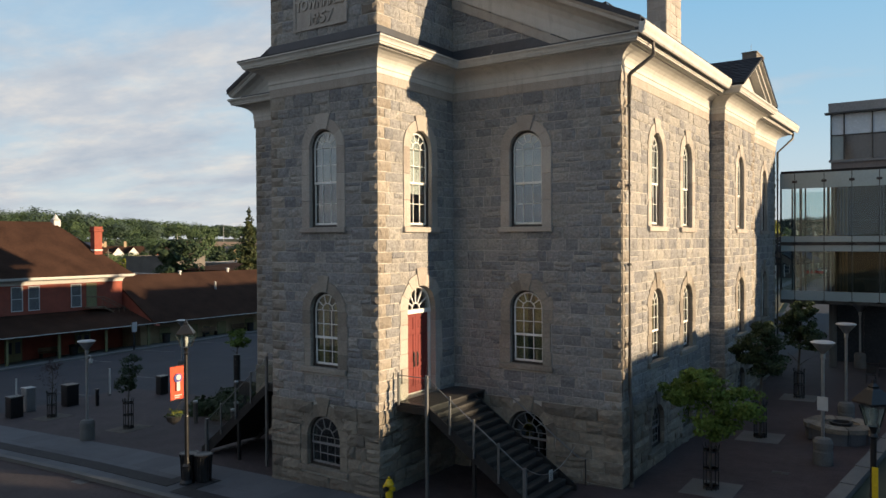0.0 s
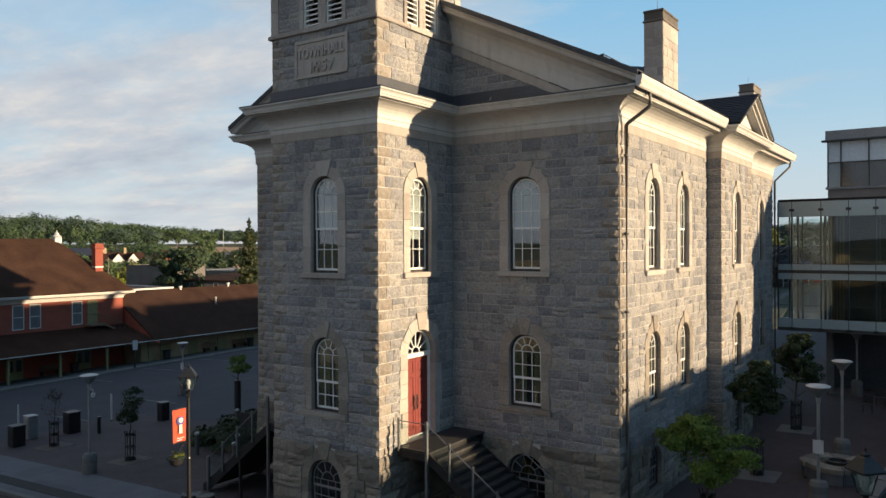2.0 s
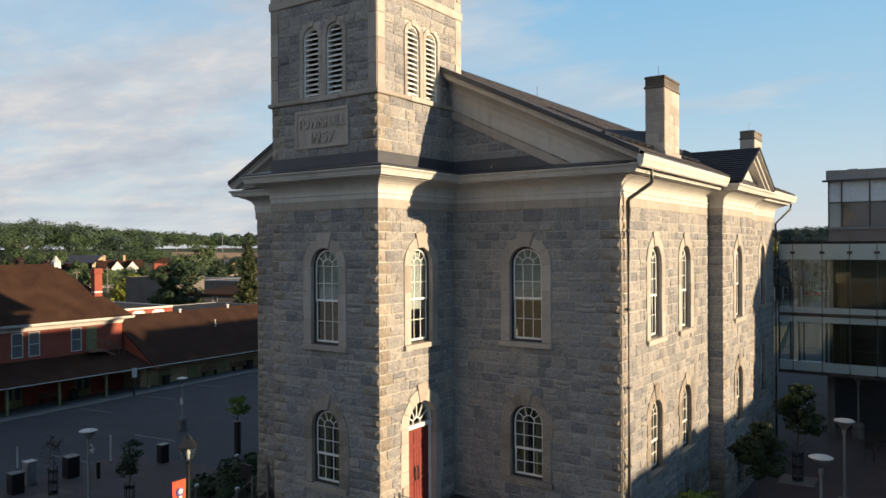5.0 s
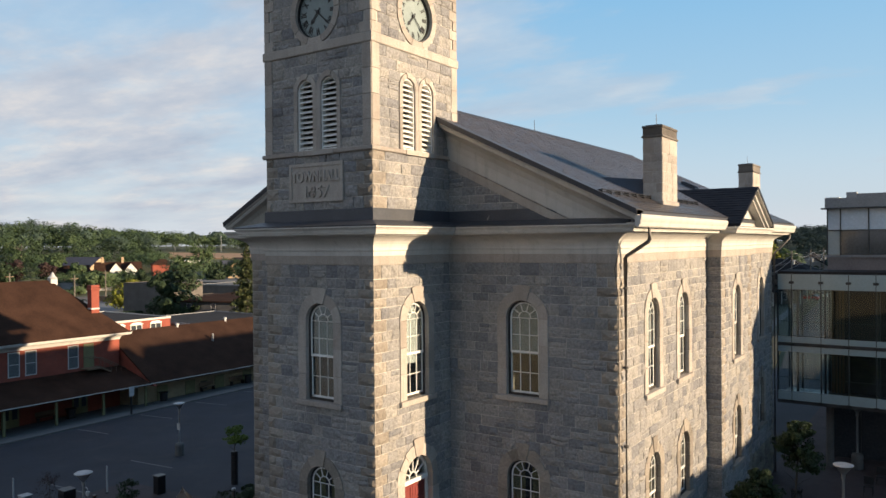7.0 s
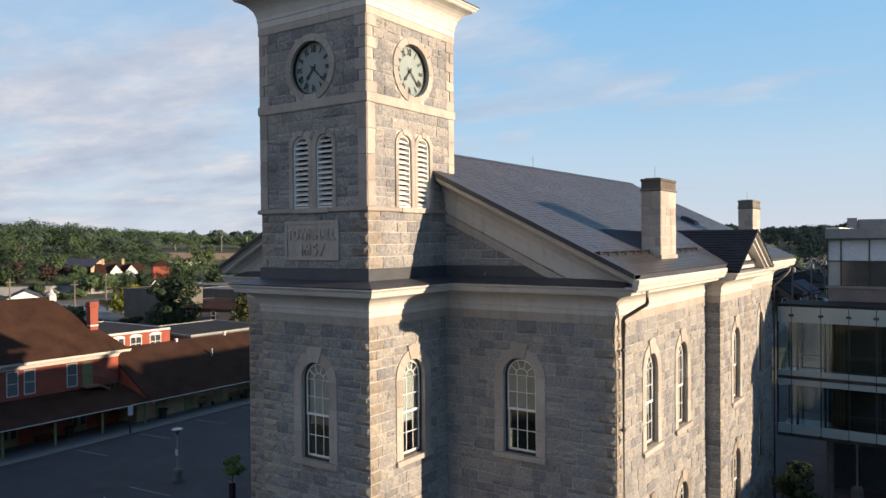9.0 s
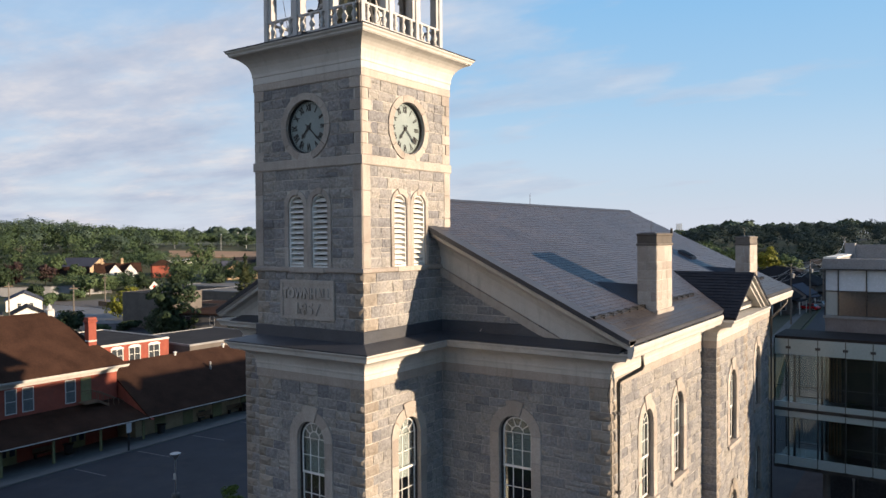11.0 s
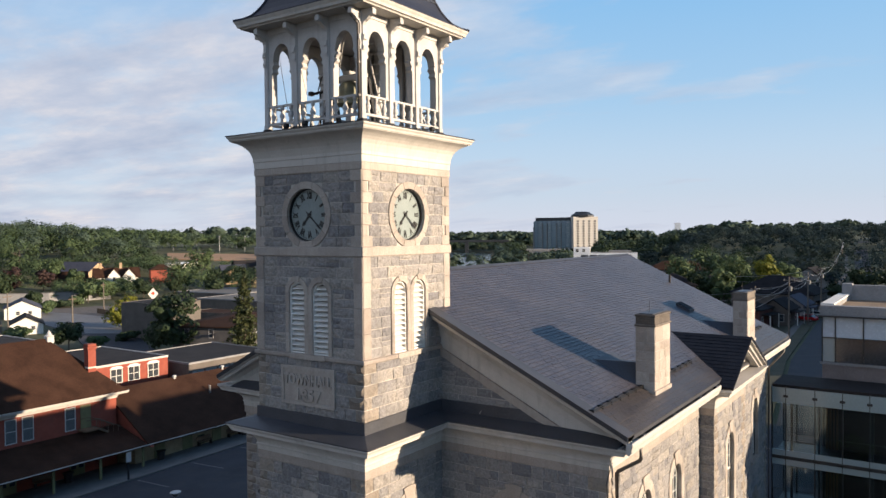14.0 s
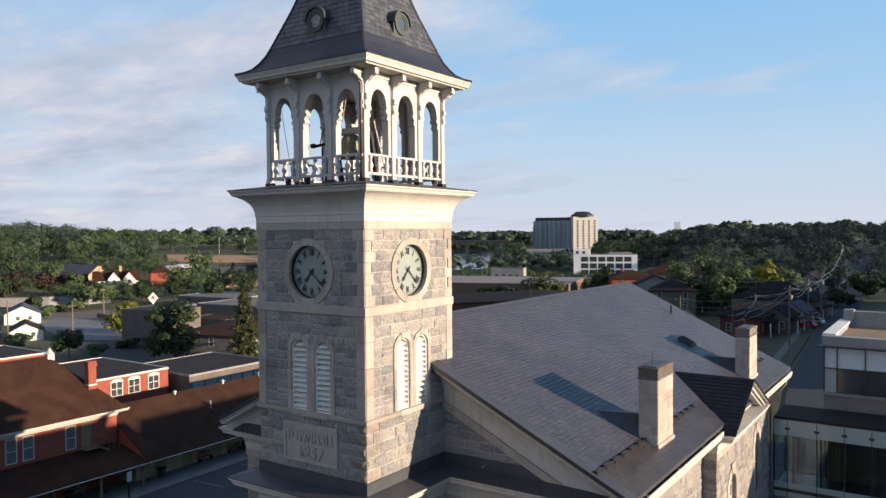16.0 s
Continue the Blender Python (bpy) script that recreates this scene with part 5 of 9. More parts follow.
b.tube([(BX1 + 0.1, BY - 0.08, 13.4), (BX1 + 0.09, BY - 0.07, 12.9), (BX1 - 0.03, BY - 0.09, 12.4), (BX1 + 0.03, BY + 0.02, 11.5), (BX1 + 0.05, BY + 0.0, 6.0), (BX1 + 0.04, BY + 0.0, 3.0)], 0.014, 5)
b.make("cable", M_DARKMETAL, hall)

# gutters, snow guards, skylight, vents
for a, c in ((BY - 0.86, PY0 - 0.78), (PY1 + 0.78, BYE + 0.95)):
    MB().sweep([(0.0, 13.70), (0.0, 13.66), (0.07, 13.62), (0.11, 13.66), (0.13, 13.76), (0.165, 13.84), (0.18, 13.90), (0.18, 13.985), (0.145, 13.995), (0.135, 13.93), (0.125, 13.80), (0.02, 13.74)], [(7.0, a), (7.0, c)]).make("gutter", M_CREAM, hall, "cream moulded box gutter")
    MB().box(6.86, 7.13, a + 0.02, c - 0.02, 13.775, 13.83).make("gutter_lining", M_LEAD, hall)
    for y in (a + 0.03, c - 0.03):
        MB().box(6.98, 7.15, y - 0.02, y + 0.02, 13.70, 13.96).make("gutter_end", M_CREAM, hall)
    for i in range(int((c - a) / 3.0)):
        y = a + 1.2 + 3.0 * i
        MB().box(7.0, 7.19, y - 0.02, y + 0.02, 13.985, 14.005).make("gutter_strap", M_CREAM, hall)


def snow_guard(y0, y1, xr):
    sg = new("snow_guard")
    sg.parent = hall
    sg["label"] = "iron snow guard rail on the roof slope"
    z = roof_z(xr)
    for h in (0.07, 0.13):
        MB().tube([(xr, y0, z + h), (xr, y1, z + h)], 0.016, 6).make("rail", M_DARKMETAL, sg)
    n = max(2, int((y1 - y0) / 0.62))
    for i in range(n + 1):
        y = y0 + (y1 - y0) * i / n
        b = MB()
        b.hexa([(xr - 0.2, y - 0.008, z + 0.10), (xr + 0.015, y - 0.008, z), (xr + 0.015, y + 0.008, z), (xr - 0.2, y + 0.008, z + 0.10), (xr - 0.2, y - 0.008, z + 0.12), (xr + 0.015, y - 0.008, z + 0.15), (xr + 0.015, y + 0.008, z + 0.15), (xr - 0.2, y + 0.008, z + 0.12)])
        b.make("stay", M_DARKMETAL, sg)


snow_guard(3.45, 7.7, 5.92)
snow_guard(9.9, 13.4, 5.90)
snow_guard(23.2, 26.5, 5.90)
sk = new("skylight")
sk.parent = hall
sk["label"] = "small dark skylight in the slate roof"
sx, sy = 3.1, 22.0
b = MB()
b.hexa([(sx - 0.35, sy - 0.4, roof_z(sx - 0.35)), (sx + 0.35, sy - 0.4, roof_z(sx + 0.35)), (sx + 0.35, sy + 0.4, roof_z(sx + 0.35)), (sx - 0.35, sy + 0.4, roof_z(sx - 0.35)), (sx - 0.35, sy - 0.4, roof_z(sx - 0.35) + 0.16), (sx + 0.35, sy - 0.4, roof_z(sx + 0.35) + 0.14), (sx + 0.35, sy + 0.4, roof_z(sx + 0.35) + 0.14), (sx - 0.35, sy + 0.4, roof_z(sx - 0.35) + 0.16)])
b.make("kerb", M_LEAD, sk)
b = MB()
b.hexa([(sx - 0.3, sy - 0.35, roof_z(sx - 0.3) + 0.15), (sx + 0.3, sy - 0.35, roof_z(sx + 0.3) + 0.14), (sx + 0.3, sy + 0.35, roof_z(sx + 0.3) + 0.14), (sx - 0.3, sy + 0.35, roof_z(sx - 0.3) + 0.15), (sx - 0.3, sy - 0.35, roof_z(sx - 0.3) + 0.18), (sx + 0.3, sy - 0.35, roof_z(sx + 0.3) + 0.17), (sx + 0.3, sy + 0.35, roof_z(sx + 0.3) + 0.17), (sx - 0.3, sy + 0.35, roof_z(sx - 0.3) + 0.18)])
b.make("glazing", M_SLATE_D, sk)
vy = 26.2
vx = 0.97
MB().tube([(vx, vy, roof_z(vx) - 0.1), (vx, vy, roof_z(vx) + 0.45)], 0.07, 10).make("vent_pipe", M_DARKMETAL, hall)
for y in (15.0,):
    MB().tube([(RIDGE_X, y, RIDGE_Z), (RIDGE_X, y, RIDGE_Z + 0.55)], 0.012, 5).make("lightning_rod", M_DARKMETAL, hall)

# ---- door landings and steel stairs on both sides of the tower ----
M_STAIRSTEEL = surf("dull_stair_steel", [(0.3, (0.13, 0.135, 0.14)), (0.7, (0.20, 0.205, 0.21))], 3.0, 0.45, 0.1, 50, metal=0.6)
M_GRATE = surf("dark_steel_grating", [(0.3, (0.028, 0.027, 0.027)), (0.7, (0.052, 0.050, 0.048))], 3.0, 0.65, 0.4, 40, metal=0.2)


def steel_stair(mirror):
    s = -1 if mirror else 1
    ox = 2 * CX if mirror else 0.0
    X = lambda x: ox + s * x
    zf = gz(X(4.9), 2.0)
    st = empty("steel_stair", "steel stair with grated treads and glass guards beside the tower", "stair", group="stairs beside the tower")
    y0, y1 = 0.80, 3.35
    top_x, top_z = 1.35, 2.74
    n = 14
    foot_x = 4.88
    rise, run = (top_z - zf) / (n + 1), (foot_x - top_x) / n
    b = MB()
    xa, xb = sorted((X(0.10), X(top_x)))
    b.box(xa, xb, y0, 4.0, top_z - 0.06, top_z, 0.008)
    b.make("landing", M_GRATE, st)
    for yy in (y0, 3.9):
        b = MB()
        b.box(xa, xb, yy - 0.03, yy + 0.03, top_z - 0.28, top_z - 0.06)
        b.make("landing_beam", M_DARKMETAL, st)
    for i in range(n):
        xc = top_x + run * (i + 0.5)
        z = top_z - rise * (i + 1)
        b = MB()
        xa, xb = sorted((X(xc - run * 0.48), X(xc + run * 0.56)))
        b.box(xa, xb, y0 + 0.05, y1 - 0.05, z - 0.045, z, 0.006)
        b.box(*sorted((X(xc + run * 0.50), X(xc + run * 0.56))), y0 + 0.05, y1 - 0.05, z - 0.075, z - 0.04)
        b.make("tread", M_GRATE, st)
        # dark plates added in the open gaps: block sun, stand for the shade
        b = MB()
        b.box(*sorted((X(xc - run * 0.52), X(xc - run * 0.48))), y0 + 0.05, y1 - 0.05, z - 0.02, z + rise - 0.045)
        b.make("gap_plate", M_DARKMETAL, st)
    for yy in (y0, y1):
        b = MB()
        pts = [(top_x - 0.05, top_z - 0.02), (foot_x + 0.1, zf + rise + 0.02), (foot_x + 0.1, zf - 0.05), (foot_x - 0.15, zf - 0.05), (top_x - 0.05, top_z - 0.34)]
        b.prism([(X(p), q) for p, q in pts], yy - 0.02, yy + 0.02)
        b.make("stringer", M_DARKMETAL, st)
    # posts and rail, near side
    slope = (top_z - zf - rise) / (foot_x - top_x)
    tz = lambda x: top_z if x < top_x else top_z - slope * (x - top_x)
    for x, base, w in ((1.28, None, 0.045), (2.12, 1, 0.028), (2.95, 1, 0.028), (3.78, 1, 0.028), (4.62, None, 0.05)):
        b = MB()
        zb = gz(X(x), y0) - 0.1 if base is None else tz(x) - 0.2
        b.box(X(x) - w, X(x) + w, y0 - 0.06 - w, y0 - 0.06 + w, zb, tz(x) + 0.95, 0.006)
        b.make("post", M_STAIRSTEEL, st, "galvanised steel post")
    b = MB()
    b.box(X(0.2) - 0.03, X(0.2) + 0.03, y0 - 0.09, y0 - 0.03, top_z - 0.1, top_z + 0.95, 0.006)
    b.make("post", M_STAIRSTEEL, st)
    b = MB()
    b.tube([(X(0.15), y0 - 0.06, top_z + 0.86), (X(1.3), y0 - 0.06, top_z + 0.86), (X(4.6), y0 - 0.06, tz(4.6) + 0.86)], 0.015, 8)
    b.make("handrail", M_STAIRSTEEL, st)
    b = MB()
    b.tube([(X(0.95), 3.92, top_z + 0.68), (X(1.35), 3.92, top_z + 0.6), (X(4.75), 3.92, tz(4.75) + 0.62), (X(5.05), 3.92, tz(4.75) + 0.60)], 0.021, 8)
    b.make("wall_rail", M_STAIRSTEEL, st)
    for x in (1.2, 2.6, 4.2):
        b = MB()
        b.tube([(X(x), 3.92, tz(x) + 0.62), (X(x), 4.08, tz(x) + 0.55)], 0.012, 6)
        b.make("rail_bracket", M_STAIRSTEEL, st)
    b = MB()
    b.tube([(X(5.0), 3.92, tz(4.75) + 0.60), (X(5.02), 3.92, zf)], 0.02, 6)
    b.make("rail_leg", M_DARKMETAL, st)
    for xa, xb in ((0.24, 1.2), (1.36, 2.08), (2.16, 2.91), (2.99, 3.74), (3.82, 4.55)):
        b = MB()
        b.prism([(X(xa), tz(xa) + 0.06), (X(xb), tz(xb) + 0.06), (X(xb), tz(xb) + 0.78), (X(xa), tz(xa) + 0.78)], y0 - 0.066, y0 - 0.054)
        g = b.make("glass_panel", M_GUARD, st, "clear glass guard panel")
        g.visible_shadow = False
    for x, y in ((X(1.25), 3.85), (X(2.9), 3.2), (X(2.9), 0.85)):
        b = MB()
        b.box(x - 0.05, x + 0.05, y - 0.05, y + 0.05, gz(x, y) - 0.1, tz(abs(x - ox)) - 0.25)
        b.make("support", M_DARKMETAL, st)
    return st


M_GUARD = glass_mat("guard_glass", (0.9, 0.95, 0.95), 0.03, 0.0, (0.86, 0.90, 0.89))
steel_stair(False)
steel_stair(True)
ch = empty("barrier_chain", "thin chain with a white notice across the stair foot", "chain")
b = MB()
pp = [Vector((4.62, 0.8, 1.42)), Vector((4.7, 3.8, 1.35))]
b.tube([pp[0].lerp(pp[1], i / 12) - Vector((0, 0, 0.45 * (1 - (i / 6 - 1) ** 2))) for i in range(13)], 0.012, 5)
b.make("chain", M_STEEL, ch)
b = MB()
b.box(4.62, 4.635, 2.2, 2.42, 0.68, 1.0)
b.make("notice", M_WHITE, ch, "small white notice")
for i in range(4):
    MB().box(4.636, 4.639, 2.24, 2.38, 0.90 - i * 0.06, 0.92 - i * 0.06).make("text_bar", M_DARKMETAL, ch)

# ---- ground ----
def paver_mat(name, c1, c2, joint, w, h, rot=0.0):
    m = surf(name, [(0.3, c1), (0.7, c2)], 0.8, 0.9, 0.3, 30, stain=0.3)
    nt = m.node_tree
    b = nt.nodes["Principled BSDF"]
    link = b.inputs["Base Color"].links[0]
    src = link.from_socket
    geo = nt.nodes.new("ShaderNodeNewGeometry")
    mp = nt.nodes.new("ShaderNodeMapping")
    mp.inputs["Rotation"].default_value = (0, 0, radians(rot))
    nt.links.new(geo.outputs["Position"], mp.inputs["Vector"])
    br = nd(nt, "ShaderNodeTexBrick", Scale=1.0)
    br.inputs["Color1"].default_value = (0.82, 0.82, 0.82, 1)
    br.inputs["Color2"].default_value = (1.12, 1.12, 1.12, 1)
    br.inputs["Mortar"].default_value = (joint, joint, joint, 1)
    br.inputs["Brick Width"].default_value, br.inputs["Row Height"].default_value, br.inputs["Mortar Size"].default_value = w, h, 0.008
    nt.links.new(mp.outputs[0], br.inputs["Vector"])
    nt.links.new(mix_color(nt, 1.0, src, br.outputs["Color"], "MULTIPLY"), b.inputs["Base Color"])
    return m


M_ASPHALT = surf("worn_asphalt", [(0.3, (0.016, 0.019, 0.027)), (0.7, (0.030, 0.034, 0.045))], 0.4, 0.88, 0.5, 14, stain=0.35)
M_CONCRETE = surf("pavement_concrete", [(0.3, (0.09, 0.088, 0.085)), (0.7, (0.14, 0.136, 0.13))], 0.7, 0.9, 0.3, 25, stain=0.3)
M_SLAB = paver_mat("concrete_slabs", (0.068, 0.072, 0.083), (0.104, 0.108, 0.119), 0.6, 1.5, 1.5)
M_BRICK_PAVE = paver_mat("red_brown_pavers", (0.036, 0.026, 0.028), (0.064, 0.047, 0.050), 0.6, 0.21, 0.105)
M_BRICKROAD = paver_mat("street_bricks", (0.034, 0.023, 0.024), (0.058, 0.041, 0.042), 0.6, 0.21, 0.105)
M_DARK_PAVE = paver_mat("charcoal_pavers", (0.013, 0.013, 0.016), (0.024, 0.024, 0.027), 0.7, 0.21, 0.105)
M_GRASS = surf("dry_grass_and_soil", [(0.3, (0.030, 0.042, 0.018)), (0.55, (0.06, 0.068, 0.032)), (0.75, (0.10, 0.09, 0.055))], 0.06, 0.95, 0.5, 3)
M_LAWN = surf("lawn", [(0.3, (0.034, 0.037, 0.020)), (0.7, (0.068, 0.064, 0.038))], 0.4, 0.95, 0.6, 30)
M_PAINT = surf("road_paint", [(0.3, (0.09, 0.09, 0.095)), (0.7, (0.18, 0.18, 0.18))], 3.0, 0.8, 0.2, 40, stain=0.5)
xs = sorted(set([-3000, -1800, -1100, -800, -650, -560, -480, -420, -370, -320, -280, -230, -180, -140, -110, -90, -75] + list(range(-64, 33, 4)) + [-46, 36, 44, 55, 70, 90, 120, 170, 240, 320, 420, 560, 750, 1100, 1800, 3000]))
ys = sorted(set([-2500, -1200, -600, -300, -160, -90, -55, -36] + list(range(-24, 57, 4)) + [62, 70, 80, 95, 115, 140, 170, 200, 240, 290, 350, 420, 500, 600, 720, 900, 1200, 1800, 3000]))
g = MB()
g.v = [(x, y, gz(x, y) - 0.14) for y in ys for x in xs]
nx = len(xs)
g.f = [(j * nx + i, j * nx + i + 1, (j + 1) * nx + i + 1, (j + 1) * nx + i) for j in range(len(ys) - 1) for i in range(nx - 1)]
tagged(g.make("ground", M_GRASS, recalc=False), "grass and soil that reach the wooded hills", "ground", kind="structure")


def lay(name, x0, x1, y0, y1, mat, up, label, cat, step=2.0, kind="structure"):
    """A sheet of paving that follows the ground."""
    nx, ny = max(1, round((x1 - x0) / step)), max(1, round((y1 - y0) / step))
    b = MB()
    for j in range(ny + 1):
        for i in range(nx + 1):
            x, y = x0 + (x1 - x0) * i / nx, y0 + (y1 - y0) * j / ny
            b.v.append((x, y, gz(x, y) + up))
    b.f = [(j * (nx + 1) + i, j * (nx + 1) + i + 1, (j + 1) * (nx + 1) + i + 1, (j + 1) * (nx + 1) + i) for j in range(ny) for i in range(nx)]
    k = len(b.v)
    b.v += [(x, y, z - 0.25) for x, y, z in b.v]
    edge = [i for i in range(nx + 1)] + [j * (nx + 1) + nx for j in range(1, ny + 1)] + [ny * (nx + 1) + i for i in range(nx - 1, -1, -1)] + [j * (nx + 1) for j in range(ny - 1, 0, -1)]
    b.f += [(edge[(i + 1) % len(edge)], edge[i], edge[i] + k, edge[(i + 1) % len(edge)] + k) for i in range(len(edge))]
    return tagged(b.make(name, mat, recalc=False), label, cat, kind=kind)


lay("road", -120, 40, -22, -3.1, M_BRICKROAD, -0.13, "worn red-brown brick street beside the pavement", "road")
for i in range(34):
    lay("kerb", -72 + 3 * i, -69.02 + 3 * i, -3.1, -2.88, M_CONCRETE, 0.012, "pale concrete kerb stone", "kerb")
lay("pavement", -72, 30, -2.88, 0.0, M_SLAB, 0.0, "pale concrete slab pavement", "pavement", step=0.75)
for i, (x0, x1, y0, y1) in enumerate(((-72, -7.6, -2.45, -1.85), (-7.6, -7.05, -2.45, -1.15), (-7.05, -5.9, -1.65, -1.15), (-6.45, -5.9, -2.75, -1.65), (-5.9, 20, -2.75, -2.2))):
    lay("paving_band", x0, x1, y0, y1, M_DARK_PAVE, 0.016 + 0.001 * (i % 2), "charcoal paver band along the pavement", "pavement", step=0.5)
lay("plaza", -27, -4.6, 0.0, 9.0, M_BRICK_PAVE, 0.002, "red-brown brick plaza", "pavement")
lay("car_park", -46, -10.2, 9.0, 64, M_ASPHALT, -0.02, "dark asphalt market yard with faded bays", "car park")
lay("car_park", -46, -27, 0.0, 9.0, M_ASPHALT, -0.02, "dark asphalt market yard with faded bays", "car park")
lay("platform", -53.8, -46, -10, 64, M_CONCRETE, 0.10, "pale concrete platform along the market buildings", "pavement")
lay("plaza", -4.6, 12.0, 0.0, 4.2, M_BRICK_PAVE, 0.002, "red-brown brick plaza beside the hall", "pavement")
lay("service_lane", -10.2, 6.0, 27.0, 64, M_ASPHALT, -0.012, "dark asphalt lane behind the hall", "road")
lay("plaza", 6.0, 30, 4.2, 60, M_BRICK_PAVE, 0.002, "red-brown brick plaza beside the hall", "pavement")
for i in range(4):
    y = 16.3 + 5.8 * i
    lay("bay_line", -45.5, -41.0, y, y + 0.12, M_PAINT, -0.012, "faded white parking line", "road marking", step=1.5)
for i in range(2):
    lay("bay_line", -31.5, -27.0, 6.5 + 5.6 * i, 6.62 + 5.6 * i, M_PAINT, -0.012, "faded white parking line", "road marking", step=1.5)
lay("drain_cover", -11.05, -10.35, -3.5, -3.12, M_DARKMETAL, -0.124, "black iron street drain", "drain", step=1, kind="")
lay("drain_cover", 9.6, 10.1, 7.7, 8.0, M_DARKMETAL, 0.008, "black iron plaza drain", "drain", step=1, kind="")

# ---- foliage ----
def np_mesh(name, V, Q, mat, parent=None):
    me = bpy.data.meshes.new(name)
    me.vertices.add(len(V))
    me.vertices.foreach_set("co", np.asarray(V, np.float32).ravel())
    me.loops.add(Q.size)
    me.loops.foreach_set("vertex_index", Q.astype(np.int32).ravel())
    me.polygons.add(len(Q))
    me.polygons.foreach_set("loop_start", np.arange(0, Q.size, Q.shape[1], dtype=np.int32))
    me.update()
    me.validate()
    me.materials.append(mat)
    ob = new(name, me)
    ob.parent = parent
    return ob


def leaf_quads(pts, size, up=0.3, wild=0.27):
    """A leaf-clump quad at each point, turned outwards from its clump with some chance."""
    n = len(pts)
    nrm = rng.normal(size=(n, 3))
    if pts.shape[1] == 6:
        nrm = nrm * wild + pts[:, 3:]
        pts = pts[:, :3]
    nrm[:, 2] += up
    nrm /= np.linalg.norm(nrm, axis=1)[:, None]
    t = np.cross(nrm, rng.normal(size=(n, 3)))
    t /= np.linalg.norm(t, axis=1)[:, None]
    b = np.cross(nrm, t)
    s = (np.asarray(size) * rng.uniform(0.55, 1.25, n))[:, None]
    k = rng.uniform(0.5, 0.95, n)[:, None]
    V = np.stack([pts - t * s, pts - b * s * k, pts + t * s, pts + b * s * k], 1).reshape(-1, 3)
    return V, np.arange(4 * n).reshape(-1, 4)


def crown_points(c, rx, rz, n, clumps=14, ragged=0.35, round_off=0.6, lift=0.0):
    """Points in clumps on and in an uneven crown."""
    d = rng.normal(size=(clumps, 3))
    d[:, 2] = np.where(rng.random(clumps) < lift, np.abs(d[:, 2]), d[:, 2])
    d /= np.linalg.norm(d, axis=1)[:, None]
    rad = rng.uniform(0.45, 0.85, clumps)[:, None]
    cc = d * rad * np.array([rx, rx, rz])
    k = rng.integers(0, clumps, n)
    e = rng.normal(size=(n, 3))
    e /= np.linalg.norm(e, axis=1)[:, None]
    e *= (rng.uniform(0.35, 1.0, n) ** 0.5)[:, None] * ragged * np.array([rx, rx, rz * 0.9]) * rng.uniform(0.7, 1.3, clumps)[k][:, None]
    p = cc[k] + e
    q = p / np.array([rx, rx, rz])
    q /= np.linalg.norm(q, axis=1)[:, None] + 1e-6
    s = e / (np.linalg.norm(e, axis=1)[:, None] + 1e-6)
    return np.concatenate([p + np.asarray(c), (1.15 - round_off) * s + round_off * q], 1)


def leaf_mat(name, a, b, c, scale=0.08):
    m = surf(name, [(0.25, a), (0.5, b), (0.8, c)], scale, 0.7, 0.0, 2.0, piece=0.35, spec=0.25)
    nt = m.node_tree
    p = nt.nodes["Principled BSDF"]
    tr = nt.nodes.new("ShaderNodeBsdfTranslucent")
    nt.links.new(p.inputs["Base Color"].links[0].from_socket, tr.inputs["Color"])
    mx = nd(nt, "ShaderNodeMixShader", Fac=0.22)
    out = nt.nodes["Material Output"]
    nt.links.new(p.outputs[0], mx.inputs[1])
    nt.links.new(tr.outputs[0], mx.inputs[2])
    nt.links.new(mx.outputs[0], out.inputs["Surface"])
    return m


M_LEAF = leaf_mat("plaza_tree_leaves", (0.06, 0.098, 0.018), (0.10, 0.155, 0.028), (0.155, 0.21, 0.045), 0.8)
M_LEAF_D = leaf_mat("dark_leaves", (0.017, 0.030, 0.015), (0.029, 0.048, 0.022), (0.05, 0.073, 0.031), 0.2)
M_WOODS = leaf_mat("summer_woodland", (0.040, 0.066, 0.034), (0.066, 0.102, 0.045), (0.11, 0.148, 0.062), 0.035)
M_YELLOW = leaf_mat("yellow_green_leaves", (0.07, 0.09, 0.012), (0.14, 0.15, 0.02), (0.22, 0.21, 0.03), 0.2)
M_PURPLE = leaf_mat("copper_leaves", (0.03, 0.018, 0.018), (0.05, 0.028, 0.027), (0.07, 0.045, 0.035), 0.2)
M_CONIFER = leaf_mat("spruce_needles", (0.022, 0.034, 0.014), (0.045, 0.058, 0.022), (0.085, 0.085, 0.035), 0.5)
M_BARK = surf("grey_brown_bark", [(0.3, (0.05, 0.042, 0.035)), (0.7, (0.11, 0.095, 0.08))], 4.0, 0.95, 0.8, 30)


def limbs(b, base, top, r, n=6, spread=1.0):
    base, top = Vector(base), Vector(top)
    pts = [base.lerp(top, i / 4) + Vector((rng.uniform(-0.06, 0.06), rng.uniform(-0.06, 0.06), 0)) * (i > 0) for i in range(5)]
    b.tube(pts, [r, r * 0.85, r * 0.7, r * 0.5, r * 0.25], 8)
    for i in range(n):
        f = rng.uniform(0.35, 0.9)
        p = base.lerp(top, f)
        a = rng.uniform(0, 2 * math.pi)
        l = spread * rng.uniform(0.5, 1.0) * (1.1 - f * 0.6)
        q = p + Vector((math.cos(a) * l, math.sin(a) * l, l * rng.uniform(0.3, 0.8)))
        b.tube([p, p.lerp(q, 0.5) + Vector((0, 0, 0.05)), q], [r * 0.4, r * 0.28, r * 0.1], 6)


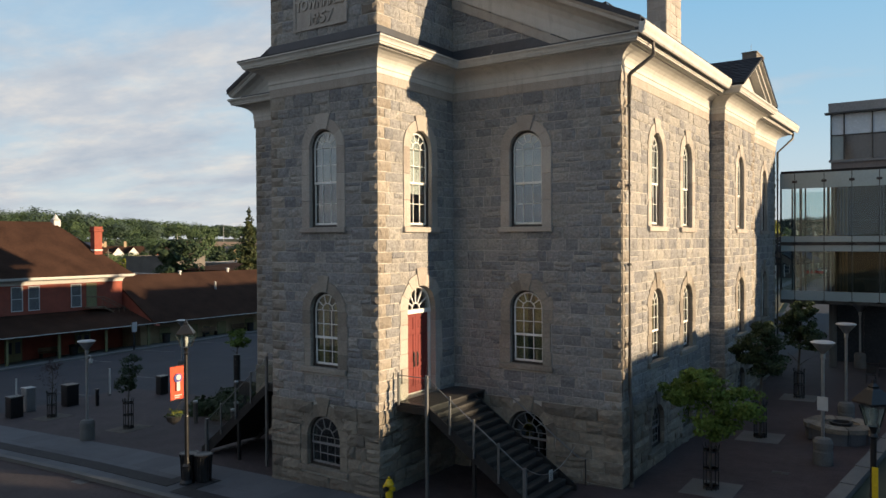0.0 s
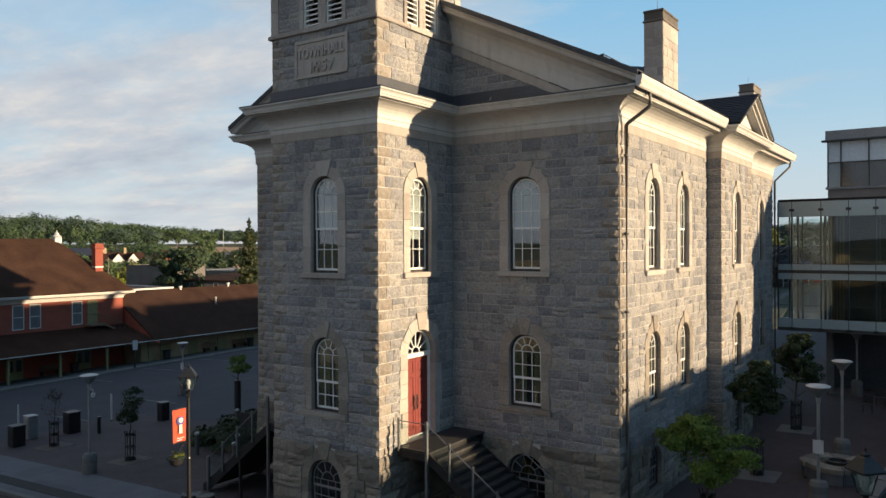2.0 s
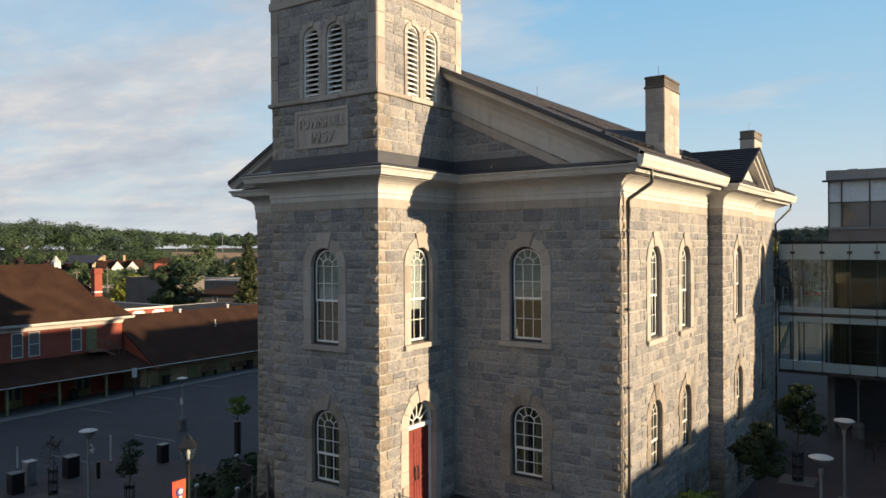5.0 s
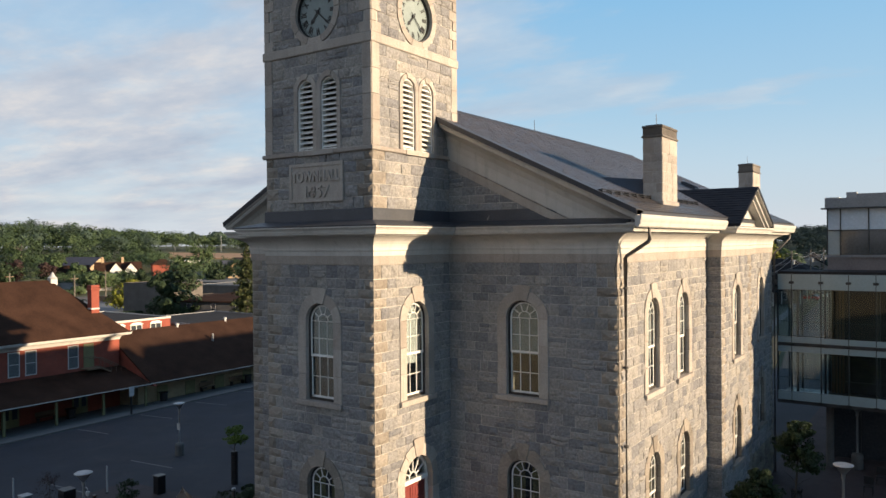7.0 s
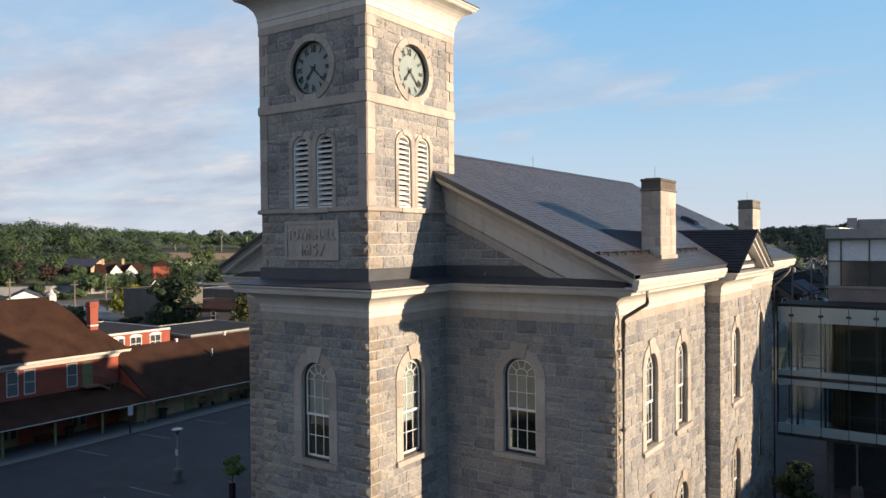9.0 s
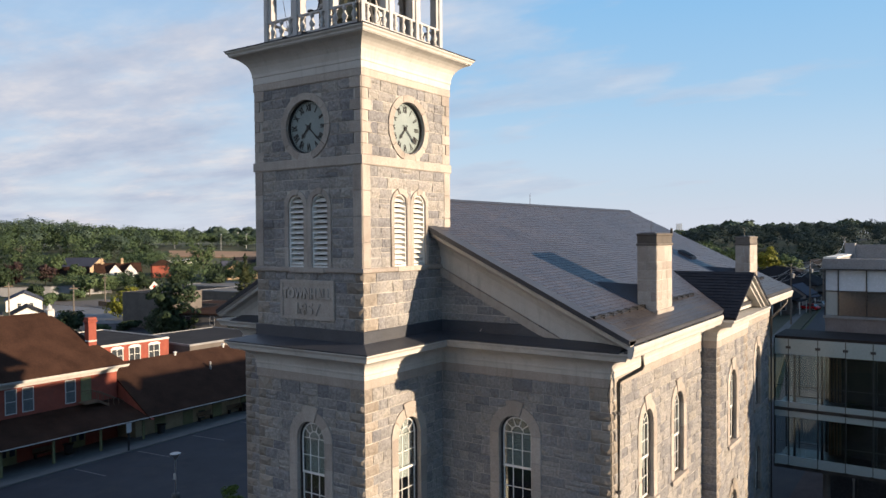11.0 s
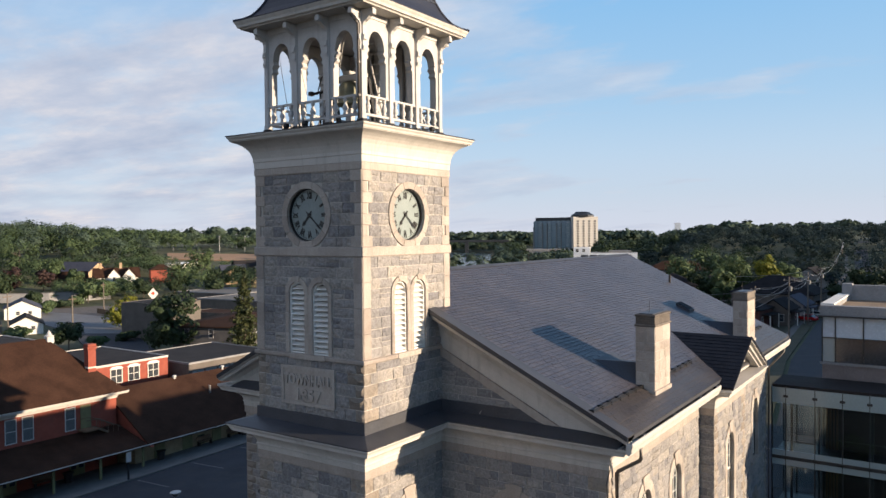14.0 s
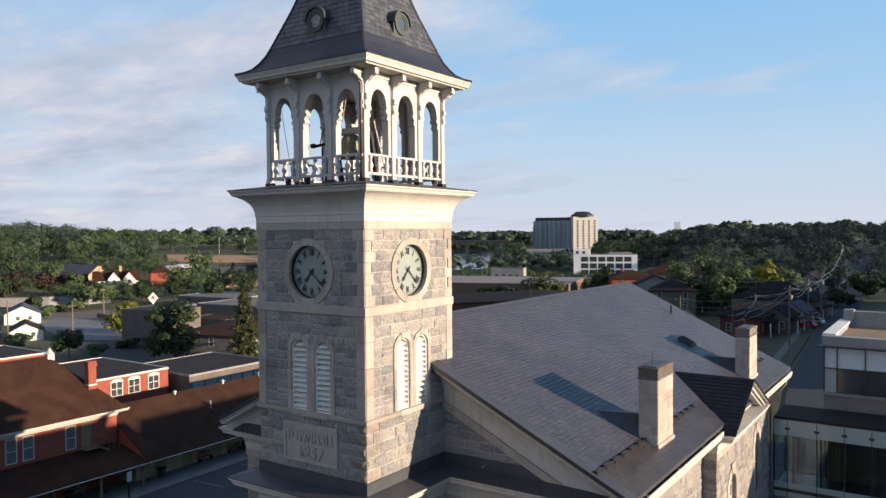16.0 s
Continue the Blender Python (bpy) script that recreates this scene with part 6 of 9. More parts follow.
def street_tree(x, y, crown, n, leaf, mat, label, trunk_r=0.06, guard=True, group="", pad=True):
    """crown: list of (dx, dy, z, rx, rz) above the ground."""
    z = gz(x, y)
    tr = empty("tree", label, "tree", (x, y, z), group)
    b = MB()
    top = max(c[2] for c in crown)
    limbs(b, (0, 0, -0.1), (0.05, 0, top), trunk_r, 8, max(c[3] for c in crown) * 0.8)
    b.make("trunk", M_BARK, tr)
    pts = np.concatenate([crown_points((dx, dy, zz), rx, rz, int(n * 1.9 * w), 22, 0.30) for (dx, dy, zz, rx, rz), w in zip(crown, [1 / len(crown)] * len(crown))])
    V, Q = leaf_quads(pts, leaf * 0.62, 0.3, 0.7)
    np_mesh("crown", V, Q, mat, tr)
    if guard:
        gd = empty("tree_guard", "black iron guard round a young street tree", "tree guard", (x, y, z), "tree guards")
        for i in range(10):
            a = 2 * math.pi * i / 10
            MB().tube([(0.22 * math.cos(a), 0.22 * math.sin(a), 0.0), (0.22 * math.cos(a), 0.22 * math.sin(a), 1.22), (0.26 * math.cos(a), 0.26 * math.sin(a), 1.36)], 0.014, 5).make("bar", M_DARKMETAL, gd)
        for h in (0.1, 0.62, 1.16):
            MB().lathe([(0.235, h - 0.02), (0.235, h + 0.02), (0.215, h + 0.02), (0.215, h - 0.02), (0.235, h - 0.02)], (0, 0, 0), 16).make("hoop", M_DARKMETAL, gd)
    if pad:
        pd = lay("tree_grate", x - 0.75, x + 0.75, y - 0.75, y + 0.75, M_CONCRETE if guard and x > 0 else M_BARK, 0.012, "square pad round a street tree", "tree pit", step=1.5, kind="")
    return tr


street_tree(8.4, 5.35, [(0.0, 0, 2.5, 1.15, 0.85), (-1.0, 0.1, 2.75, 0.75, 0.45), (0.85, 0.2, 2.6, 0.9, 0.5), (-0.2, 0, 3.25, 0.7, 0.45), (0.1, 0, 1.9, 0.75, 0.45)], 5200, 0.085, M_LEAF, "young plaza tree with a wide green crown in an iron guard", 0.06, group="plaza trees")
street_tree(8.4, 12.0, [(0, 0, 3.4, 0.85, 0.75), (0.2, 0, 2.7, 0.95, 0.55), (-0.5, 0, 3.1, 0.7, 0.45), (0.1, 0.1, 4.0, 0.5, 0.4)], 4200, 0.09, M_LEAF_D, "dark green plaza tree in an iron guard", 0.06, group="plaza trees")
street_tree(8.45, 19.8, [(0, 0, 3.4, 1.0, 0.8), (0.4, 0, 2.7, 1.0, 0.55), (0.2, 0.1, 4.1, 0.6, 0.4)], 3200, 0.11, M_LEAF_D, "dark green plaza tree in an iron guard", 0.06, group="plaza trees")
street_tree(-22.9, 2.1, [(0, 0, 2.0, 0.8, 0.7), (0.1, 0, 2.6, 0.5, 0.5)], 420, 0.05, M_PURPLE, "thin-leaved young tree in an iron guard", 0.035, group="young plaza trees")
street_tree(-16.4, 2.15, [(0.15, 0, 2.9, 0.65, 0.5), (0.0, 0, 2.2, 0.5, 0.5), (-0.3, 0, 1.9, 0.55, 0.4)], 1300, 0.075, M_LEAF_D, "young plaza tree with a tufted crown in an iron guard", 0.04, group="young plaza trees")
street_tree(-20.2, 11.5, [(0.1, 0, 2.6, 0.75, 0.35), (0.0, 0, 3.1, 0.6, 0.35), (0.5, 0, 2.75, 0.5, 0.25)], 1300, 0.08, M_LEAF, "young tree with a wrapped trunk in the market yard", 0.06, guard=False, group="young plaza trees", pad=False)
w = MB()
w.lathe([(0.2, 0.0), (0.2, 1.9), (0.17, 1.92)], (-20.2, 11.5, gz(-20.2, 11.5)), 10)
tagged(w.make("trunk_wrap", M_DARKMETAL), "dark wrap round a young tree trunk", "tree guard")

# ---- street furniture ----
def cone_lamp(x, y, h, label, sign=False, arm=False):
    z = gz(x, y)
    lp = empty("street_lamp", label, "street lamp", (x, y, z), "disc-topped plaza lamps")
    MB().lathe([(0.30, 0), (0.30, 0.42), (0.285, 0.45), (0.285, 0.50), (0.30, 0.53), (0.30, 0.72), (0.24, 0.84), (0.10, 0.88)], n=18).make("base", M_CONCRETE, lp, "ringed concrete lamp base", smooth=False)
    MB().lathe([(0.055, 0.85), (0.05, h - 0.6), (0.075, h - 0.58), (0.075, h - 0.42), (0.05, h - 0.40)], n=12).make("pole", M_STEEL, lp, smooth=False)
    MB().lathe([(0.06, h - 0.42), (0.16, h - 0.30), (0.30, h - 0.12), (0.335, h - 0.07), (0.10, h - 0.09)], n=20).make("reflector", M_STEEL, lp)
    MB().lathe([(0.10, h - 0.075), (0.365, h - 0.07), (0.375, h - 0.04), (0.30, h - 0.005), (0.0, h)], n=24).make("disc_cap", M_WHITE, lp, "white disc cap")
    if sign:
        MB().box(-0.16, 0.16, -0.075, -0.06, 1.75, 2.2, 0.004).make("sign_plate", M_WHITE, lp, "white notice plate")
    if arm:
        MB().tube([(0, 0, h - 0.75), (0.18, 0, h - 0.62), (0.3, 0, h - 0.66), (0.32, 0, h - 0.8)], 0.025, 6).make("camera_arm", M_STEEL, lp)
        MB().lathe([(0.0, -0.2), (0.07, -0.17), (0.085, -0.1), (0.085, 0.0)], (0.32, 0, h - 0.78), 10).make("camera_dome", M_WHITE, lp)
    return lp


cone_lamp(10.85, 9.42, 4.0, "grey plaza lamp with a white disc top and a notice", sign=True)
cone_lamp(10.85, 15.4, 3.95, "grey plaza lamp with a white disc top")
cone_lamp(10.0, 29.0, 3.5, "grey plaza lamp with a white disc top by the glass link")
cone_lamp(-16.2, 0.1, 4.25, "grey plaza lamp with a white disc top and camera arm", arm=True)
cone_lamp(-29.3, 14.4, 3.6, "grey lamp with a white disc top in the market yard", sign=True)


def lantern(x, y, label, banner=False, tape=False):
    z = gz(x, y)
    h = 5.05 - z - (0 if x < 0 else 0.25)
    lp = empty("lantern_post", label, "street lamp", (x, y, z), "black lantern posts")
    MB().lathe([(0.24, 0), (0.24, 0.06), (0.17, 0.14), (0.14, 0.55), (0.16, 0.60), (0.10, 0.68), (0.075, 0.9), (0.065, 2.2), (0.08, 2.24), (0.06, 2.3), (0.055, h - 1.05), (0.09, h - 1.0), (0.05, h - 0.94), (0.07, h - 0.86), (0.10, h - 0.80)], n=14).make("post", M_BLACKPAINT, lp)
    zb, zt = h - 0.78, h - 0.34
    for i in range(4):
        a = math.pi / 4 + math.pi / 2 * i
        c, s = math.cos(a), math.sin(a)
        MB().tube([(0.17 * c, 0.17 * s, zb), (0.33 * c, 0.33 * s, zt)], 0.014, 5).make("corner_bar", M_BLACKPAINT, lp)
        a2 = a + math.pi / 2
        c2, s2 = math.cos(a2), math.sin(a2)
        b = MB()
        b.add([(0.165 * c, 0.165 * s, zb), (0.165 * c2, 0.165 * s2, zb), (0.32 * c2, 0.32 * s2, zt), (0.32 * c, 0.32 * s, zt), (0.16 * c, 0.16 * s, zb), (0.16 * c2, 0.16 * s2, zb), (0.315 * c2, 0.315 * s2, zt), (0.315 * c, 0.315 * s, zt)], [(0, 1, 2, 3), (7, 6, 5, 4)])
        b.make("pane", M_GUARD, lp, "clear lantern glass").visible_shadow = False
    MB().lathe([(0.38, zt - 0.01), (0.38, zt + 0.03), (0.30, zt + 0.12), (0.16, zt + 0.27), (0.09, zt + 0.31), (0.11, zt + 0.34), (0.03, zt + 0.40), (0.025, zt + 0.46), (0.0, zt + 0.48)], n=4).make("roof", M_BLACKPAINT, lp)
    MB().lathe([(0.0, zb), (0.05, zb + 0.03), (0.06, zb + 0.14), (0.085, zb + 0.22), (0.06, zb + 0.32), (0.0, zb + 0.35)], n=10).make("bulb", M_WHITE, lp, smooth=True)
    if banner:
        for zz in (2.55 - z, 3.68 - z):
            MB().tube([(0.0, 0, zz), (-0.02, -0.62, zz)], 0.016, 6).make("banner_arm", M_BLACKPAINT, lp)
        # cloth hung along the street side
        b = MB()
        n = 10
        b.ring([[(-0.02 + 0.03 * math.sin(i * 0.9), -0.10 - 0.5 * i / n, 2.58 - z), (-0.02 + 0.02 * math.sin(i * 0.9 + 1), -0.10 - 0.5 * i / n, 3.66 - z), (-0.025 + 0.02 * math.sin(i * 0.9 + 1), -0.10 - 0.5 * i / n, 3.66 - z), (-0.025 + 0.03 * math.sin(i * 0.9), -0.10 - 0.5 * i / n, 2.58 - z)] for i in range(n + 1)])
        b.make("banner", M_BANNER, lp, "orange-red cloth banner with a round emblem")
        disc = lambda r, cy, cz, n=18: [(cy + r * math.cos(2 * math.pi * i / n), cz + r * math.sin(2 * math.pi * i / n)) for i in range(n)]
        bm = wall_m((0.03, 0, 0), "+x")
        MB(bm).prism(disc(0.15, -0.34, 3.28 - z), 0, 0.004).make("emblem", M_BLUE, lp)
        MB(bm).prism(disc(0.09, -0.32, 3.30 - z), 0.004, 0.008).make("emblem", M_WHITE, lp)
        MB(bm).prism([(-0.40, 2.86 - z), (-0.26, 2.86 - z), (-0.27, 3.16 - z), (-0.39, 3.16 - z)], 0, 0.006).make("emblem", M_WHITE, lp)
        for i in range(2):
            MB(bm).prism([(-0.48, 2.70 - z - 0.07 * i), (-0.2 - 0.08 * i, 2.70 - z - 0.07 * i), (-0.2 - 0.08 * i, 2.73 - z - 0.07 * i), (-0.48, 2.73 - z - 0.07 * i)], 0, 0.004).make("text_bar", M_WHITE, lp)
    if tape:
        MB().box(-0.02, 0.09, -0.09, -0.07, h - 3.4, h - 1.6).make("conduit", M_YELLOWP, lp, "yellow conduit strip")
    return lp


M_BANNER = surf("orange_red_cloth", [(0.3, (0.45, 0.05, 0.022)), (0.7, (0.54, 0.075, 0.035))], 2.0, 0.8, 0.2, 90)
M_BLUE = surf("navy_print", [(0.3, (0.05, 0.05, 0.18)), (0.7, (0.08, 0.07, 0.26))], 2.0, 0.8, 0.1, 60)
M_YELLOWP = surf("yellow_paint", [(0.3, (0.55, 0.36, 0.01)), (0.7, (0.68, 0.46, 0.02))], 2.0, 0.45, 0.1, 40)
lantern(-6.7, -1.9, "black lantern post with an orange banner and a flower basket", banner=True)
lantern(13.1, -0.4, "black lantern post with a yellow conduit", tape=True)
bk = empty("flower_basket", "hanging basket of yellow flowers on a lantern post", "flower basket", (-6.72, -2.38, 2.0))
MB().lathe([(0.05, -0.22), (0.2, -0.12), (0.26, 0.05), (0.25, 0.07)], n=14).make("basket", M_DARKMETAL, bk)
V, Q = leaf_quads(crown_points((0, 0, 0.1), 0.32, 0.2, 420, 10, 0.4), 0.035)
np_mesh("leaves", V, Q, M_LEAF_D, bk)
V, Q = leaf_quads(crown_points((0, 0, 0.16), 0.3, 0.16, 130, 10, 0.4), 0.028)
np_mesh("flowers", V, Q, M_YELLOW, bk)
MB().tube([(0, 0, 0.1), (0.02, 0.25, 0.45), (0.02, 0.48, 0.5)], 0.012, 5).make("hook", M_DARKMETAL, bk)


def litter_bin(x, y, label, h=1.0, r=0.3, slats=True, group="litter bins"):
    bn = empty("litter_bin", label, "litter bin", (x, y, gz(x, y)), group)
    MB().lathe([(r * 0.82, 0.02), (r * 0.84, 0.1), (r * 0.9, h - 0.15), (r * 0.9, h - 0.1)], n=16).make("liner", M_DARKMETAL, bn)
    if slats:
        for i in range(18):
            a = 2 * math.pi * i / 18
            c, s = math.cos(a), math.sin(a)
            MB().tube([(r * 0.86 * c, r * 0.86 * s, 0.05), (r * c, r * s, h - 0.15), (r * 1.12 * c, r * 1.12 * s, h - 0.05)], 0.016, 4).make("slat", M_DARKMETAL, bn)
    MB().lathe([(r * 1.14, h - 0.06), (r * 1.16, h - 0.02), (r * 0.95, h), (r * 0.6, h - 0.02)], n=18).make("rim", M_DARKMETAL, bn)
    return bn


litter_bin(-6.95, -1.62, "black slatted litter bin beside a lantern post", 0.95, 0.29)
litter_bin(-6.35, -1.5, "black slatted litter bin beside a lantern post", 0.95, 0.27)


def cabinet(x, y, w, d, h, mat, label, name="utility_box", cat="utility box"):
    cb = empty(name, label, cat, (x, y, gz(x, y)))
    MB().box(-w / 2, w / 2, -d / 2, d / 2, 0.0, h, 0.03).make("body", mat, cb)
    MB().box(-w / 2 - 0.03, w / 2 + 0.03, -d / 2 - 0.03, d / 2 + 0.03, h, h + 0.06, 0.02).make("lid", mat, cb)
    MB().box(-w / 2 + 0.05, w / 2 - 0.05, -d / 2 - 0.02, -d / 2, 0.1, h - 0.1, 0.01).make("door", mat, cb)
    MB().box(w / 2, w / 2 + 0.015, -d / 2 + 0.05, d / 2 - 0.05, 0.1, h - 0.1, 0.008).make("side_panel", mat, cb)
    return cb


cabinet(-25.0, 1.3, 0.62, 0.62, 1.02, M_BLACKPAINT, "black refuse container on the plaza", "refuse_container", "bin")
cabinet(-25.2, 4.3, 0.66, 0.66, 1.1, M_BLACKPAINT, "black refuse container on the plaza", "refuse_container", "bin")
cabinet(-22.9, 8.4, 0.5, 0.5, 1.0, M_BLACKPAINT, "black refuse container in the market yard", "refuse_container", "bin")
cabinet(-26.0, 2.5, 0.55, 0.5, 1.2, M_STEEL, "pale grey utility box on the plaza")
cabinet(-23.4, 4.8, 0.16, 0.16, 0.85, M_BLACKPAINT, "small black ticket box on a post", "ticket_box", "ticket box")
for x, y, h in ((-26.0, 7.1, 1.55), (-30.0, 3.8, 1.3)):
    bo = empty("marker_post", "slim white marker post", "post", (x, y, gz(x, y)), "white marker posts")
    MB().tube([(0, 0, 0), (0, 0, h)], 0.05, 8).make("shaft", M_WHITE, bo)
    MB().lathe([(0.12, 0), (0.12, 0.04), (0.05, 0.06)], n=10).make("foot", M_DARKMETAL, bo)
for x, y in ((-14.2, 4.1), (-12.0, 4.6), (-12.6, 6.6), (-10.9, 3.5), (-16.8, 8.6), (-13.4, 8.9)):
    bo = empty("bollard", "steel bollard with a pale cap beside the planting bed", "bollard", (x, y, gz(x, y)), "bollards round the planting bed")
    MB().lathe([(0.10, 0), (0.10, 0.92), (0.11, 0.93)], n=14).make("shaft", M_PIPE, bo)
    MB().lathe([(0.115, 0.93), (0.115, 1.0), (0.08, 1.04), (0.0, 1.05)], n=14).make("cap", M_STEEL, bo)
sg = empty("information_sign", "dark information panel on a post in the planting bed", "sign", (-12.6, 5.6, gz(-12.6, 5.6)))
MB().tube([(0, 0, 0), (0, 0, 1.7)], 0.04, 8).make("post", M_DARKMETAL, sg)
MB().box(-0.4, 0.4, -0.03, 0.03, 1.1, 1.75, 0.01).make("panel", M_DARKMETAL, sg)
pts = np.concatenate([crown_points((x, y, gz(x, y) + 0.35), 1.3, 0.5, 900, 10, 0.45) for x, y in ((-15.6, 6.2), (-13.8, 7.0), (-12.2, 7.4), (-16.2, 8.0), (-14.0, 5.4), (-11.6, 5.6), (-17.2, 9.6), (-13.0, 9.2))])
V, Q = leaf_quads(pts, 0.10)
tagged(np_mesh("planting_bed", V, Q, M_LEAF_D), "low dark shrubs in a planting bed", "shrubs", kind="stuff")
hd = empty("fire_hydrant", "yellow fire hydrant at the tower corner", "fire hydrant", (0.50, -0.12, gz(0.5, -0.1)))
MB().lathe([(0.17, 0), (0.17, 0.05), (0.11, 0.08), (0.11, 0.48), (0.15, 0.50), (0.15, 0.54), (0.12, 0.58), (0.09, 0.66), (0.04, 0.69), (0.04, 0.75), (0.0, 0.76)], n=16).make("barrel", M_YELLOWP, hd, smooth=False)
for dx, dy, r in ((0, -1, 0.075), (1, 0, 0.06), (-1, 0, 0.06)):
    MB().tube([(dx * 0.09, dy * 0.09, 0.42), (dx * 0.2, dy * 0.2, 0.42)], r, 10).make("outlet", M_YELLOWP if dx else M_DARKMETAL, hd)

# round seat planter, low wall and lawn on the east plaza
pz = gz(11.0, 12.9)
pl = empty("seat_planter", "round concrete planter with a scalloped stone seat", "planter", (10.95, 13.0, pz))
for i in range(10):
    a0, a1 = 2 * math.pi * i / 10 + 0.02, 2 * math.pi * (i + 1) / 10 - 0.02
    ri, ro = 0.62, 1.15 + (0.08 if i % 2 else 0.0)
    poly = [(ri * math.cos(a), ri * math.sin(a)) for a in np.linspace(a0, a1, 5)] + [(ro * math.cos(a), ro * math.sin(a)) for a in np.linspace(a1, a0, 5)]
    MB().ring([[(x, y, z) for x, y in poly] for z in (0.42, 0.58)]).make("seat_stone", M_STONE_B, pl)
    poly = [(x * 0.94, y * 0.94) for x, y in poly]
    MB().ring([[(x, y, z) for x, y in poly] for z in (0.0, 0.42)]).make("base_stone", M_SLAB, pl)
MB().lathe([(0.36, 0.5), (0.38, 0.62), (0.30, 0.63), (0.28, 0.5)], n=20).make("tree_ring", M_DARKMETAL, pl)
MB().lathe([(0.64, 0.0), (0.64, 0.5), (0.0, 0.52)], n=20).make("soil", M_BARK, pl)
for (xa, ya, xb, yb) in ((11.62, 4.0, 12.55, 13.4), (12.55, 13.4, 12.7, 26.0)):
    dirv = Vector((xb - xa, yb - ya)).normalized()
    nv = Vector((dirv.y, -dirv.x))
    n = max(1, int(math.hypot(xb - xa, yb - ya) / 1.6))
    for i in range(n):
        p = Vector((xa, ya)).lerp(Vector((xb, yb)), i / n) + dirv * 0.005
        q = Vector((xa, ya)).lerp(Vector((xb, yb)), (i + 1) / n) - dirv * 0.005
        za = gz(p.x, p.y)
        b = MB()
        c = [p, q, q + nv * 0.3, p + nv * 0.3]
        b.hexa([(v.x, v.y, za - 0.2) for v in c] + [(v.x, v.y, za + 0.45) for v in c])
        c = [p - nv * 0.05, q - nv * 0.05, q + nv * 0.35, p + nv * 0.35]
        b.hexa([(v.x, v.y, za + 0.45) for v in c] + [(v.x, v.y, za + 0.55) for v in c])
        tagged(b.make("low_wall", M_CONCRETE), "low concrete wall with a coping beside the plaza", "wall", kind="structure")
b = MB()
b.ring([[(11.95, 4.0, gz(12, 4) + 0.30), (12.9, 13.4, gz(12, 13) + 0.30), (13.05, 26, gz(12, 26) + 0.30), (30, 26, gz(16, 26) + 0.4), (30, 4, gz(16, 4) + 0.4)], [(11.95, 4.0, -0.3), (12.9, 13.4, -0.3), (13.05, 26, -0.3), (30, 26, -0.3), (30, 4, -0.3)]])
tagged(b.make("lawn", M_LAWN), "grass bank behind the low wall", "lawn", kind="structure")
for i, (x, y) in enumerate(((11.3, 26.5), (12.2, 25.8), (10.9, 24.6))):
    cs = empty("cafe_chair", "dark metal chair on the far plaza", "chair", (x, y, gz(x, y)), "chairs on the far plaza")
    for dx in (-0.2, 0.2):
        for dy in (-0.2, 0.2):
            MB().tube([(dx, dy, 0), (dx * 0.9, dy * 0.9, 0.45)], 0.012, 5).make("leg", M_DARKMETAL, cs)
    MB().box(-0.21, 0.21, -0.21, 0.21, 0.44, 0.47, 0.01).make("seat", M_DARKMETAL, cs)
    MB().box(-0.21, 0.21, 0.18, 0.21, 0.5, 0.88, 0.01).make("backrest", M_DARKMETAL, cs)

# ---- neighbouring buildings ----
M_BRICK = surf("red_brick", [(0.3, (0.20, 0.046, 0.030)), (0.7, (0.27, 0.070, 0.045))], 1.5, 0.9, 0.4, 30, stain=0.25)
M_SANDSTONE = surf("buff_stone_blocks", [(0.3, (0.24, 0.19, 0.12)), (0.7, (0.36, 0.29, 0.19))], 1.2, 0.9, 0.5, 20, stain=0.3)
# red brick made darker: shade on the northern houses is in the colour
M_SHADEBRICK = surf("shaded_red_brick", [(0.3, (0.075, 0.026, 0.021)), (0.7, (0.115, 0.040, 0.031))], 1.5, 0.9, 0.4, 30, stain=0.3)
M_SHINGLE = surf("brown_shingles", [(0.3, (0.025, 0.0125, 0.0085)), (0.7, (0.055, 0.028, 0.0185))], 0.6, 0.95, 0.5, 9, spec=0.1)
M_GREENP = surf("olive_door_paint", [(0.3, (0.13, 0.125, 0.06)), (0.7, (0.19, 0.18, 0.09))], 2.0, 0.6, 0.1, 40)
M_BLACKROOF = surf("black_shingles", [(0.3, (0.012, 0.012, 0.014)), (0.7, (0.026, 0.025, 0.028))], 0.5, 0.95, 0.3, 8, spec=0.08)
M_TAR = surf("dark_flat_roofing", [(0.3, (0.012, 0.011, 0.012)), (0.7, (0.027, 0.024, 0.025))], 0.3, 0.85, 0.2, 6, stain=0.2, spec=0.2)
# brown kept dull: the shade on town walls is put into the colour
M_DULL = surf("shade_dulled_brown", [(0.3, (0.085, 0.074, 0.066)), (0.7, (0.14, 0.122, 0.108))], 0.5, 0.9, 0.2, 10, stain=0.3)
M_TANFIELD = surf("bare_tan_earth", [(0.3, (0.25, 0.155, 0.09)), (0.7, (0.34, 0.215, 0.13))], 0.03, 0.95, 0.3, 2)
M_PALEYARD = surf("pale_worn_concrete", [(0.3, (0.10, 0.105, 0.115)), (0.7, (0.17, 0.175, 0.185))], 0.15, 0.8, 0.2, 4, stain=0.4)
M_STUCCO = surf("grey_render", [(0.3, (0.20, 0.20, 0.205)), (0.7, (0.28, 0.28, 0.285))], 0.5, 0.9, 0.2, 12, stain=0.2)
M_MAUVE = surf("mauve_precast", [(0.3, (0.17, 0.145, 0.14)), (0.7, (0.225, 0.195, 0.19))], 0.6, 0.85, 0.2, 14, stain=0.2)
M_PANEL = surf("blue_grey_glass_panel", [(0.3, (0.20, 0.265, 0.29)), (0.7, (0.25, 0.32, 0.345))], 0.3, 0.15, 0.0, 10, spec=0.6, grit=(0.96, 1.04))
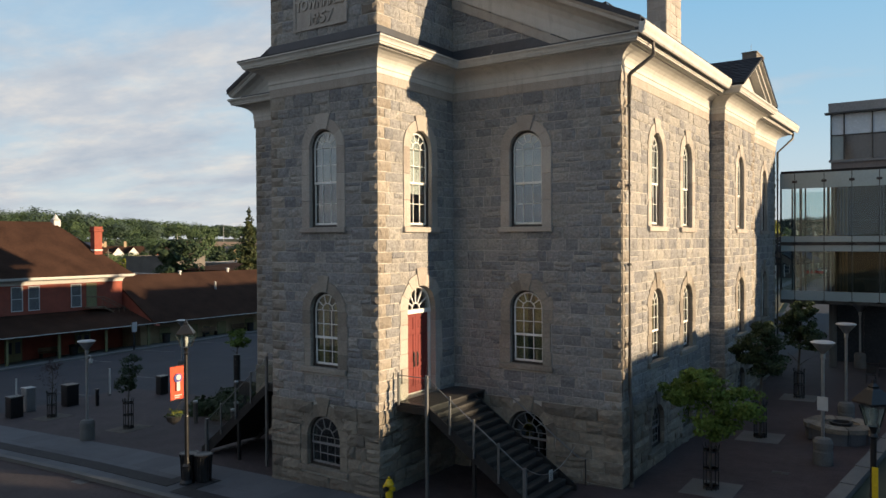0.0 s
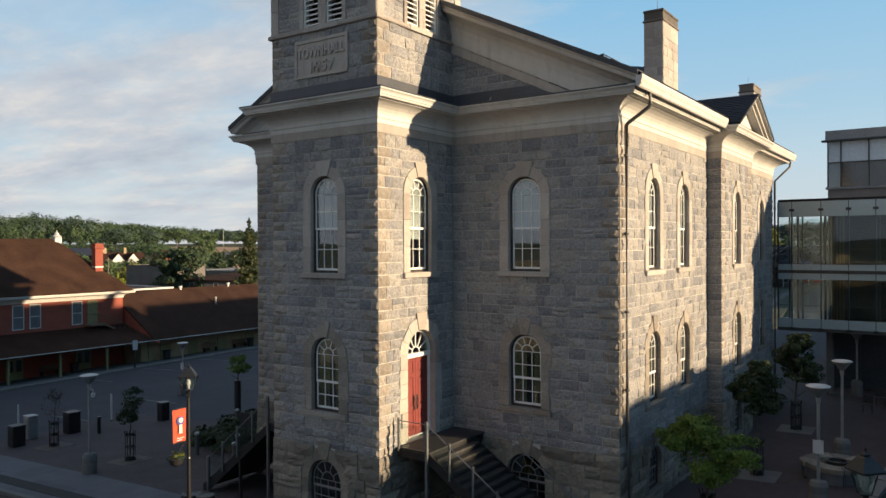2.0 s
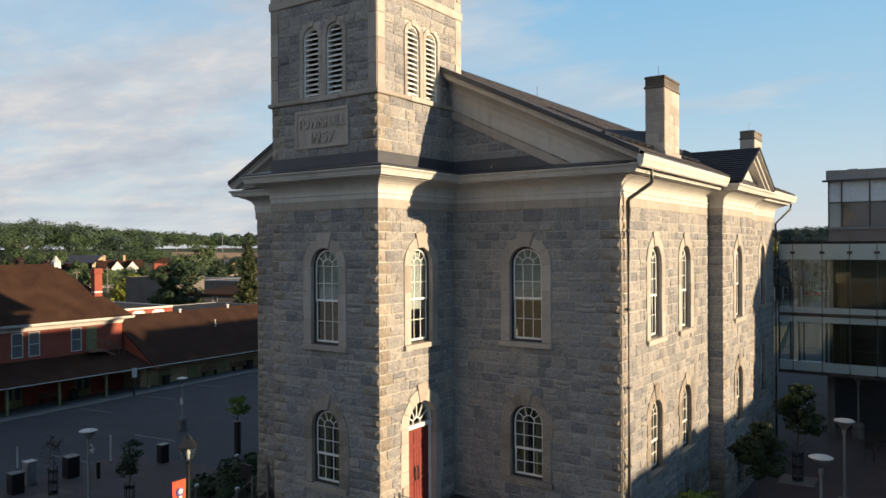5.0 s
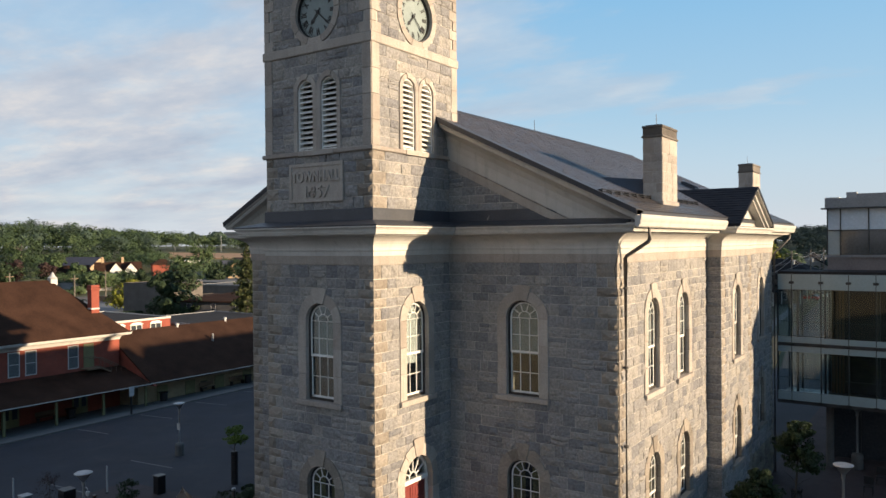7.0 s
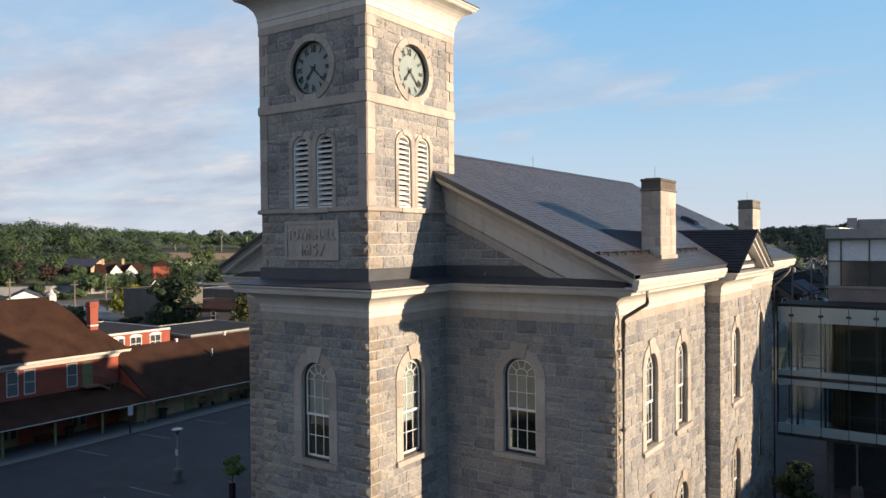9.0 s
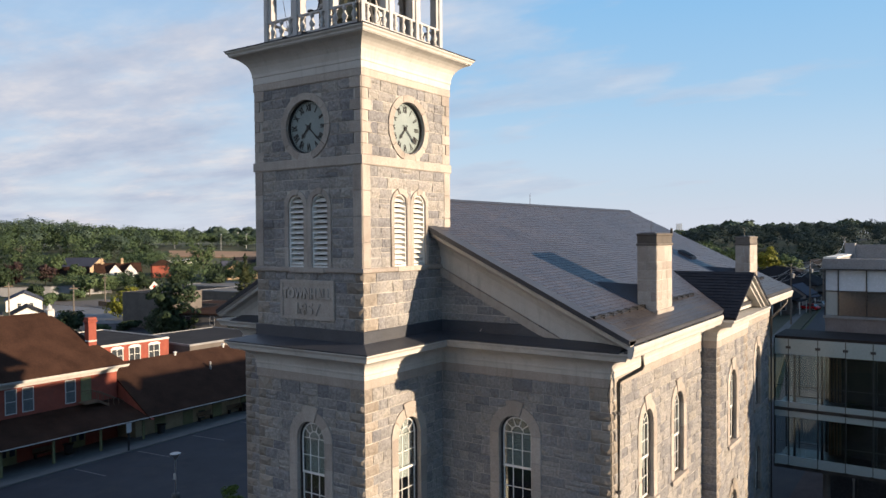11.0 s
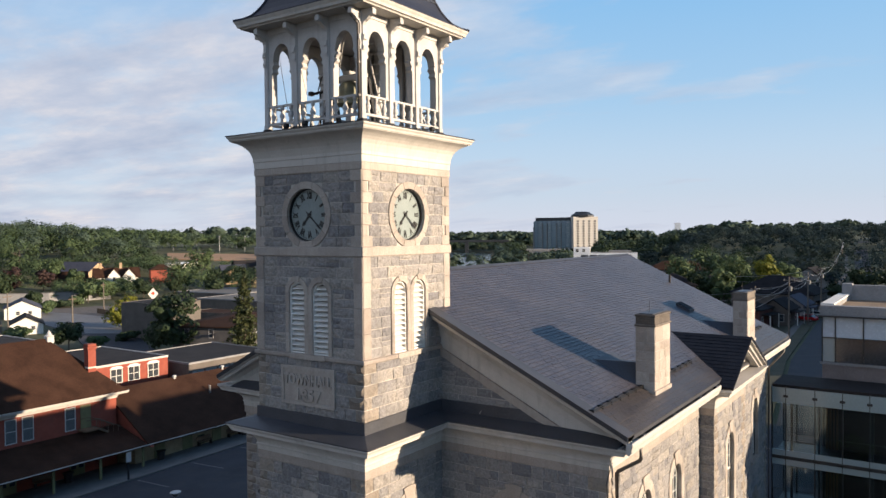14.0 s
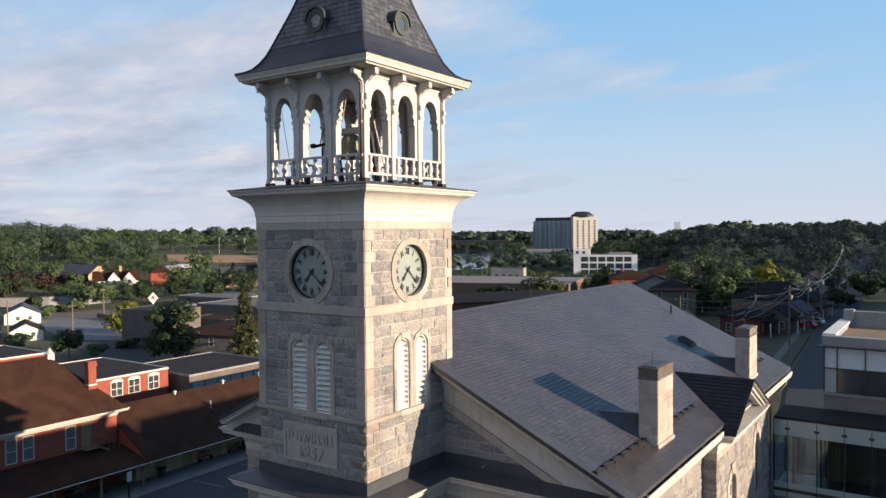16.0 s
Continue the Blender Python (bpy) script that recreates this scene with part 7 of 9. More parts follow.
M_PALEPANEL = surf("pale_frosted_panel", [(0.3, (0.40, 0.475, 0.55)), (0.7, (0.46, 0.535, 0.61))], 0.5, 0.25, 0.0, 10, spec=0.5, grit=(0.96, 1.04))
M_MULLION = surf("dark_mullion", [(0.3, (0.03, 0.033, 0.036)), (0.7, (0.055, 0.058, 0.062))], 2.0, 0.45, 0.1, 40, metal=0.5)
M_GRAVEL = surf("roof_gravel", [(0.3, (0.16, 0.11, 0.07)), (0.7, (0.28, 0.20, 0.13))], 1.2, 0.95, 0.6, 20)
M_WOOD = surf("brown_wood_panel", [(0.3, (0.10, 0.065, 0.04)), (0.7, (0.17, 0.11, 0.07))], 1.0, 0.7, 0.2, 14)
M_BLINDGLASS = surf("window_glass_over_blinds", [(0.3, (0.10, 0.105, 0.11)), (0.7, (0.16, 0.165, 0.17))], 0.6, 0.1, 0.0, 8, spec=0.7)
M_DGLASS = surf("dark_window_glass", [(0.3, (0.03, 0.035, 0.042)), (0.7, (0.055, 0.062, 0.07))], 0.6, 0.08, 0.0, 8, spec=0.8)
M_BLUEROOF = surf("blue_black_shingles", [(0.3, (0.03, 0.035, 0.055)), (0.7, (0.055, 0.06, 0.085))], 0.5, 0.9, 0.3, 8)
M_HOUSEWHITE = surf("white_clapboard", [(0.3, (0.58, 0.57, 0.53)), (0.7, (0.70, 0.69, 0.65))], 0.6, 0.8, 0.1, 14)
M_OFFICEWHITE = surf("bright_white_render", [(0.3, (0.74, 0.76, 0.79)), (0.7, (0.82, 0.84, 0.86))], 0.5, 0.8, 0.1, 12)
M_POLE = surf("weathered_pole_wood", [(0.3, (0.10, 0.085, 0.07)), (0.7, (0.17, 0.15, 0.13))], 2.0, 0.9, 0.4, 20)
# grey stone with the shade of the unlit walls put into its colour
M_SHADESTONE = surf("shaded_grey_stone", [(0.3, (0.065, 0.063, 0.066)), (0.7, (0.115, 0.11, 0.11))], 0.6, 0.9, 0.3, 10, stain=0.3)
M_TANBRICK = surf("tan_brick", [(0.3, (0.30, 0.21, 0.13)), (0.7, (0.42, 0.31, 0.20))], 0.5, 0.9, 0.2, 14)


def win_on(parent, m, u, z, w, h, bars=1, mat=M_WHITE, proud=0.04, head=False, glass=None):
    """A framed window on a wall face given by its matrix."""
    b = MB(m)
    frame_ring(b, [(u - w / 2, z), (u + w / 2, z), (u + w / 2, z + h), (u - w / 2, z + h)], [(u - w / 2 + 0.08, z + 0.08), (u + w / 2 - 0.08, z + 0.08), (u + w / 2 - 0.08, z + h - 0.08), (u - w / 2 + 0.08, z + h - 0.08)], -0.02, proud)
    if bars:
        b.box(u - w / 2 + 0.05, u + w / 2 - 0.05, -0.01, proud * 0.7, z + h / 2 - 0.03, z + h / 2 + 0.03)
    if bars > 1:
        b.box(u - 0.03, u + 0.03, -0.01, proud * 0.7, z + 0.05, z + h - 0.05)
    win = b.make("window", mat, parent, "framed window")
    if head:
        b = MB(m)
        b.prism([(u - w / 2 - 0.15, z + h), (u + w / 2 + 0.15, z + h), (u + w * 0.3, z + h + 0.3), (u - w * 0.3, z + h + 0.3)], 0.0, proud + 0.05)
        b.make("window_head", mat, win)
    b = MB(m)
    b.box(u - w / 2 + 0.06, u + w / 2 - 0.06, -0.03, 0.008, z + 0.06, z + h - 0.06)
    b.make("pane", glass or M_DGLASS, win, "dark window pane")
    return win


def box_building(name, label, cat, cx, cy, w, d, z0, z1, wall, roof=M_TAR, rot=0.0, style="flat", rh=2.5, over=0.4, wins=(), trim=None, group=""):
    """A building on its own base: w along x, d along y before the turn. wins: (face, u, z, w, h)."""
    b0 = empty(name, label, cat, (cx, cy, 0), group)
    b0.rotation_euler = (0, 0, radians(rot))
    MB().box(-w / 2, w / 2, -d / 2, d / 2, z0, z1).make("wall", wall, b0)
    if style == "flat":
        MB().box(-w / 2 + 0.25, w / 2 - 0.25, -d / 2 + 0.25, d / 2 - 0.25, z1 - 0.1, z1 + 0.12).make("roof", roof, b0)
        b = MB()
        b.sweep([(0.06, z1 - 0.05), (0.06, z1 + 0.2), (-0.1, z1 + 0.2), (-0.1, z1 - 0.1), (-0.05, z1 - 0.1)], [(-w / 2, d / 2), (-w / 2, -d / 2), (w / 2, -d / 2), (w / 2, d / 2)], True)
        b.make("parapet", trim or wall, b0)
    elif style == "hip":
        r = min(w, d) / 2
        ex, ey = w / 2 + over, d / 2 + over
        a = (0, d / 2 - r) if d > w else (w / 2 - r, 0)
        b = MB()
        b.add([(-ex, -ey, z1), (ex, -ey, z1), (ex, ey, z1), (-ex, ey, z1), (-a[0], -a[1], z1 + rh), (a[0], a[1], z1 + rh), (-ex, -ey, z1 - 0.2), (ex, -ey, z1 - 0.2), (ex, ey, z1 - 0.2), (-ex, ey, z1 - 0.2)],
              ([(0, 1, 4), (1, 2, 5, 4), (2, 3, 5), (3, 0, 4, 5)] if d > w else [(0, 1, 5, 4), (1, 2, 5), (2, 3, 4, 5), (3, 0, 4)]) + [(6, 7, 1, 0), (7, 8, 2, 1), (8, 9, 3, 2), (9, 6, 0, 3), (9, 8, 7, 6)])
        b.make("roof", roof, b0)
    else:
        ex, ey = w / 2 + over, d / 2 + over
        b = MB()
        e = over * rh / (w / 2)
        b.ring([[(-ex, y, z1 - e), (0, y, z1 + rh), (ex, y, z1 - e), (ex, y, z1 - e - 0.2), (0, y, z1 + rh - 0.22), (-ex, y, z1 - e - 0.2)] for y in (-ey, ey)])
        b.make("roof", roof, b0)
        MB().ring([[(-w / 2, y, z1 - 0.05), (w / 2, y, z1 - 0.05), (0, y, z1 + rh - 0.15)] for y in (-d / 2, d / 2)]).make("gable", wall, b0)
    org = {"-y": (0, -d / 2, 0), "+x": (w / 2, 0, 0), "-x": (-w / 2, 0, 0), "+y": (0, d / 2, 0)}
    for f, u, z, ww, hh in wins:
        win_on(b0, wall_m(org[f], f), u, z, ww, hh, 1 if ww < 1.6 else 2)
    return b0


# red brick market house with hipped roof and porch
rh = empty("market_house", "red brick market house with a brown hipped roof and long porch", "house")
W = -53.7
mw = wall_m((W, 0, 0), "+x")
MB().box(-66, W, -16, 25.3, -4.2, 4.2).make("wall", M_BRICK, rh)
b = MB()
E0, E1, YE, YS = W + 0.85, -67.0, 26.1, -17
b.add([(E0, YS, 4.72), (E0, YE, 4.72), (E1, YE, 4.72), (E1, YS, 4.72), (-59.7, -10, 9.9), (-59.7, 21.6, 9.9)], [(0, 1, 5, 4), (1, 2, 5), (2, 3, 4, 5), (3, 0, 4), (3, 2, 1, 0)])
b.make("roof", M_SHINGLE, rh, "brown shingle hipped roof")
MB().sweep([(0.0, 4.05), (0.05, 4.05), (0.08, 4.2), (0.2, 4.38), (0.55, 4.46), (0.80, 4.5), (0.86, 4.62), (0.9, 4.74), (0.0, 4.72)], [(-66, 25.3), (-66, -16), (W, -16), (W, 25.3)], True).make("cornice", M_CREAM, rh, "cream wooden cornice")
for y in (3.0, 6.0, 8.9, 11.6, 13.0, 15.26, 16.74, 20.62):
    win_on(rh, mw, y, 1.76, 1.02, 2.2, 1, glass=M_BLINDGLASS)
b = MB(mw)
b.box(21.62, 22.64, -0.02, 0.05, 1.7, 3.96, 0.01)
b.make("upper_door", M_GREENP, rh, "olive green upper door")
b = MB(wall_m((0, 25.3, 0), "+y"))
for u in (55.5, 58.0):
    win_on(rh, wall_m((0, 25.3, 0), "+y"), u, 1.6, 1.0, 2.0)
PX0, PZ0, PZ1 = -48.6, 0.13, 1.45
b = MB()
b.ring([[(W, y, PZ1), (PX0, y, PZ0), (PX0, y, PZ0 - 0.14), (W, y, PZ1 - 0.16)] for y in (-16, 25.4)])
b.make("porch_roof", M_SHINGLE, rh, "dark brown porch roof")
MB().box(PX0 - 0.02, PX0 + 0.05, -16, 25.4, PZ0 - 0.06, PZ0 + 0.01).make("porch_fascia", M_CREAM, rh)
for i in range(10):
    y = -13.5 + 4.3 * i
    b = MB()
    b.box(PX0 - 0.75, PX0 - 0.55, y - 0.1, y + 0.1, gz(PX0, y), PZ0 + 0.05, 0.02)
    b.make("porch_post", M_GREENP, rh)
for y in (8.0, 14.9, 21.2):
    b = MB(mw)
    b.box(y - 0.75, y + 0.75, -0.02, 0.06, -3.2, -0.6, 0.01)
    b.make("ground_door", M_GREENP, rh, "olive green double door")
    for s in (-0.37, 0.37):
        b = MB(mw)
        b.box(y + s - 0.22, y + s + 0.22, 0.05, 0.075, -1.9, -0.9)
        b.make("door_pane", M_DGLASS, rh)
ch = new("chimney")
ch.parent = rh
ch["label"] = "tall red brick chimney"
MB().box(-56.1, -55.4, 23.48, 24.28, 5.0, 8.9).make("stack", M_BRICK, ch)
MB().box(-56.2, -55.3, 23.38, 24.38, 8.9, 9.12, 0.03).make("corbel", M_BRICK, ch)
MB().box(-56.14, -55.36, 23.44, 24.32, 9.12, 9.4, 0.03).make("cap", M_BRICK, ch)
MB().box(-56.13, -55.37, 23.45, 24.31, 7.0, 7.16, 0.02).make("band", M_CREAM, ch, "pale band round the chimney")
cp = new("cupola")
cp.parent = rh
cp["label"] = "small white roof ventilator"
MB().box(-59.95, -59.25, 21.55, 22.25, 9.4, 10.05, 0.05).make("base", M_WHITE, cp)
MB().lathe([(0.42, 10.05), (0.46, 10.12), (0.25, 10.28), (0.18, 10.45), (0.08, 10.6), (0.0, 10.72)], (-59.6, 21.9, 0), 12).make("cap", M_WHITE, cp)
st = empty("fire_stair", "dark timber stair over the porch roof", "stair")
for i in range(9):
    y, z = 22.6 + 0.28 * i, 1.75 - 0.16 * i
    MB().box(W + 0.1, W + 1.3, y, y + 0.3, z - 0.05, z).make("tread", M_WOOD, st)
for dx in (0.12, 1.28):
    MB().tube([(W + dx, 21.4, 2.7), (W + dx, 22.6, 2.7), (W + dx, 25.2, 1.3)], 0.035, 5).make("handrail", M_WOOD, st)
    MB().tube([(W + dx, 22.6, 1.7), (W + dx, 25.2, 0.2)], 0.06, 5).make("stringer", M_WOOD, st)
    for i in range(6):
        f = i / 5
        MB().tube([(W + dx, 22.6 + 2.6 * f, 1.7 - 1.5 * f), (W + dx, 22.6 + 2.6 * f, 2.7 - 1.4 * f)], 0.025, 4).make("baluster", M_WOOD, st)
MB().box(W + 0.05, W + 1.35, 21.3, 22.6, 1.62, 1.74).make("landing", M_WOOD, st)

# long market shed
sh = empty("market_shed", "long buff stone market shed with a brown shingle roof", "shed")
MB().box(-62, -51.0, 25.5, 66, -4.2, 0.6).make("wall", M_SANDSTONE, sh)
b = MB()
b.ring([[(PX0, y, PZ0), (-56.0, y, 4.5), (-63.4, y, PZ0), (-63.4, y, PZ0 - 0.15), (-56.0, y, 4.3), (PX0, y, PZ0 - 0.15)] for y in (25.45, 67)])
b.make("roof", M_SHINGLE, sh, "brown shingle roof")
MB().ring([[(PX0 + 0.3, y, PZ0 - 0.25), (-56.0, y, 4.28), (-62.6, y, PZ0 - 0.25)] for y in (25.52, 25.8)]).make("gable_end", M_BRICK, sh, "brick gable end of the shed")
MB().box(PX0 - 0.02, PX0 + 0.05, 25.45, 67, PZ0 - 0.06, PZ0 + 0.01).make("fascia", M_CREAM, sh)
ms = wall_m((-51.0, 0, 0), "+x")
for i, y in enumerate((28.2, 31.5, 35.2, 39.0, 43.5)):
    b = MB(ms)
    b.box(y - 0.6, y + 0.6, -0.02, 0.06, -3.0, -0.7, 0.01)
    b.make("door", M_GREENP, sh, "olive green plank door")
    if i % 2:
        win_on(sh, ms, y + 1.7, -2.0, 0.9, 1.0, 1, M_GREENP)
for y, z, h in ((33.5, 4.2, 0.35), (40.0, 4.35, 0.3), (45.5, 4.35, 0.3)):
    MB().lathe([(0.14, z), (0.14, z + h), (0.22, z + h + 0.02), (0.2, z + h + 0.15), (0.0, z + h + 0.2)], (-55.8, y, 0), 10).make("roof_vent", M_WHITE, sh)
MB().tube([(-53.0, 36.0, 2.3), (-53.0, 36.0, 3.5)], 0.12, 8).make("flue", M_STEEL, sh)
for y in (10.5, 17.8, 33.3, 37.2, 41.5):
    bx = -53.2 if y < 25 else -50.5
    bn = empty("bench", "brown timber bench against the market wall", "bench", (bx, y, gz(bx, y) + 0.1), "benches under the porch")
    MB().box(-0.22, 0.22, -0.9, 0.9, 0.42, 0.47, 0.01).make("seat", M_WOOD, bn)
    MB().box(-0.26, -0.20, -0.9, 0.9, 0.5, 0.9, 0.01).make("backrest", M_WOOD, bn)
    for s in (-0.75, 0.75):
        MB().box(-0.2, 0.2, s - 0.04, s + 0.04, 0.0, 0.42).make("leg", M_DARKMETAL, bn)
for y in (19.3, 27.6, 38.2):
    bx = -51.8 if y < 25 else -49.9
    litter_bin(bx, y, "dark round litter bin on the platform", 1.0, 0.42, False, "platform bins")
ps = empty("platform_sign", "white notice on a dark post at the platform edge", "sign", (-46.2, 21.7, gz(-46.2, 21.7)))
MB().box(-0.07, 0.07, -0.07, 0.07, 0.0, 2.6, 0.01).make("post", M_DARKMETAL, ps)
MB().box(0.07, 0.1, -0.25, 0.25, 1.7, 2.55, 0.005).make("plate", M_WHITE, ps)

# buildings behind the market
box_building("brick_shop", "low red brick building with white pedimented windows", "building", -83, 40.2, 16, 12.2, -3.5, 3.3, M_BRICK, M_TAR, trim=M_CREAM)
sb = bpy.data.objects["brick_shop"]
for u in (38.6, 41.1, 44.0):
    win_on(sb, wall_m((8.0, 0, 0), "+x"), u - 40.2, 0.9, 1.7, 1.9, 2, M_HOUSEWHITE, 0.08, True)
sp = box_building("low_shop", "low dark flat-roofed shop with a slim brick chimney", "building", -84, 27, 14, 13, -3.5, 2.4, M_DULL, M_TAR, trim=M_STUCCO)
MB().box(2.0, 2.9, 0.4, 1.3, 2.4, 4.9, 0.03).make("chimney", M_BRICK, sp, "slim red brick chimney")
MB().box(1.9, 3.0, 0.3, 1.4, 4.9, 5.1, 0.03).make("chimney_cap", M_BRICK, sp)
MB().lathe([(0.0, 2.4), (0.75, 2.4), (0.75, 3.9), (0.6, 4.0), (0.0, 4.1)], (0.4, 3.6, 0), 16).make("tank", M_STEEL, sp, "round steel roof tank")
MB().box(-1.2, 1.6, 4.6, 6.2, 2.4, 3.4, 0.03).make("roof_housing", M_WHITE, sp, "white roof housing")
box_building("brick_shop", "red brick building with a white cornice", "building", -108, 38.5, 14, 10, -3.5, 3.6, M_BRICK, M_TAR, trim=M_CREAM)
bb = box_building("flat_workshop", "flat-roofed pale workshop with blue glazing", "building", -79, 55.0, 14, 15, -3.5, 2.3, M_DULL, M_TAR, trim=M_STUCCO)
for i in range(6):
    win_on(bb, wall_m((7.0, 0, 0), "+x"), -6.0 + 2.2 * i, -0.3, 1.9, 1.6, 1, M_STUCCO, 0.05, False, M_PANEL)
box_building("stone_house", "grey stone two-storey building, darkened for shade, with a brown roof", "building", -107, 86, 16, 24, -3.5, 2.6, M_SHADESTONE, M_SHINGLE, 24, "hip", 1.2, 0.5, [("+x", u, z, 1.0, 1.7) for u in (-9, -6, -2.5, 2, 6, 9) for z in (-2.6, 0.4)] + [("-y", u, z, 1.0, 1.7) for u in (-5, 0, 5) for z in (-2.6, 0.4)])
box_building("grey_block", "plain grey rendered block", "building", -136.0, 88.0, 14, 10, -3.5, 4.7, M_DULL, M_TAR, 12, wins=[("+x", -3, -1, 1.2, 1.4), ("+x", 3, -1, 1.2, 1.4)])
box_building("brown_block", "low brown brick block with flat roof", "building", -185, 148, 26, 20, -3.5, 1.4, M_DULL, M_CONCRETE, 6, trim=M_STUCCO)
box_building("brown_block", "low tan block with flat roof", "building", -176, 131, 9, 8, -3.5, -0.2, M_TANBRICK, M_STUCCO, 12)
box_building("brown_block", "low dark brick block with flat roof", "building", -150, 128, 24, 20, -3.5, 2.2, M_DULL, M_CONCRETE, 6, trim=M_STUCCO)
box_building("brown_block", "low flat-roofed shop with a red-brown roof", "building", -141, 108, 13, 9, -3.5, 0.4, M_DULL, M_SHINGLE, 8)
box_building("white_house", "white clapboard house with a gabled roof", "house", -206.5, 91.7, 9, 12, -3.5, 0.0, M_HOUSEWHITE, M_BLUEROOF, 64, "gable", 2.2, 0.4, [("-y", -1.2, -2, 1.0, 1.1), ("-y", 1.8, -2, 1.0, 1.1)])
box_building("white_house", "white clapboard shed with a gabled roof", "house", -171.5, 75.2, 7, 10, -3.5, -0.7, M_HOUSEWHITE, M_TAR, 65, "gable", 1.8, 0.4, [("-y", -1.2, -2.2, 1.0, 1.0), ("-y", 1.4, -2.2, 1.0, 1.0)])
box_building("low_shed", "low dark-roofed shed beside the white house", "shed", -178, 66, 12, 9, -3.5, -1.0, M_DULL, M_TAR, 65)
box_building("tan_house", "tan house under a blue-black gabled roof", "house", -307.6, 167.5, 12, 17, -3, 4.6, M_TANBRICK, M_BLUEROOF, 108, "gable", 3.9, 0.8)
tw = box_building("gabled_house", "long brown-roofed house with two white gables", "house", -277, 165, 9, 17, -3, 3.2, M_HOUSEWHITE, M_SHINGLE, -28, "gable", 3.4, 0.6)
for u in (-1.2, 4.6):
    MB().ring([[(x, u - 2.3, -3), (x, u + 2.3, -3), (x, u + 2.3, 3.3), (x, u, 6.2), (x, u - 2.3, 3.3)] for x in (0.5, 5.6)]).make("front_gable", M_HOUSEWHITE, tw)
    win_on(tw, wall_m((5.6, 0, 0), "+x"), u, 1.2, 1.2, 1.7)
    for s_ in (-1, 1):
        MB().ring([[(x, u, 6.5), (x, u + s_ * 2.7, 3.1), (x, u + s_ * 2.7, 2.85), (x, u, 6.22)] for x in (0.3, 5.9)]).make("gable_roof", M_SHINGLE, tw)
for u in (-6.0, 1.7):
    MB().box(-0.6, 0.5, u - 0.5, u + 0.5, 5.5, 8.6, 0.05).make("chimney", M_TANBRICK, tw)
box_building("brick_house", "red brick house among trees", "house", -272, 183, 7, 9, -3, 5.2, M_BRICK, M_SHINGLE, -28, "hip", 2.2)
for i, (x, y, r, mat) in enumerate(((-288, 152, -25, M_TANBRICK), (-262, 214, -28, M_DULL), (-243, 199, 60, M_TANBRICK), (-250, 224, -25, M_HOUSEWHITE), (-236, 212, -28, M_TANBRICK), (-284, 240, -20, M_DULL), (-215, 190, 50, M_TANBRICK))):
    box_building("small_house", "small gabled house among trees", "house", x, y, 9, 11, -3, 2.2 + (i % 3) * 0.8, mat, (M_SHINGLE, M_BLUEROOF, M_TAR)[i % 3], r, "gable", 3.2, 0.5, [("-y", -2, -0.6, 1.2, 1.5), ("-y", 2, -0.6, 1.2, 1.5), ("+x", -2, -0.6, 1.2, 1.5), ("+x", 2, -0.6, 1.2, 1.5)], group="houses among the trees")
box_building("grey_hall", "long low grey hall by the far field", "building", -318, 228, 9, 26, -1, 5.4, M_HOUSEWHITE, M_OFFICEWHITE, 34)
b = MB()
b.ring([[(14 + d * math.cos(radians(a)), -17 + d * math.sin(radians(a)), gz(14 + d * math.cos(radians(a)), -17 + d * math.sin(radians(a))) + 1.2 + u) for a, d, u in ((137.6, 428, -0.9), (144.6, 450, -0.9), (144.6, 492, -0.7), (137.6, 470, -0.7))], [(14 + d * math.cos(radians(a)), -17 + d * math.sin(radians(a)), -2) for a, d in ((137.6, 428), (144.6, 450), (144.6, 492), (137.6, 470))]])
tagged(b.make("sports_field", M_TANFIELD), "dry tan sports field on the far slope", "field", kind="structure")
for a, d in ((144.2, 520), (142.6, 560), (141.0, 500), (139.8, 540), (139.2, 500)):
    x, y = 14 + d * math.cos(radians(a)), -17 + d * math.sin(radians(a))
    fl = empty("flood_mast", "tall pale floodlight mast beside the sports field", "mast", (x, y, gz(x, y)), "sports field masts")
    MB().tube([(0, 0, -0.3), (0, 0, 10)], [0.16, 0.09], 8).make("mast", M_STEEL, fl)
    MB().box(-0.7, 0.7, -0.2, 0.2, 9.5, 10.2, 0.05).make("lamp_head", M_STEEL, fl)
wl = empty("retaining_wall", "long pale concrete retaining wall with a coping", "wall")
wp = [(-272, 86), (-260, 98), (-249, 108.5), (-240, 117), (-236.5, 127), (-234.5, 136)]
for (xa, ya), (xb, yb) in zip(wp[:-1], wp[1:]):
    dv = Vector((xb - xa, yb - ya)).normalized()
    nv = Vector((dv.y, -dv.x)) * 0.3
    c = [(xa - nv.x, ya - nv.y), (xb - nv.x, yb - nv.y), (xb + nv.x, yb + nv.y), (xa + nv.x, ya + nv.y)]
    MB().hexa([(x, y, -3.6) for x, y in c] + [(x, y, 0.7) for x, y in c]).make("wall_panel", M_STUCCO, wl)
    c = [(xa - nv.x * 1.4, ya - nv.y * 1.4), (xb - nv.x * 1.4, yb - nv.y * 1.4), (xb + nv.x * 1.4, yb + nv.y * 1.4), (xa + nv.x * 1.4, ya + nv.y * 1.4)]
    MB().hexa([(x, y, 0.7) for x, y in c] + [(x, y, 0.9) for x, y in c]).make("coping", M_CONCRETE, wl)
b = MB()
b.ring([[(-157, 79, z), (-148, 85, z), (-166, 104, z), (-205, 116, z), (-214, 101, z), (-186, 86, z)] for z in (-2.98, -3.3)])
tagged(b.make("concrete_yard", M_PALEYARD), "pale concrete yard beside the side street", "yard", kind="structure")
b = MB()
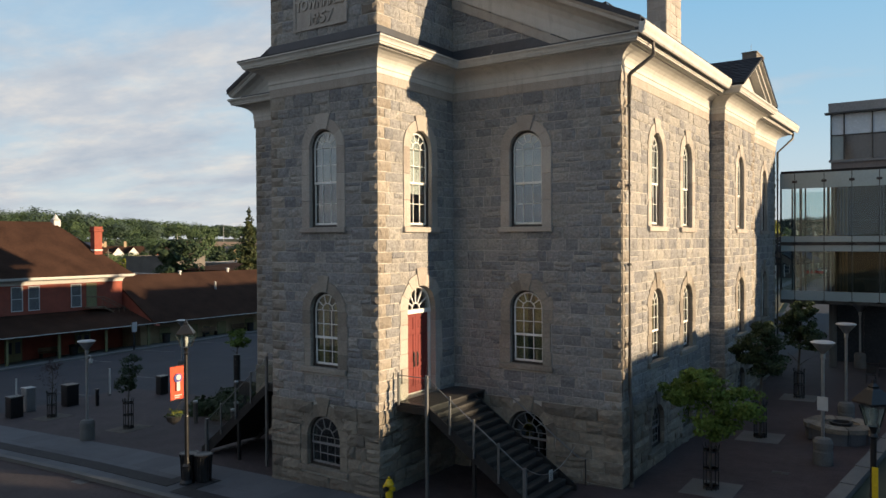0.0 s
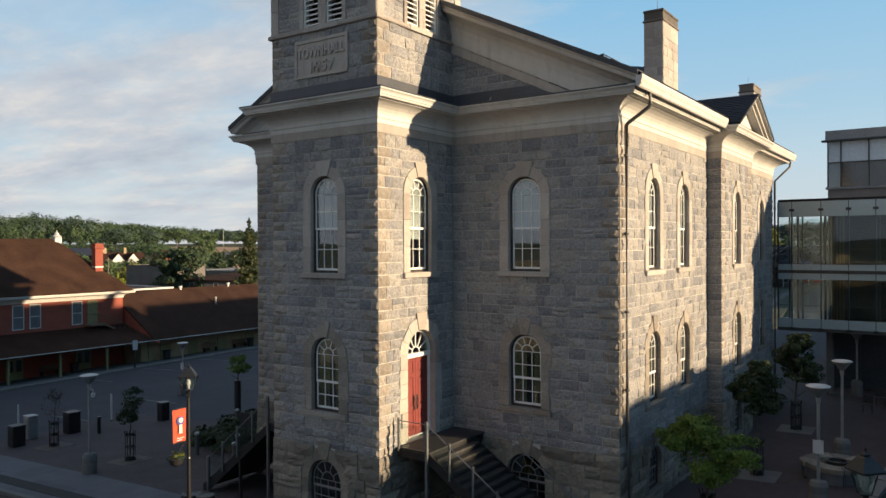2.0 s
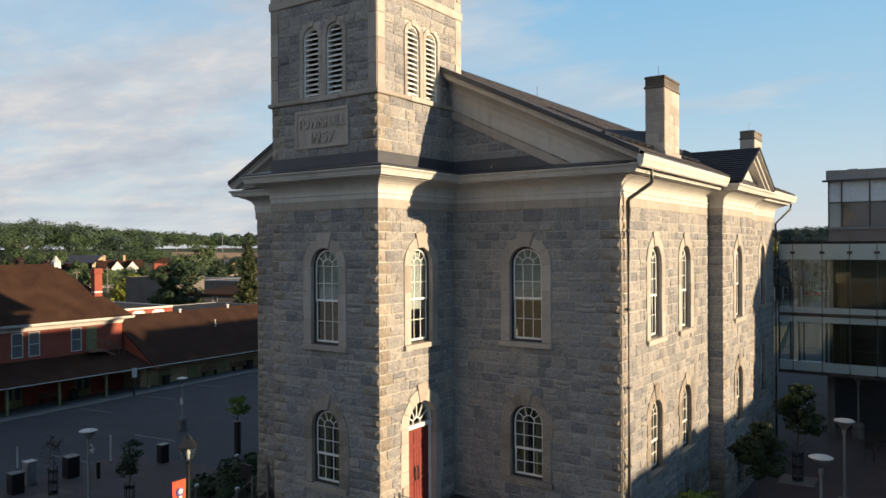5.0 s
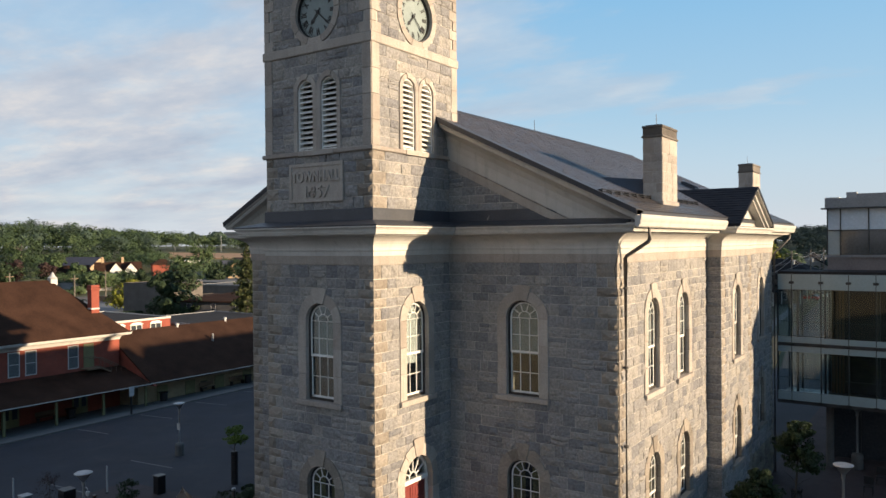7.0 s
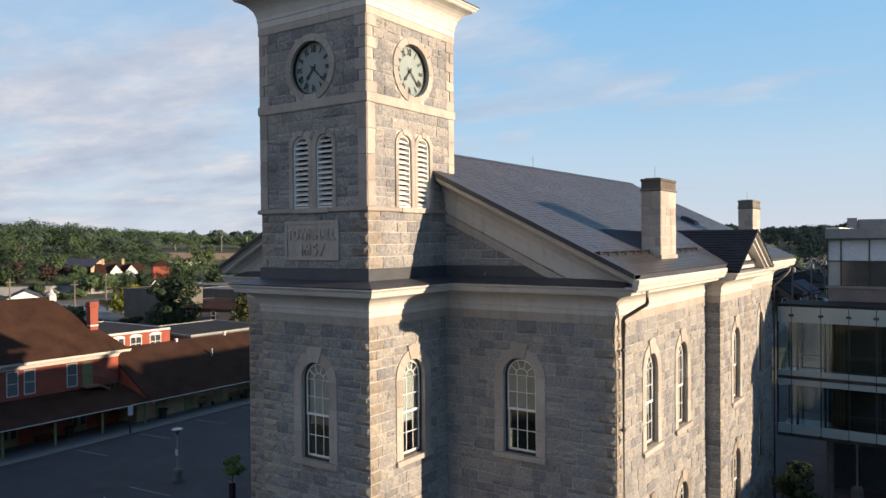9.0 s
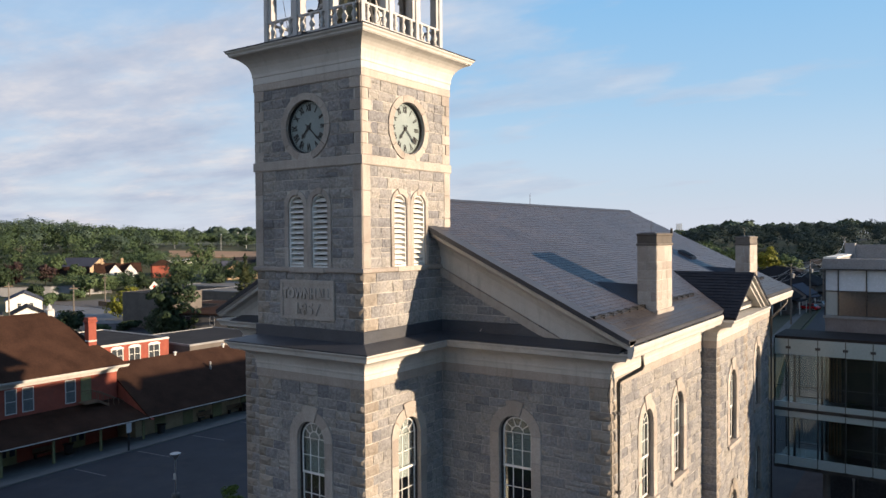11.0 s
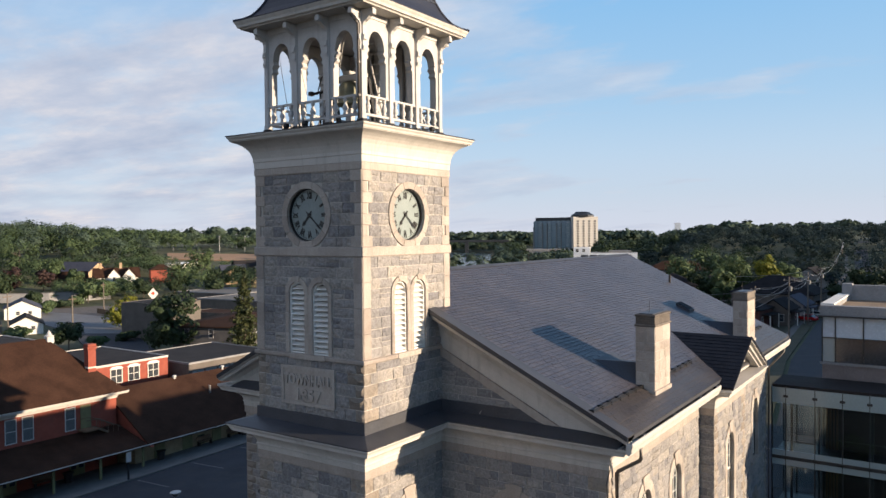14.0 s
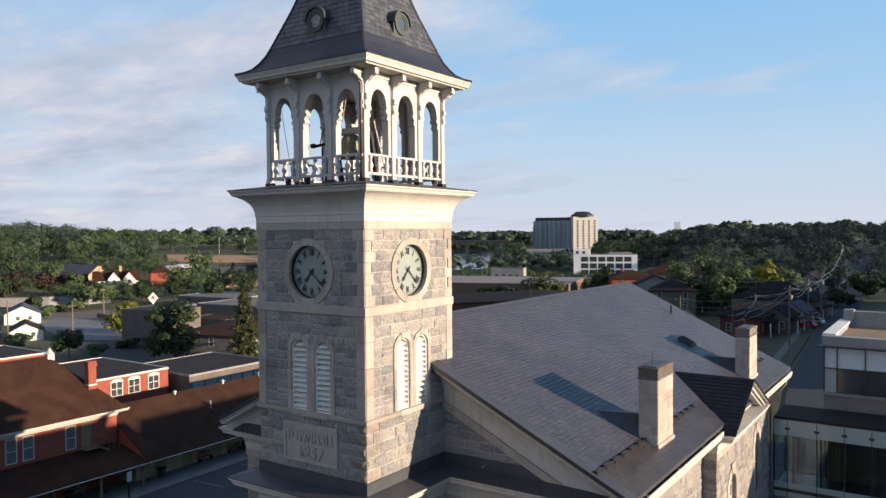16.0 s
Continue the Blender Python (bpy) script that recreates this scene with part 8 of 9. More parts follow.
b.ring([[(-166, 106, z), (-160, 112, z), (-206, 128, z), (-232, 112, z), (-215, 103, z)] for z in (-2.94, -3.3)])
tagged(b.make("tan_verge", M_DULL), "strip of dry tan ground below the retaining wall", "ground", kind="structure")
yard_fence = empty("board_fence", "low dark board fence along the concrete yard", "fence")
for i in range(14):
    f = i / 14
    x, y = -196 + 36 * f, 108 - 6 * f
    MB().box(x, x + 2.45, y - 0.45 * f, y + 0.1 - 0.45 * f, -3.1, -1.5).make("board_panel", M_WOOD, yard_fence)
for x, y, h in ((-159.7, 65.4, 10.5), (-146.4, 72.8, 10.0), (-199, 112, 9.0)):
    po = empty("utility_pole", "pale wooden utility pole beside the side street", "utility pole", (x, y, gz(x, y)), "utility poles")
    MB().tube([(0, 0, -0.2), (0, 0, h)], [0.2, 0.13], 8).make("pole", M_POLE, po)
    MB().box(-0.06, 0.06, -0.9, 0.9, h - 0.9, h - 0.75).make("crossarm", M_WOOD, po)
sg = empty("diamond_sign", "white diamond-shaped sign with a red emblem on a pole", "sign", (-201.8, 130.9, gz(-201.8, 130.9)))
SM = Matrix.Rotation(radians(55), 4, "Z")
MB(SM).tube([(0, 0.1, -0.2), (0, 0.1, 5.6)], 0.14, 8).make("pole", M_STEEL, sg)
MB(SM).prism([(-1.6, 3.9), (0, 1.9), (1.6, 3.9), (0, 5.9)], -0.08, 0.08).make("board", M_HOUSEWHITE, sg)
MB(SM).prism([(-0.6, 4.1), (0, 3.4), (0.6, 4.1), (0, 4.8)], -0.11, -0.07).make("emblem", M_BANNER, sg, "red emblem")
b = MB()
b.ring([[(-70, 40, -3.0), (-62, 46, -3.0), (-195, 112, -3.0), (-205, 100, -3.0)], [(-70, 40, -3.3), (-62, 46, -3.3), (-195, 112, -3.3), (-205, 100, -3.3)]])
tagged(b.make("side_street", M_ASPHALT), "grey side street between the low buildings", "road", kind="structure")

# glass link and office wing
gl = empty("glass_link", "two-storey glass bridge with steel mullions", "building")
LX0, LX1, LY0, LY1 = BX1 + 0.22, 22.0, 27.2, 30.6
cols = [LX0, 7.03, 8.48, 9.80, 11.06, 12.35, 13.65, 14.95, 16.25, 17.55, 18.85, 20.4, LX1]
for z0, z1, nm in ((4.25, 4.55, "floor_slab"), (7.28, 7.56, "floor_slab"), (11.36, 11.5, "roof_slab")):
    MB().box(LX0, LX1, LY0 + 0.08, LY1 - 0.05, z0, z1).make(nm, M_MULLION if nm[0] == "f" else M_TAR, gl)
for y, back in ((LY0, False), (LY1, True)):
    for a, c in zip(cols[:-1], cols[1:]):
        for z0, z1, mat, nm in ((10.52, 11.36, M_PANEL, "spandrel"), (7.95, 10.50, M_GLASS_B, "pane"), (7.10, 7.92, M_PANEL, "spandrel"), (4.98, 7.08, M_GLASS_B, "pane"), (4.42, 4.95, M_PANEL, "spandrel")):
            if back and mat is M_PANEL:
                continue
            g = MB().box(a + 0.02, c - 0.02, y - 0.012, y + 0.012, z0, z1).make(nm, mat, gl)
            if mat is M_GLASS_B:
                g.visible_shadow = False
    for x in cols:
        MB().box(x - 0.035, x + 0.035, y + 0.02, y + 0.16, 4.3, 11.4).make("mullion", M_MULLION, gl)
    for z in (7.52, 4.36):
        MB().box(LX0, LX1, y - 0.05, y + 0.02, z - 0.09, z + 0.09).make("transom", M_MULLION, gl)
for z in (10.9, 7.5, 4.4):
    for x in cols[1:-1]:
        MB().box(x - 0.13, x + 0.13, LY0 - 0.05, LY0 - 0.015, z - 0.07, z + 0.07, 0.02).make("clamp", M_MULLION, gl)
for z in (8.75, 5.65):
    MB().tube([(LX0, LY0 + 0.3, z), (LX1, LY0 + 0.3, z)], 0.02, 6).make("guard_rail", M_PIPE, gl)
for z0, z1 in ((4.55, 7.28), (7.56, 11.3)):
    MB().box(8.66, LX1, LY1 - 0.45, LY1 - 0.3, z0, z1).make("inner_partition", M_STOP, gl)
    for i in range(4):
        MB().box(8.66 + 0.17 * i, 8.77 + 0.17 * i, LY1 - 0.62, LY1 - 0.5, z0, z1).make("timber_fin", M_WOOD, gl)
    for x in (7.25, 8.62, 11.15, 13.7, 16.4):
        MB().box(x - 0.06, x + 0.06, LY0 + 0.5, LY0 + 0.62, z0, z1).make("inner_post", M_MULLION, gl)
for x in (8.68, 13.1, 17.6):
    MB().lathe([(0.2, gz(x, 29) - 0.1), (0.2, 4.3)], (x, 29, 0), 14).make("column", M_CONCRETE, gl)
ow = empty("office_wing", "modern office wing with mauve precast walls and glazed top storey", "building")
GX, GY = 8.3, 31.2
MB().box(GX, 44, GY, 42, -0.5, 12.28).make("wall", M_MAUVE, ow)
MB().box(GX + 0.35, 44, GY + 0.45, 42, 12.28, 15.0).make("core", M_ROOM, ow)
MB().box(GX - 0.12, 44, GY - 0.12, GY + 0.5, 15.05, 15.62).make("parapet", M_STUCCO, ow)
MB().box(GX - 0.12, GX + 0.5, GY + 0.5, 40.0, 15.05, 15.62).make("parapet", M_STUCCO, ow)
MB().box(GX - 0.3, 44, GY - 0.35, GY + 0.2, 14.98, 15.06).make("eaves_fin", M_MULLION, ow)
MB().box(GX - 0.16, GX + 0.55, GY + 0.52, 40.0, 15.62, 15.70).make("coping", M_HOUSEWHITE, ow)
MB().box(GX + 0.5, 44, GY + 0.5, 40.0, 14.9, 15.3).make("roof", M_GRAVEL, ow, "brown gravel roof")
MB().box(GX + 0.1, GX + 0.7, 39.4, 40.2, 15.3, 16.4).make("parapet", M_STUCCO, ow)
MB().box(GX + 0.7, 44, 39.6, 40.2, 15.3, 16.3).make("parapet", M_STUCCO, ow)
pcols = [GX, 8.98, 10.4, 12.2, 14.0, 15.8, 17.6, 19.4, 21.2]
for a, c in zip(pcols[:-1], pcols[1:]):
    MB().box(a + 0.03, c - 0.03, GY + 0.05, GY + 0.08, 13.78, 14.98).make("spandrel", M_PALEPANEL, ow)
    g = MB().box(a + 0.03, c - 0.03, GY + 0.05, GY + 0.08, 12.36, 13.74).make("pane", M_PANEL if c - a < 1 else M_DGLASS, ow)
for x in pcols:
    MB().box(x - 0.03, x + 0.03, GY - 0.04, GY + 0.1, 12.28, 15.0).make("mullion", M_MULLION, ow)
MB().box(GX, 22, GY - 0.04, GY + 0.1, 13.73, 13.79).make("transom", M_MULLION, ow)
MB().box(GX - 0.1, 44, GY - 0.10, GY + 0.12, 12.2, 12.34).make("sill_band", M_STUCCO, ow)
for i in range(4):
    y = 33.5 + 2.2 * i
    MB().box(GX - 0.02, GX + 0.05, y - 1.0, y + 1.0, 12.4, 14.9).make("side_pane", M_PALEPANEL, ow)
MB().box(12.6, 14.2, GY - 0.02, GY + 0.05, 11.5, 12.0).make("louvre_vent", M_MULLION, ow)
# dark panes added on the wall to darken the shaded recess under the link
for i in range(9):
    MB().box(8.5 + 1.5 * i, 9.94 + 1.5 * i, GY - 0.06, GY - 0.01, 0.3, 4.1).make("recess_dark_pane", M_DGLASS, ow)
    MB().box(8.42 + 1.5 * i, 8.5 + 1.5 * i, GY - 0.1, GY - 0.01, 0.2, 4.2).make("mullion", M_MULLION, ow)
box_building("office_annex", "pale flat-roofed office annex", "building", 17.5, 55, 14, 22, -0.5, 15.0, M_STUCCO, M_TAR, wins=[("-y", u, 12.8, 2.2, 1.6) for u in (-5, -2, 1, 4)])
# plain unseen blocks added across the plaza, east of view, to shade the ground
for y0, y1, h in ((-70, 8.7, 10.5), (8.7, 9.95, 9.0), (9.95, 10.3, 8.5), (10.3, 10.6, 9.2), (10.6, 11.05, 9.8), (11.05, 13.35, 9.5), (13.35, 31.0, 10.5)):
    tagged(MB().box(40, 54, y0, y1, -0.5, h).make("office_block", M_MAUVE), "unseen plain block added to cast shade across the plaza", "building", "blocks across the plaza", "structure")
# plain unseen blocks added behind the camera's way, closing the place and dimming skylight
for x0, x1, h, mat in ((-60, -22, 6.5, M_STUCCO), (-22, 2, 7.5, M_SANDSTONE), (2, 30, 6.5, M_TANBRICK)):
    tagged(MB().box(x0, x1 - 0.2, -48, -33, -2.5, h).make("street_front", mat), "unseen plain block added across the road to dim the sky light", "building", "blocks across the road", "structure")
# unseen block added off view to shade the houses of the north street
tagged(MB().box(15, 27, 100, 240, -1, 13.5).make("street_front", M_TANBRICK), "unseen plain block added to shade the north street houses", "building", "blocks across the road", "structure")

# ---- street and houses to the north ----
b = MB()
cl = [(3, 62), (0.5, 80), (-3, 106), (-6.5, 154), (-10.3, 220), (-15.2, 322), (-26, 420), (-34, 520)]
for name, o0, o1, up, mat, lab, cat in (("north_street", -2.9, 3.2, -0.02, M_ASPHALT, "asphalt street that climbs to the woods", "road"), ("footway", -6.9, -5.5, 0.04, M_CONCRETE, "pale concrete footway beside the street", "pavement")):
    b = MB()
    b.ring([[(x + o0, y, gz(x + o0, y) + up), (x + o1, y, gz(x + o1, y) + up), (x + o1, y, gz(x + o1, y) + up - 0.3), (x + o0, y, gz(x + o0, y) + up - 0.3)] for x, y in cl])
    tagged(b.make(name, mat), lab, cat, kind="structure")
b = MB()
b.ring([[(x - 16, y, gz(x - 16, y) + 0.02), (x - 3.5, y, gz(x - 3.5, y) + 0.02), (x - 3.5, y, gz(x, y) - 0.3), (x - 16, y, gz(x, y) - 0.3)] for x, y in cl[:5]])
tagged(b.make("verge_lawn", M_LAWN), "dry front lawns beside the street", "lawn", kind="structure")
for x, y, w, d, h, r, wall, roof, style, rhh, lab in (
        (-21.5, 148, 8, 9, 3.9, -5, M_SHADEBRICK, M_BLACKROOF, "hip", 1.5, "red brick house, darkened for shade, with a dark hipped roof"),
        (-16.6, 156, 5.5, 8, 3.6, -5, M_DULL, M_BLACKROOF, "gable", 1.9, "pale house with a dark gabled roof and porch"),
        (-15.4, 168, 5.5, 8, 3.6, -5, M_STUCCO, M_BLUEROOF, "gable", 1.9, "small grey house with a dark gabled roof"),
        (-22, 186, 19, 14, 4.6, -5, M_DULL, M_BLACKROOF, "hip", 4.0, "long building under a dark roof"),
        (-50, 190, 12, 12, 5.4, 15, M_DULL, M_BLACKROOF, "hip", 3.0, "tan brick house with a brown roof"),
        (-40, 140, 12, 12, 4.6, 10, M_DULL, M_BLACKROOF, "gable", 3.2, "low house with a dark roof"),
        (-27, 118, 10, 9, 4.2, -4, M_DULL, M_BLACKROOF, "gable", 2.8, "low brick house with a dark roof"),
        (-62, 210, 14, 12, 5.0, 20, M_STUCCO, M_SHINGLE, "gable", 3.2, "pale house with a brown roof"),
        (-78, 232, 14, 12, 5.5, 30, M_BRICK, M_SHINGLE, "hip", 2.6, "red brick house with a brown roof"),
        (-70, 260, 22, 12, 6.0, 20, M_STUCCO, M_SHINGLE, "hip", 3.0, "pale villa with a red-brown roof"),
        (-20, 225, 9, 10, 6.0, -5, M_STUCCO, M_BLACKROOF, "gable", 3.2, "grey house beside the street"),
        (8, 130, 9, 10, 5.6, 0, M_SHADEBRICK, M_BLACKROOF, "gable", 3.2, "brick house across the street")):
    hh = box_building("street_house", lab, "house", x, y, w, d, -0.5, h, wall, roof, r, style, rhh, 0.5, [("-y", u, z, 1.1, 1.6) for u in (-w * 0.28, w * 0.28) for z in (0.8, 3.4) if z + 1.7 < h] + [("+x", u, z, 1.1, 1.6) for u in (-d * 0.28, d * 0.28) for z in (0.8, 3.4) if z + 1.7 < h], group="houses along the north street")
    MB().box(w / 2, w / 2 + 1.8, -d * 0.35, d * 0.35, 2.7, 2.9).make("porch_roof", roof, hh)
    for u in (-d * 0.33, d * 0.33):
        MB().box(w / 2 + 1.55, w / 2 + 1.7, u - 0.08, u + 0.08, -0.3, 2.7).make("porch_post", M_HOUSEWHITE, hh)
    if wall in (M_SHADEBRICK, M_BRICK):
        MB().box(-w * 0.2 - 0.3, -w * 0.2 + 0.3, -0.3, 0.3, h, h + rhh + 0.5).make("chimney", M_BRICK, hh)
box_building("brown_warehouse", "long dark-roofed warehouse behind the hall", "building", -66, 140, 56, 26, -0.5, 5.6, M_BLACKROOF, M_BLACKROOF, 25, "gable", 1.4, 0.4)
box_building("pink_roofed_hall", "long low hall with a dusty pink flat roof", "building", -128, 228, 60, 40, -2.5, 3.4, M_WOOD, M_MAUVE, 15, trim=M_MAUVE)
box_building("small_office", "small pale flat-roofed office", "building", -146, 268, 14, 9, -2, 5.6, M_STUCCO, M_TAR, 20, wins=[("-y", u, 1.5, 1.6, 1.8) for u in (-4.5, -1.5, 1.5, 4.5)])

# utility poles and wires
pole_at = [(-20.7, 132.6, 6.2), (-20.2, 150, 8.6), (-10.9, 134, 11.2), (-10.9, 155.6, 11.1), (-11.4, 178, 11.2), (-17.5, 255, 11.5), (-24, 330, 12.5), (-44, 205, 9.0), (-36, 150, 8.0)]
for x, y, h in pole_at:
    up = empty("utility_pole", "weathered wooden utility pole with crossarm", "utility pole", (x, y, gz(x, y)), "utility poles")
    MB().tube([(0, 0, -0.2), (0, 0, h)], [0.17, 0.11], 8).make("pole", M_POLE, up)
    MB().box(-0.9, 0.9, -0.06, 0.06, h - 0.7, h - 0.58).make("crossarm", M_POLE, up)
    for dx in (-0.8, 0.0, 0.8):
        MB().lathe([(0.04, h - 0.58), (0.06, h - 0.5), (0.03, h - 0.42)], (dx, 0, 0), 6).make("insulator", M_WHITE, up)
    if h > 9:
        MB().lathe([(0.22, h - 2.6), (0.24, h - 1.8), (0.1, h - 1.7)], (0.3, 0, 0), 10).make("transformer", M_STEEL, up)


def wire(p, q, sag, r=0.03):
    p, q = Vector(p), Vector(q)
    b = MB()
    b.tube([p.lerp(q, i / 10) - Vector((0, 0, sag * (1 - (i / 5 - 1) ** 2))) for i in range(11)], r, 4)
    return tagged(b.make("overhead_wire", M_STEEL), "slack overhead wire between poles", "wire", "overhead wires")


top = lambda i, d=0.0, dx=0.0: (pole_at[i][0] + dx, pole_at[i][1], gz(pole_at[i][0], pole_at[i][1]) + pole_at[i][2] - d)
for a, c in ((2, 3), (3, 4), (4, 5), (5, 6), (0, 1), (0, 2), (1, 2), (1, 3), (7, 4), (8, 1)):
    wire(top(a, 0.4, 0.5), top(c, 0.4, 0.5), 0.9)
    wire(top(a, 1.6), top(c, 1.6), 1.2)

# parked car
def car(x, y, rot, paint, label):
    c = empty("car", label, "car", (x, y, gz(x, y) + 0.02))
    c.rotation_euler = (0, 0, radians(rot))
    b = MB()
    side = [(-2.1, 0.35), (2.1, 0.35), (2.15, 0.7), (1.95, 0.88), (1.0, 0.95), (-1.95, 0.98), (-2.15, 0.75)]
    b.ring([[(sx * (0.98 if abs(w) > 0.8 else 1), w, z) for sx, z in side] for w in (-0.88, -0.8, 0.8, 0.88)])
    b.make("body", paint, c)
    b = MB()
    b.ring([[(-1.75, -0.76, 0.95), (1.0, -0.76, 0.95), (1.0, 0.76, 0.95), (-1.75, 0.76, 0.95)], [(-1.3, -0.62, 1.42), (0.25, -0.62, 1.42), (0.25, 0.62, 1.42), (-1.3, 0.62, 1.42)]])
    b.make("glasshouse", M_DGLASS, c)
    MB().box(-1.25, 0.2, -0.6, 0.6, 1.42, 1.47, 0.02).make("roof_panel", paint, c)
    for sx in (-1.3, 1.35):
        for sy in (-0.8, 0.8):
            w = MB().tube([(sx, sy - 0.1, 0.32), (sx, sy + 0.1, 0.32)], 0.32, 16).make("wheel", M_DARKMETAL, c)
            MB().tube([(sx, sy - 0.105, 0.32), (sx, sy + 0.105, 0.32)], 0.18, 12).make("rim", M_STEEL, w)
    for sy in (-0.6, 0.6):
        MB().box(2.08, 2.17, sy - 0.18, sy + 0.18, 0.62, 0.76, 0.02).make("headlight", M_WHITE, c)
        MB().box(-2.17, -2.08, sy - 0.18, sy + 0.18, 0.68, 0.84, 0.02).make("taillight", M_BANNER, c)
    return c


M_CARRED = surf("red_car_paint", [(0.3, (0.40, 0.015, 0.02)), (0.7, (0.48, 0.025, 0.03))], 1.0, 0.2, 0.0, 20, spec=0.6)
M_CARW = surf("white_car_paint", [(0.3, (0.62, 0.62, 0.62)), (0.7, (0.7, 0.7, 0.7))], 1.0, 0.2, 0.0, 20, spec=0.6)
car(-12.2, 163, 160, M_CARRED, "red hatchback parked on a driveway")
car(-11.8, 171, 160, M_CARW, "white car parked on a driveway")

# white office, tower block, far bridge and river
wo = box_building("white_office", "white four-storey office with dark square windows", "building", -145.8, 376, 34, 14, -4, 8.2, M_OFFICEWHITE, M_TAR, 22.6)
for i in range(6):
    for z in (-2.6, 1.0, 4.6):
        win_on(wo, wall_m((0, -7.0, 0), "-y"), -11 + 4.6 * i, z, 3.9, 2.7, 1, M_STUCCO, 0.05)
for z in (-2.6, 1.0, 4.6):
    for u in (-4, 0, 4):
        win_on(wo, wall_m((17, 0, 0), "+x"), u, z, 3.3, 2.7, 1, M_STUCCO, 0.05)
MB().box(-17, -8, -7.2, 2, 8.2, 11.4).make("stair_tower", M_OFFICEWHITE, wo)
for u in (-15, -11.5):
    for z in (8.8,):
        win_on(wo, wall_m((0, -7.2, 0), "-y"), u, z, 1.6, 1.8, 1, M_HOUSEWHITE, 0.05)
MB().box(2, 14, -3, 4, 8.3, 9.5).make("roof_plant", M_STUCCO, wo)
# the blue of the reflected sky is put into this glass colour
M_TOWERGLASS = surf("sky_tinted_balcony_glass", [(0.3, (0.12, 0.17, 0.22)), (0.7, (0.19, 0.25, 0.31))], 0.15, 0.25, 0.0, 2, spec=0.5)
tb = empty("apartment_tower", "fourteen-storey apartment tower, one half pale and one half dark glass", "building", (-400, 872, 0))
tb.rotation_euler = (0, 0, radians(8))
MB().box(-42, 10, -10, 12, -8, 34).make("dark_wing", M_TOWERGLASS, tb)
for u, w in ((-42, 1.2), (-30, 1.0), (-24, 1.0), (-11, 1.0), (-5, 1.0), (9, 1.2)):
    MB().box(u, u + w, -12.0, -10.0, -8, 31.0 if -31 < u < 0 else 27.0).make("white_frame", M_STUCCO, tb)
MB().box(-40, 10, -8, 12, 34, 38.5).make("dark_attic", M_MULLION, tb)
PW = Matrix.Translation((21, 2, 0)) @ Matrix.Rotation(radians(34), 4, "Z")
MB(PW).box(-17, 15, -12, 12, -8, 39).make("pale_wing", M_CREAM, tb)
MB().lathe([(15, 39), (15, 41), (8, 45.5), (0, 45.8)], (20, 0, 0), 8).make("roof", M_MULLION, tb)
for i in range(13):
    z = -6 + 3.15 * i
    for k in range(8):
        u = -39 + 6.2 * k
        if z < 33:
            MB().box(u - 2.2, u + 2.2, -10.4, -10.0, z + 0.4, z + 2.6).make("window", M_PANEL, tb)
            if k in (1, 3, 5, 7):
                MB().box(u - 2.4, u + 2.4, -11.6, -10.0, z - 0.1, z + 0.15).make("balcony", M_HOUSEWHITE, tb)
    for k in range(4):
        u = -11.2 + 7.4 * k
        MB(PW).box(u - 1.3, u + 1.3, -12.3, -12.0, z + 0.6, z + 2.4).make("window", M_DGLASS, tb)
    for k in range(3):
        MB(PW).box(15.0, 15.3, -8 + 7 * k - 1.5, -8 + 7 * k + 1.5, z + 0.6, z + 2.4).make("window", M_DGLASS, tb)
box_building("parking_deck", "pale low parking deck below the apartment tower", "building", -330, 700, 70, 20, -6, 2, M_STUCCO, M_STUCCO, 26)
for x, y, h, lab in ((-454, 1513, 36, "small far tower block on the hill"), (-678, 1024, 12, "far red-roofed buildings on the skyline"), (-655, 1040, 14, "far red-roofed buildings on the skyline"), (-630, 1054, 11, "far red-roofed buildings on the skyline"), (-604, 1070, 13, "far red-roofed buildings on the skyline")):
    box_building("far_block", lab, "building", x, y, 11 if h > 30 else 20, 12, 0, h, M_OFFICEWHITE if h > 30 else M_MAUVE, M_SHINGLE, 20)
M_WATER = surf("river_water", [(0.3, (0.06, 0.08, 0.09)), (0.7, (0.09, 0.11, 0.12))], 0.02, 0.12, 0.1, 0.5, spec=0.6)
b = MB()
b.ring([[(14 + d * math.cos(radians(a)), -17 + d * math.sin(radians(a)), z) for a, d in ((121.0, 490), (126.5, 470), (127.5, 880), (120.6, 860))] for z in (gz(-300, 500) + 0.3, gz(-300, 500) - 0.4)])
tagged(b.make("water", M_WATER), "pale river in the valley", "river", kind="structure")
br = empty("river_bridge", "far dark girder bridge over the river", "bridge", (-470, 700, 0))
br.rotation_euler = (0, 0, radians(30))
MB().box(-110, 70, -3, 3, 9.0, 11.5).make("girder", M_MULLION, br)
for i in range(5):
    MB().box(-100 + 40 * i, -96 + 40 * i, -2, 2, -6, 9.0).make("pier", M_MULLION, br)

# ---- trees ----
# leaf colours darkened and blued: hill shade and distance haze put into them
M_HAZEWOODS = leaf_mat("shaded_hazy_woodland", (0.014, 0.026, 0.025), (0.022, 0.038, 0.034), (0.036, 0.056, 0.046), 0.035)
# bluer leaf copy: the haze of distance is put into the colour
M_HAZELEAF = leaf_mat("haze_tinted_woodland", (0.038, 0.062, 0.046), (0.062, 0.092, 0.064), (0.095, 0.128, 0.085), 0.035)


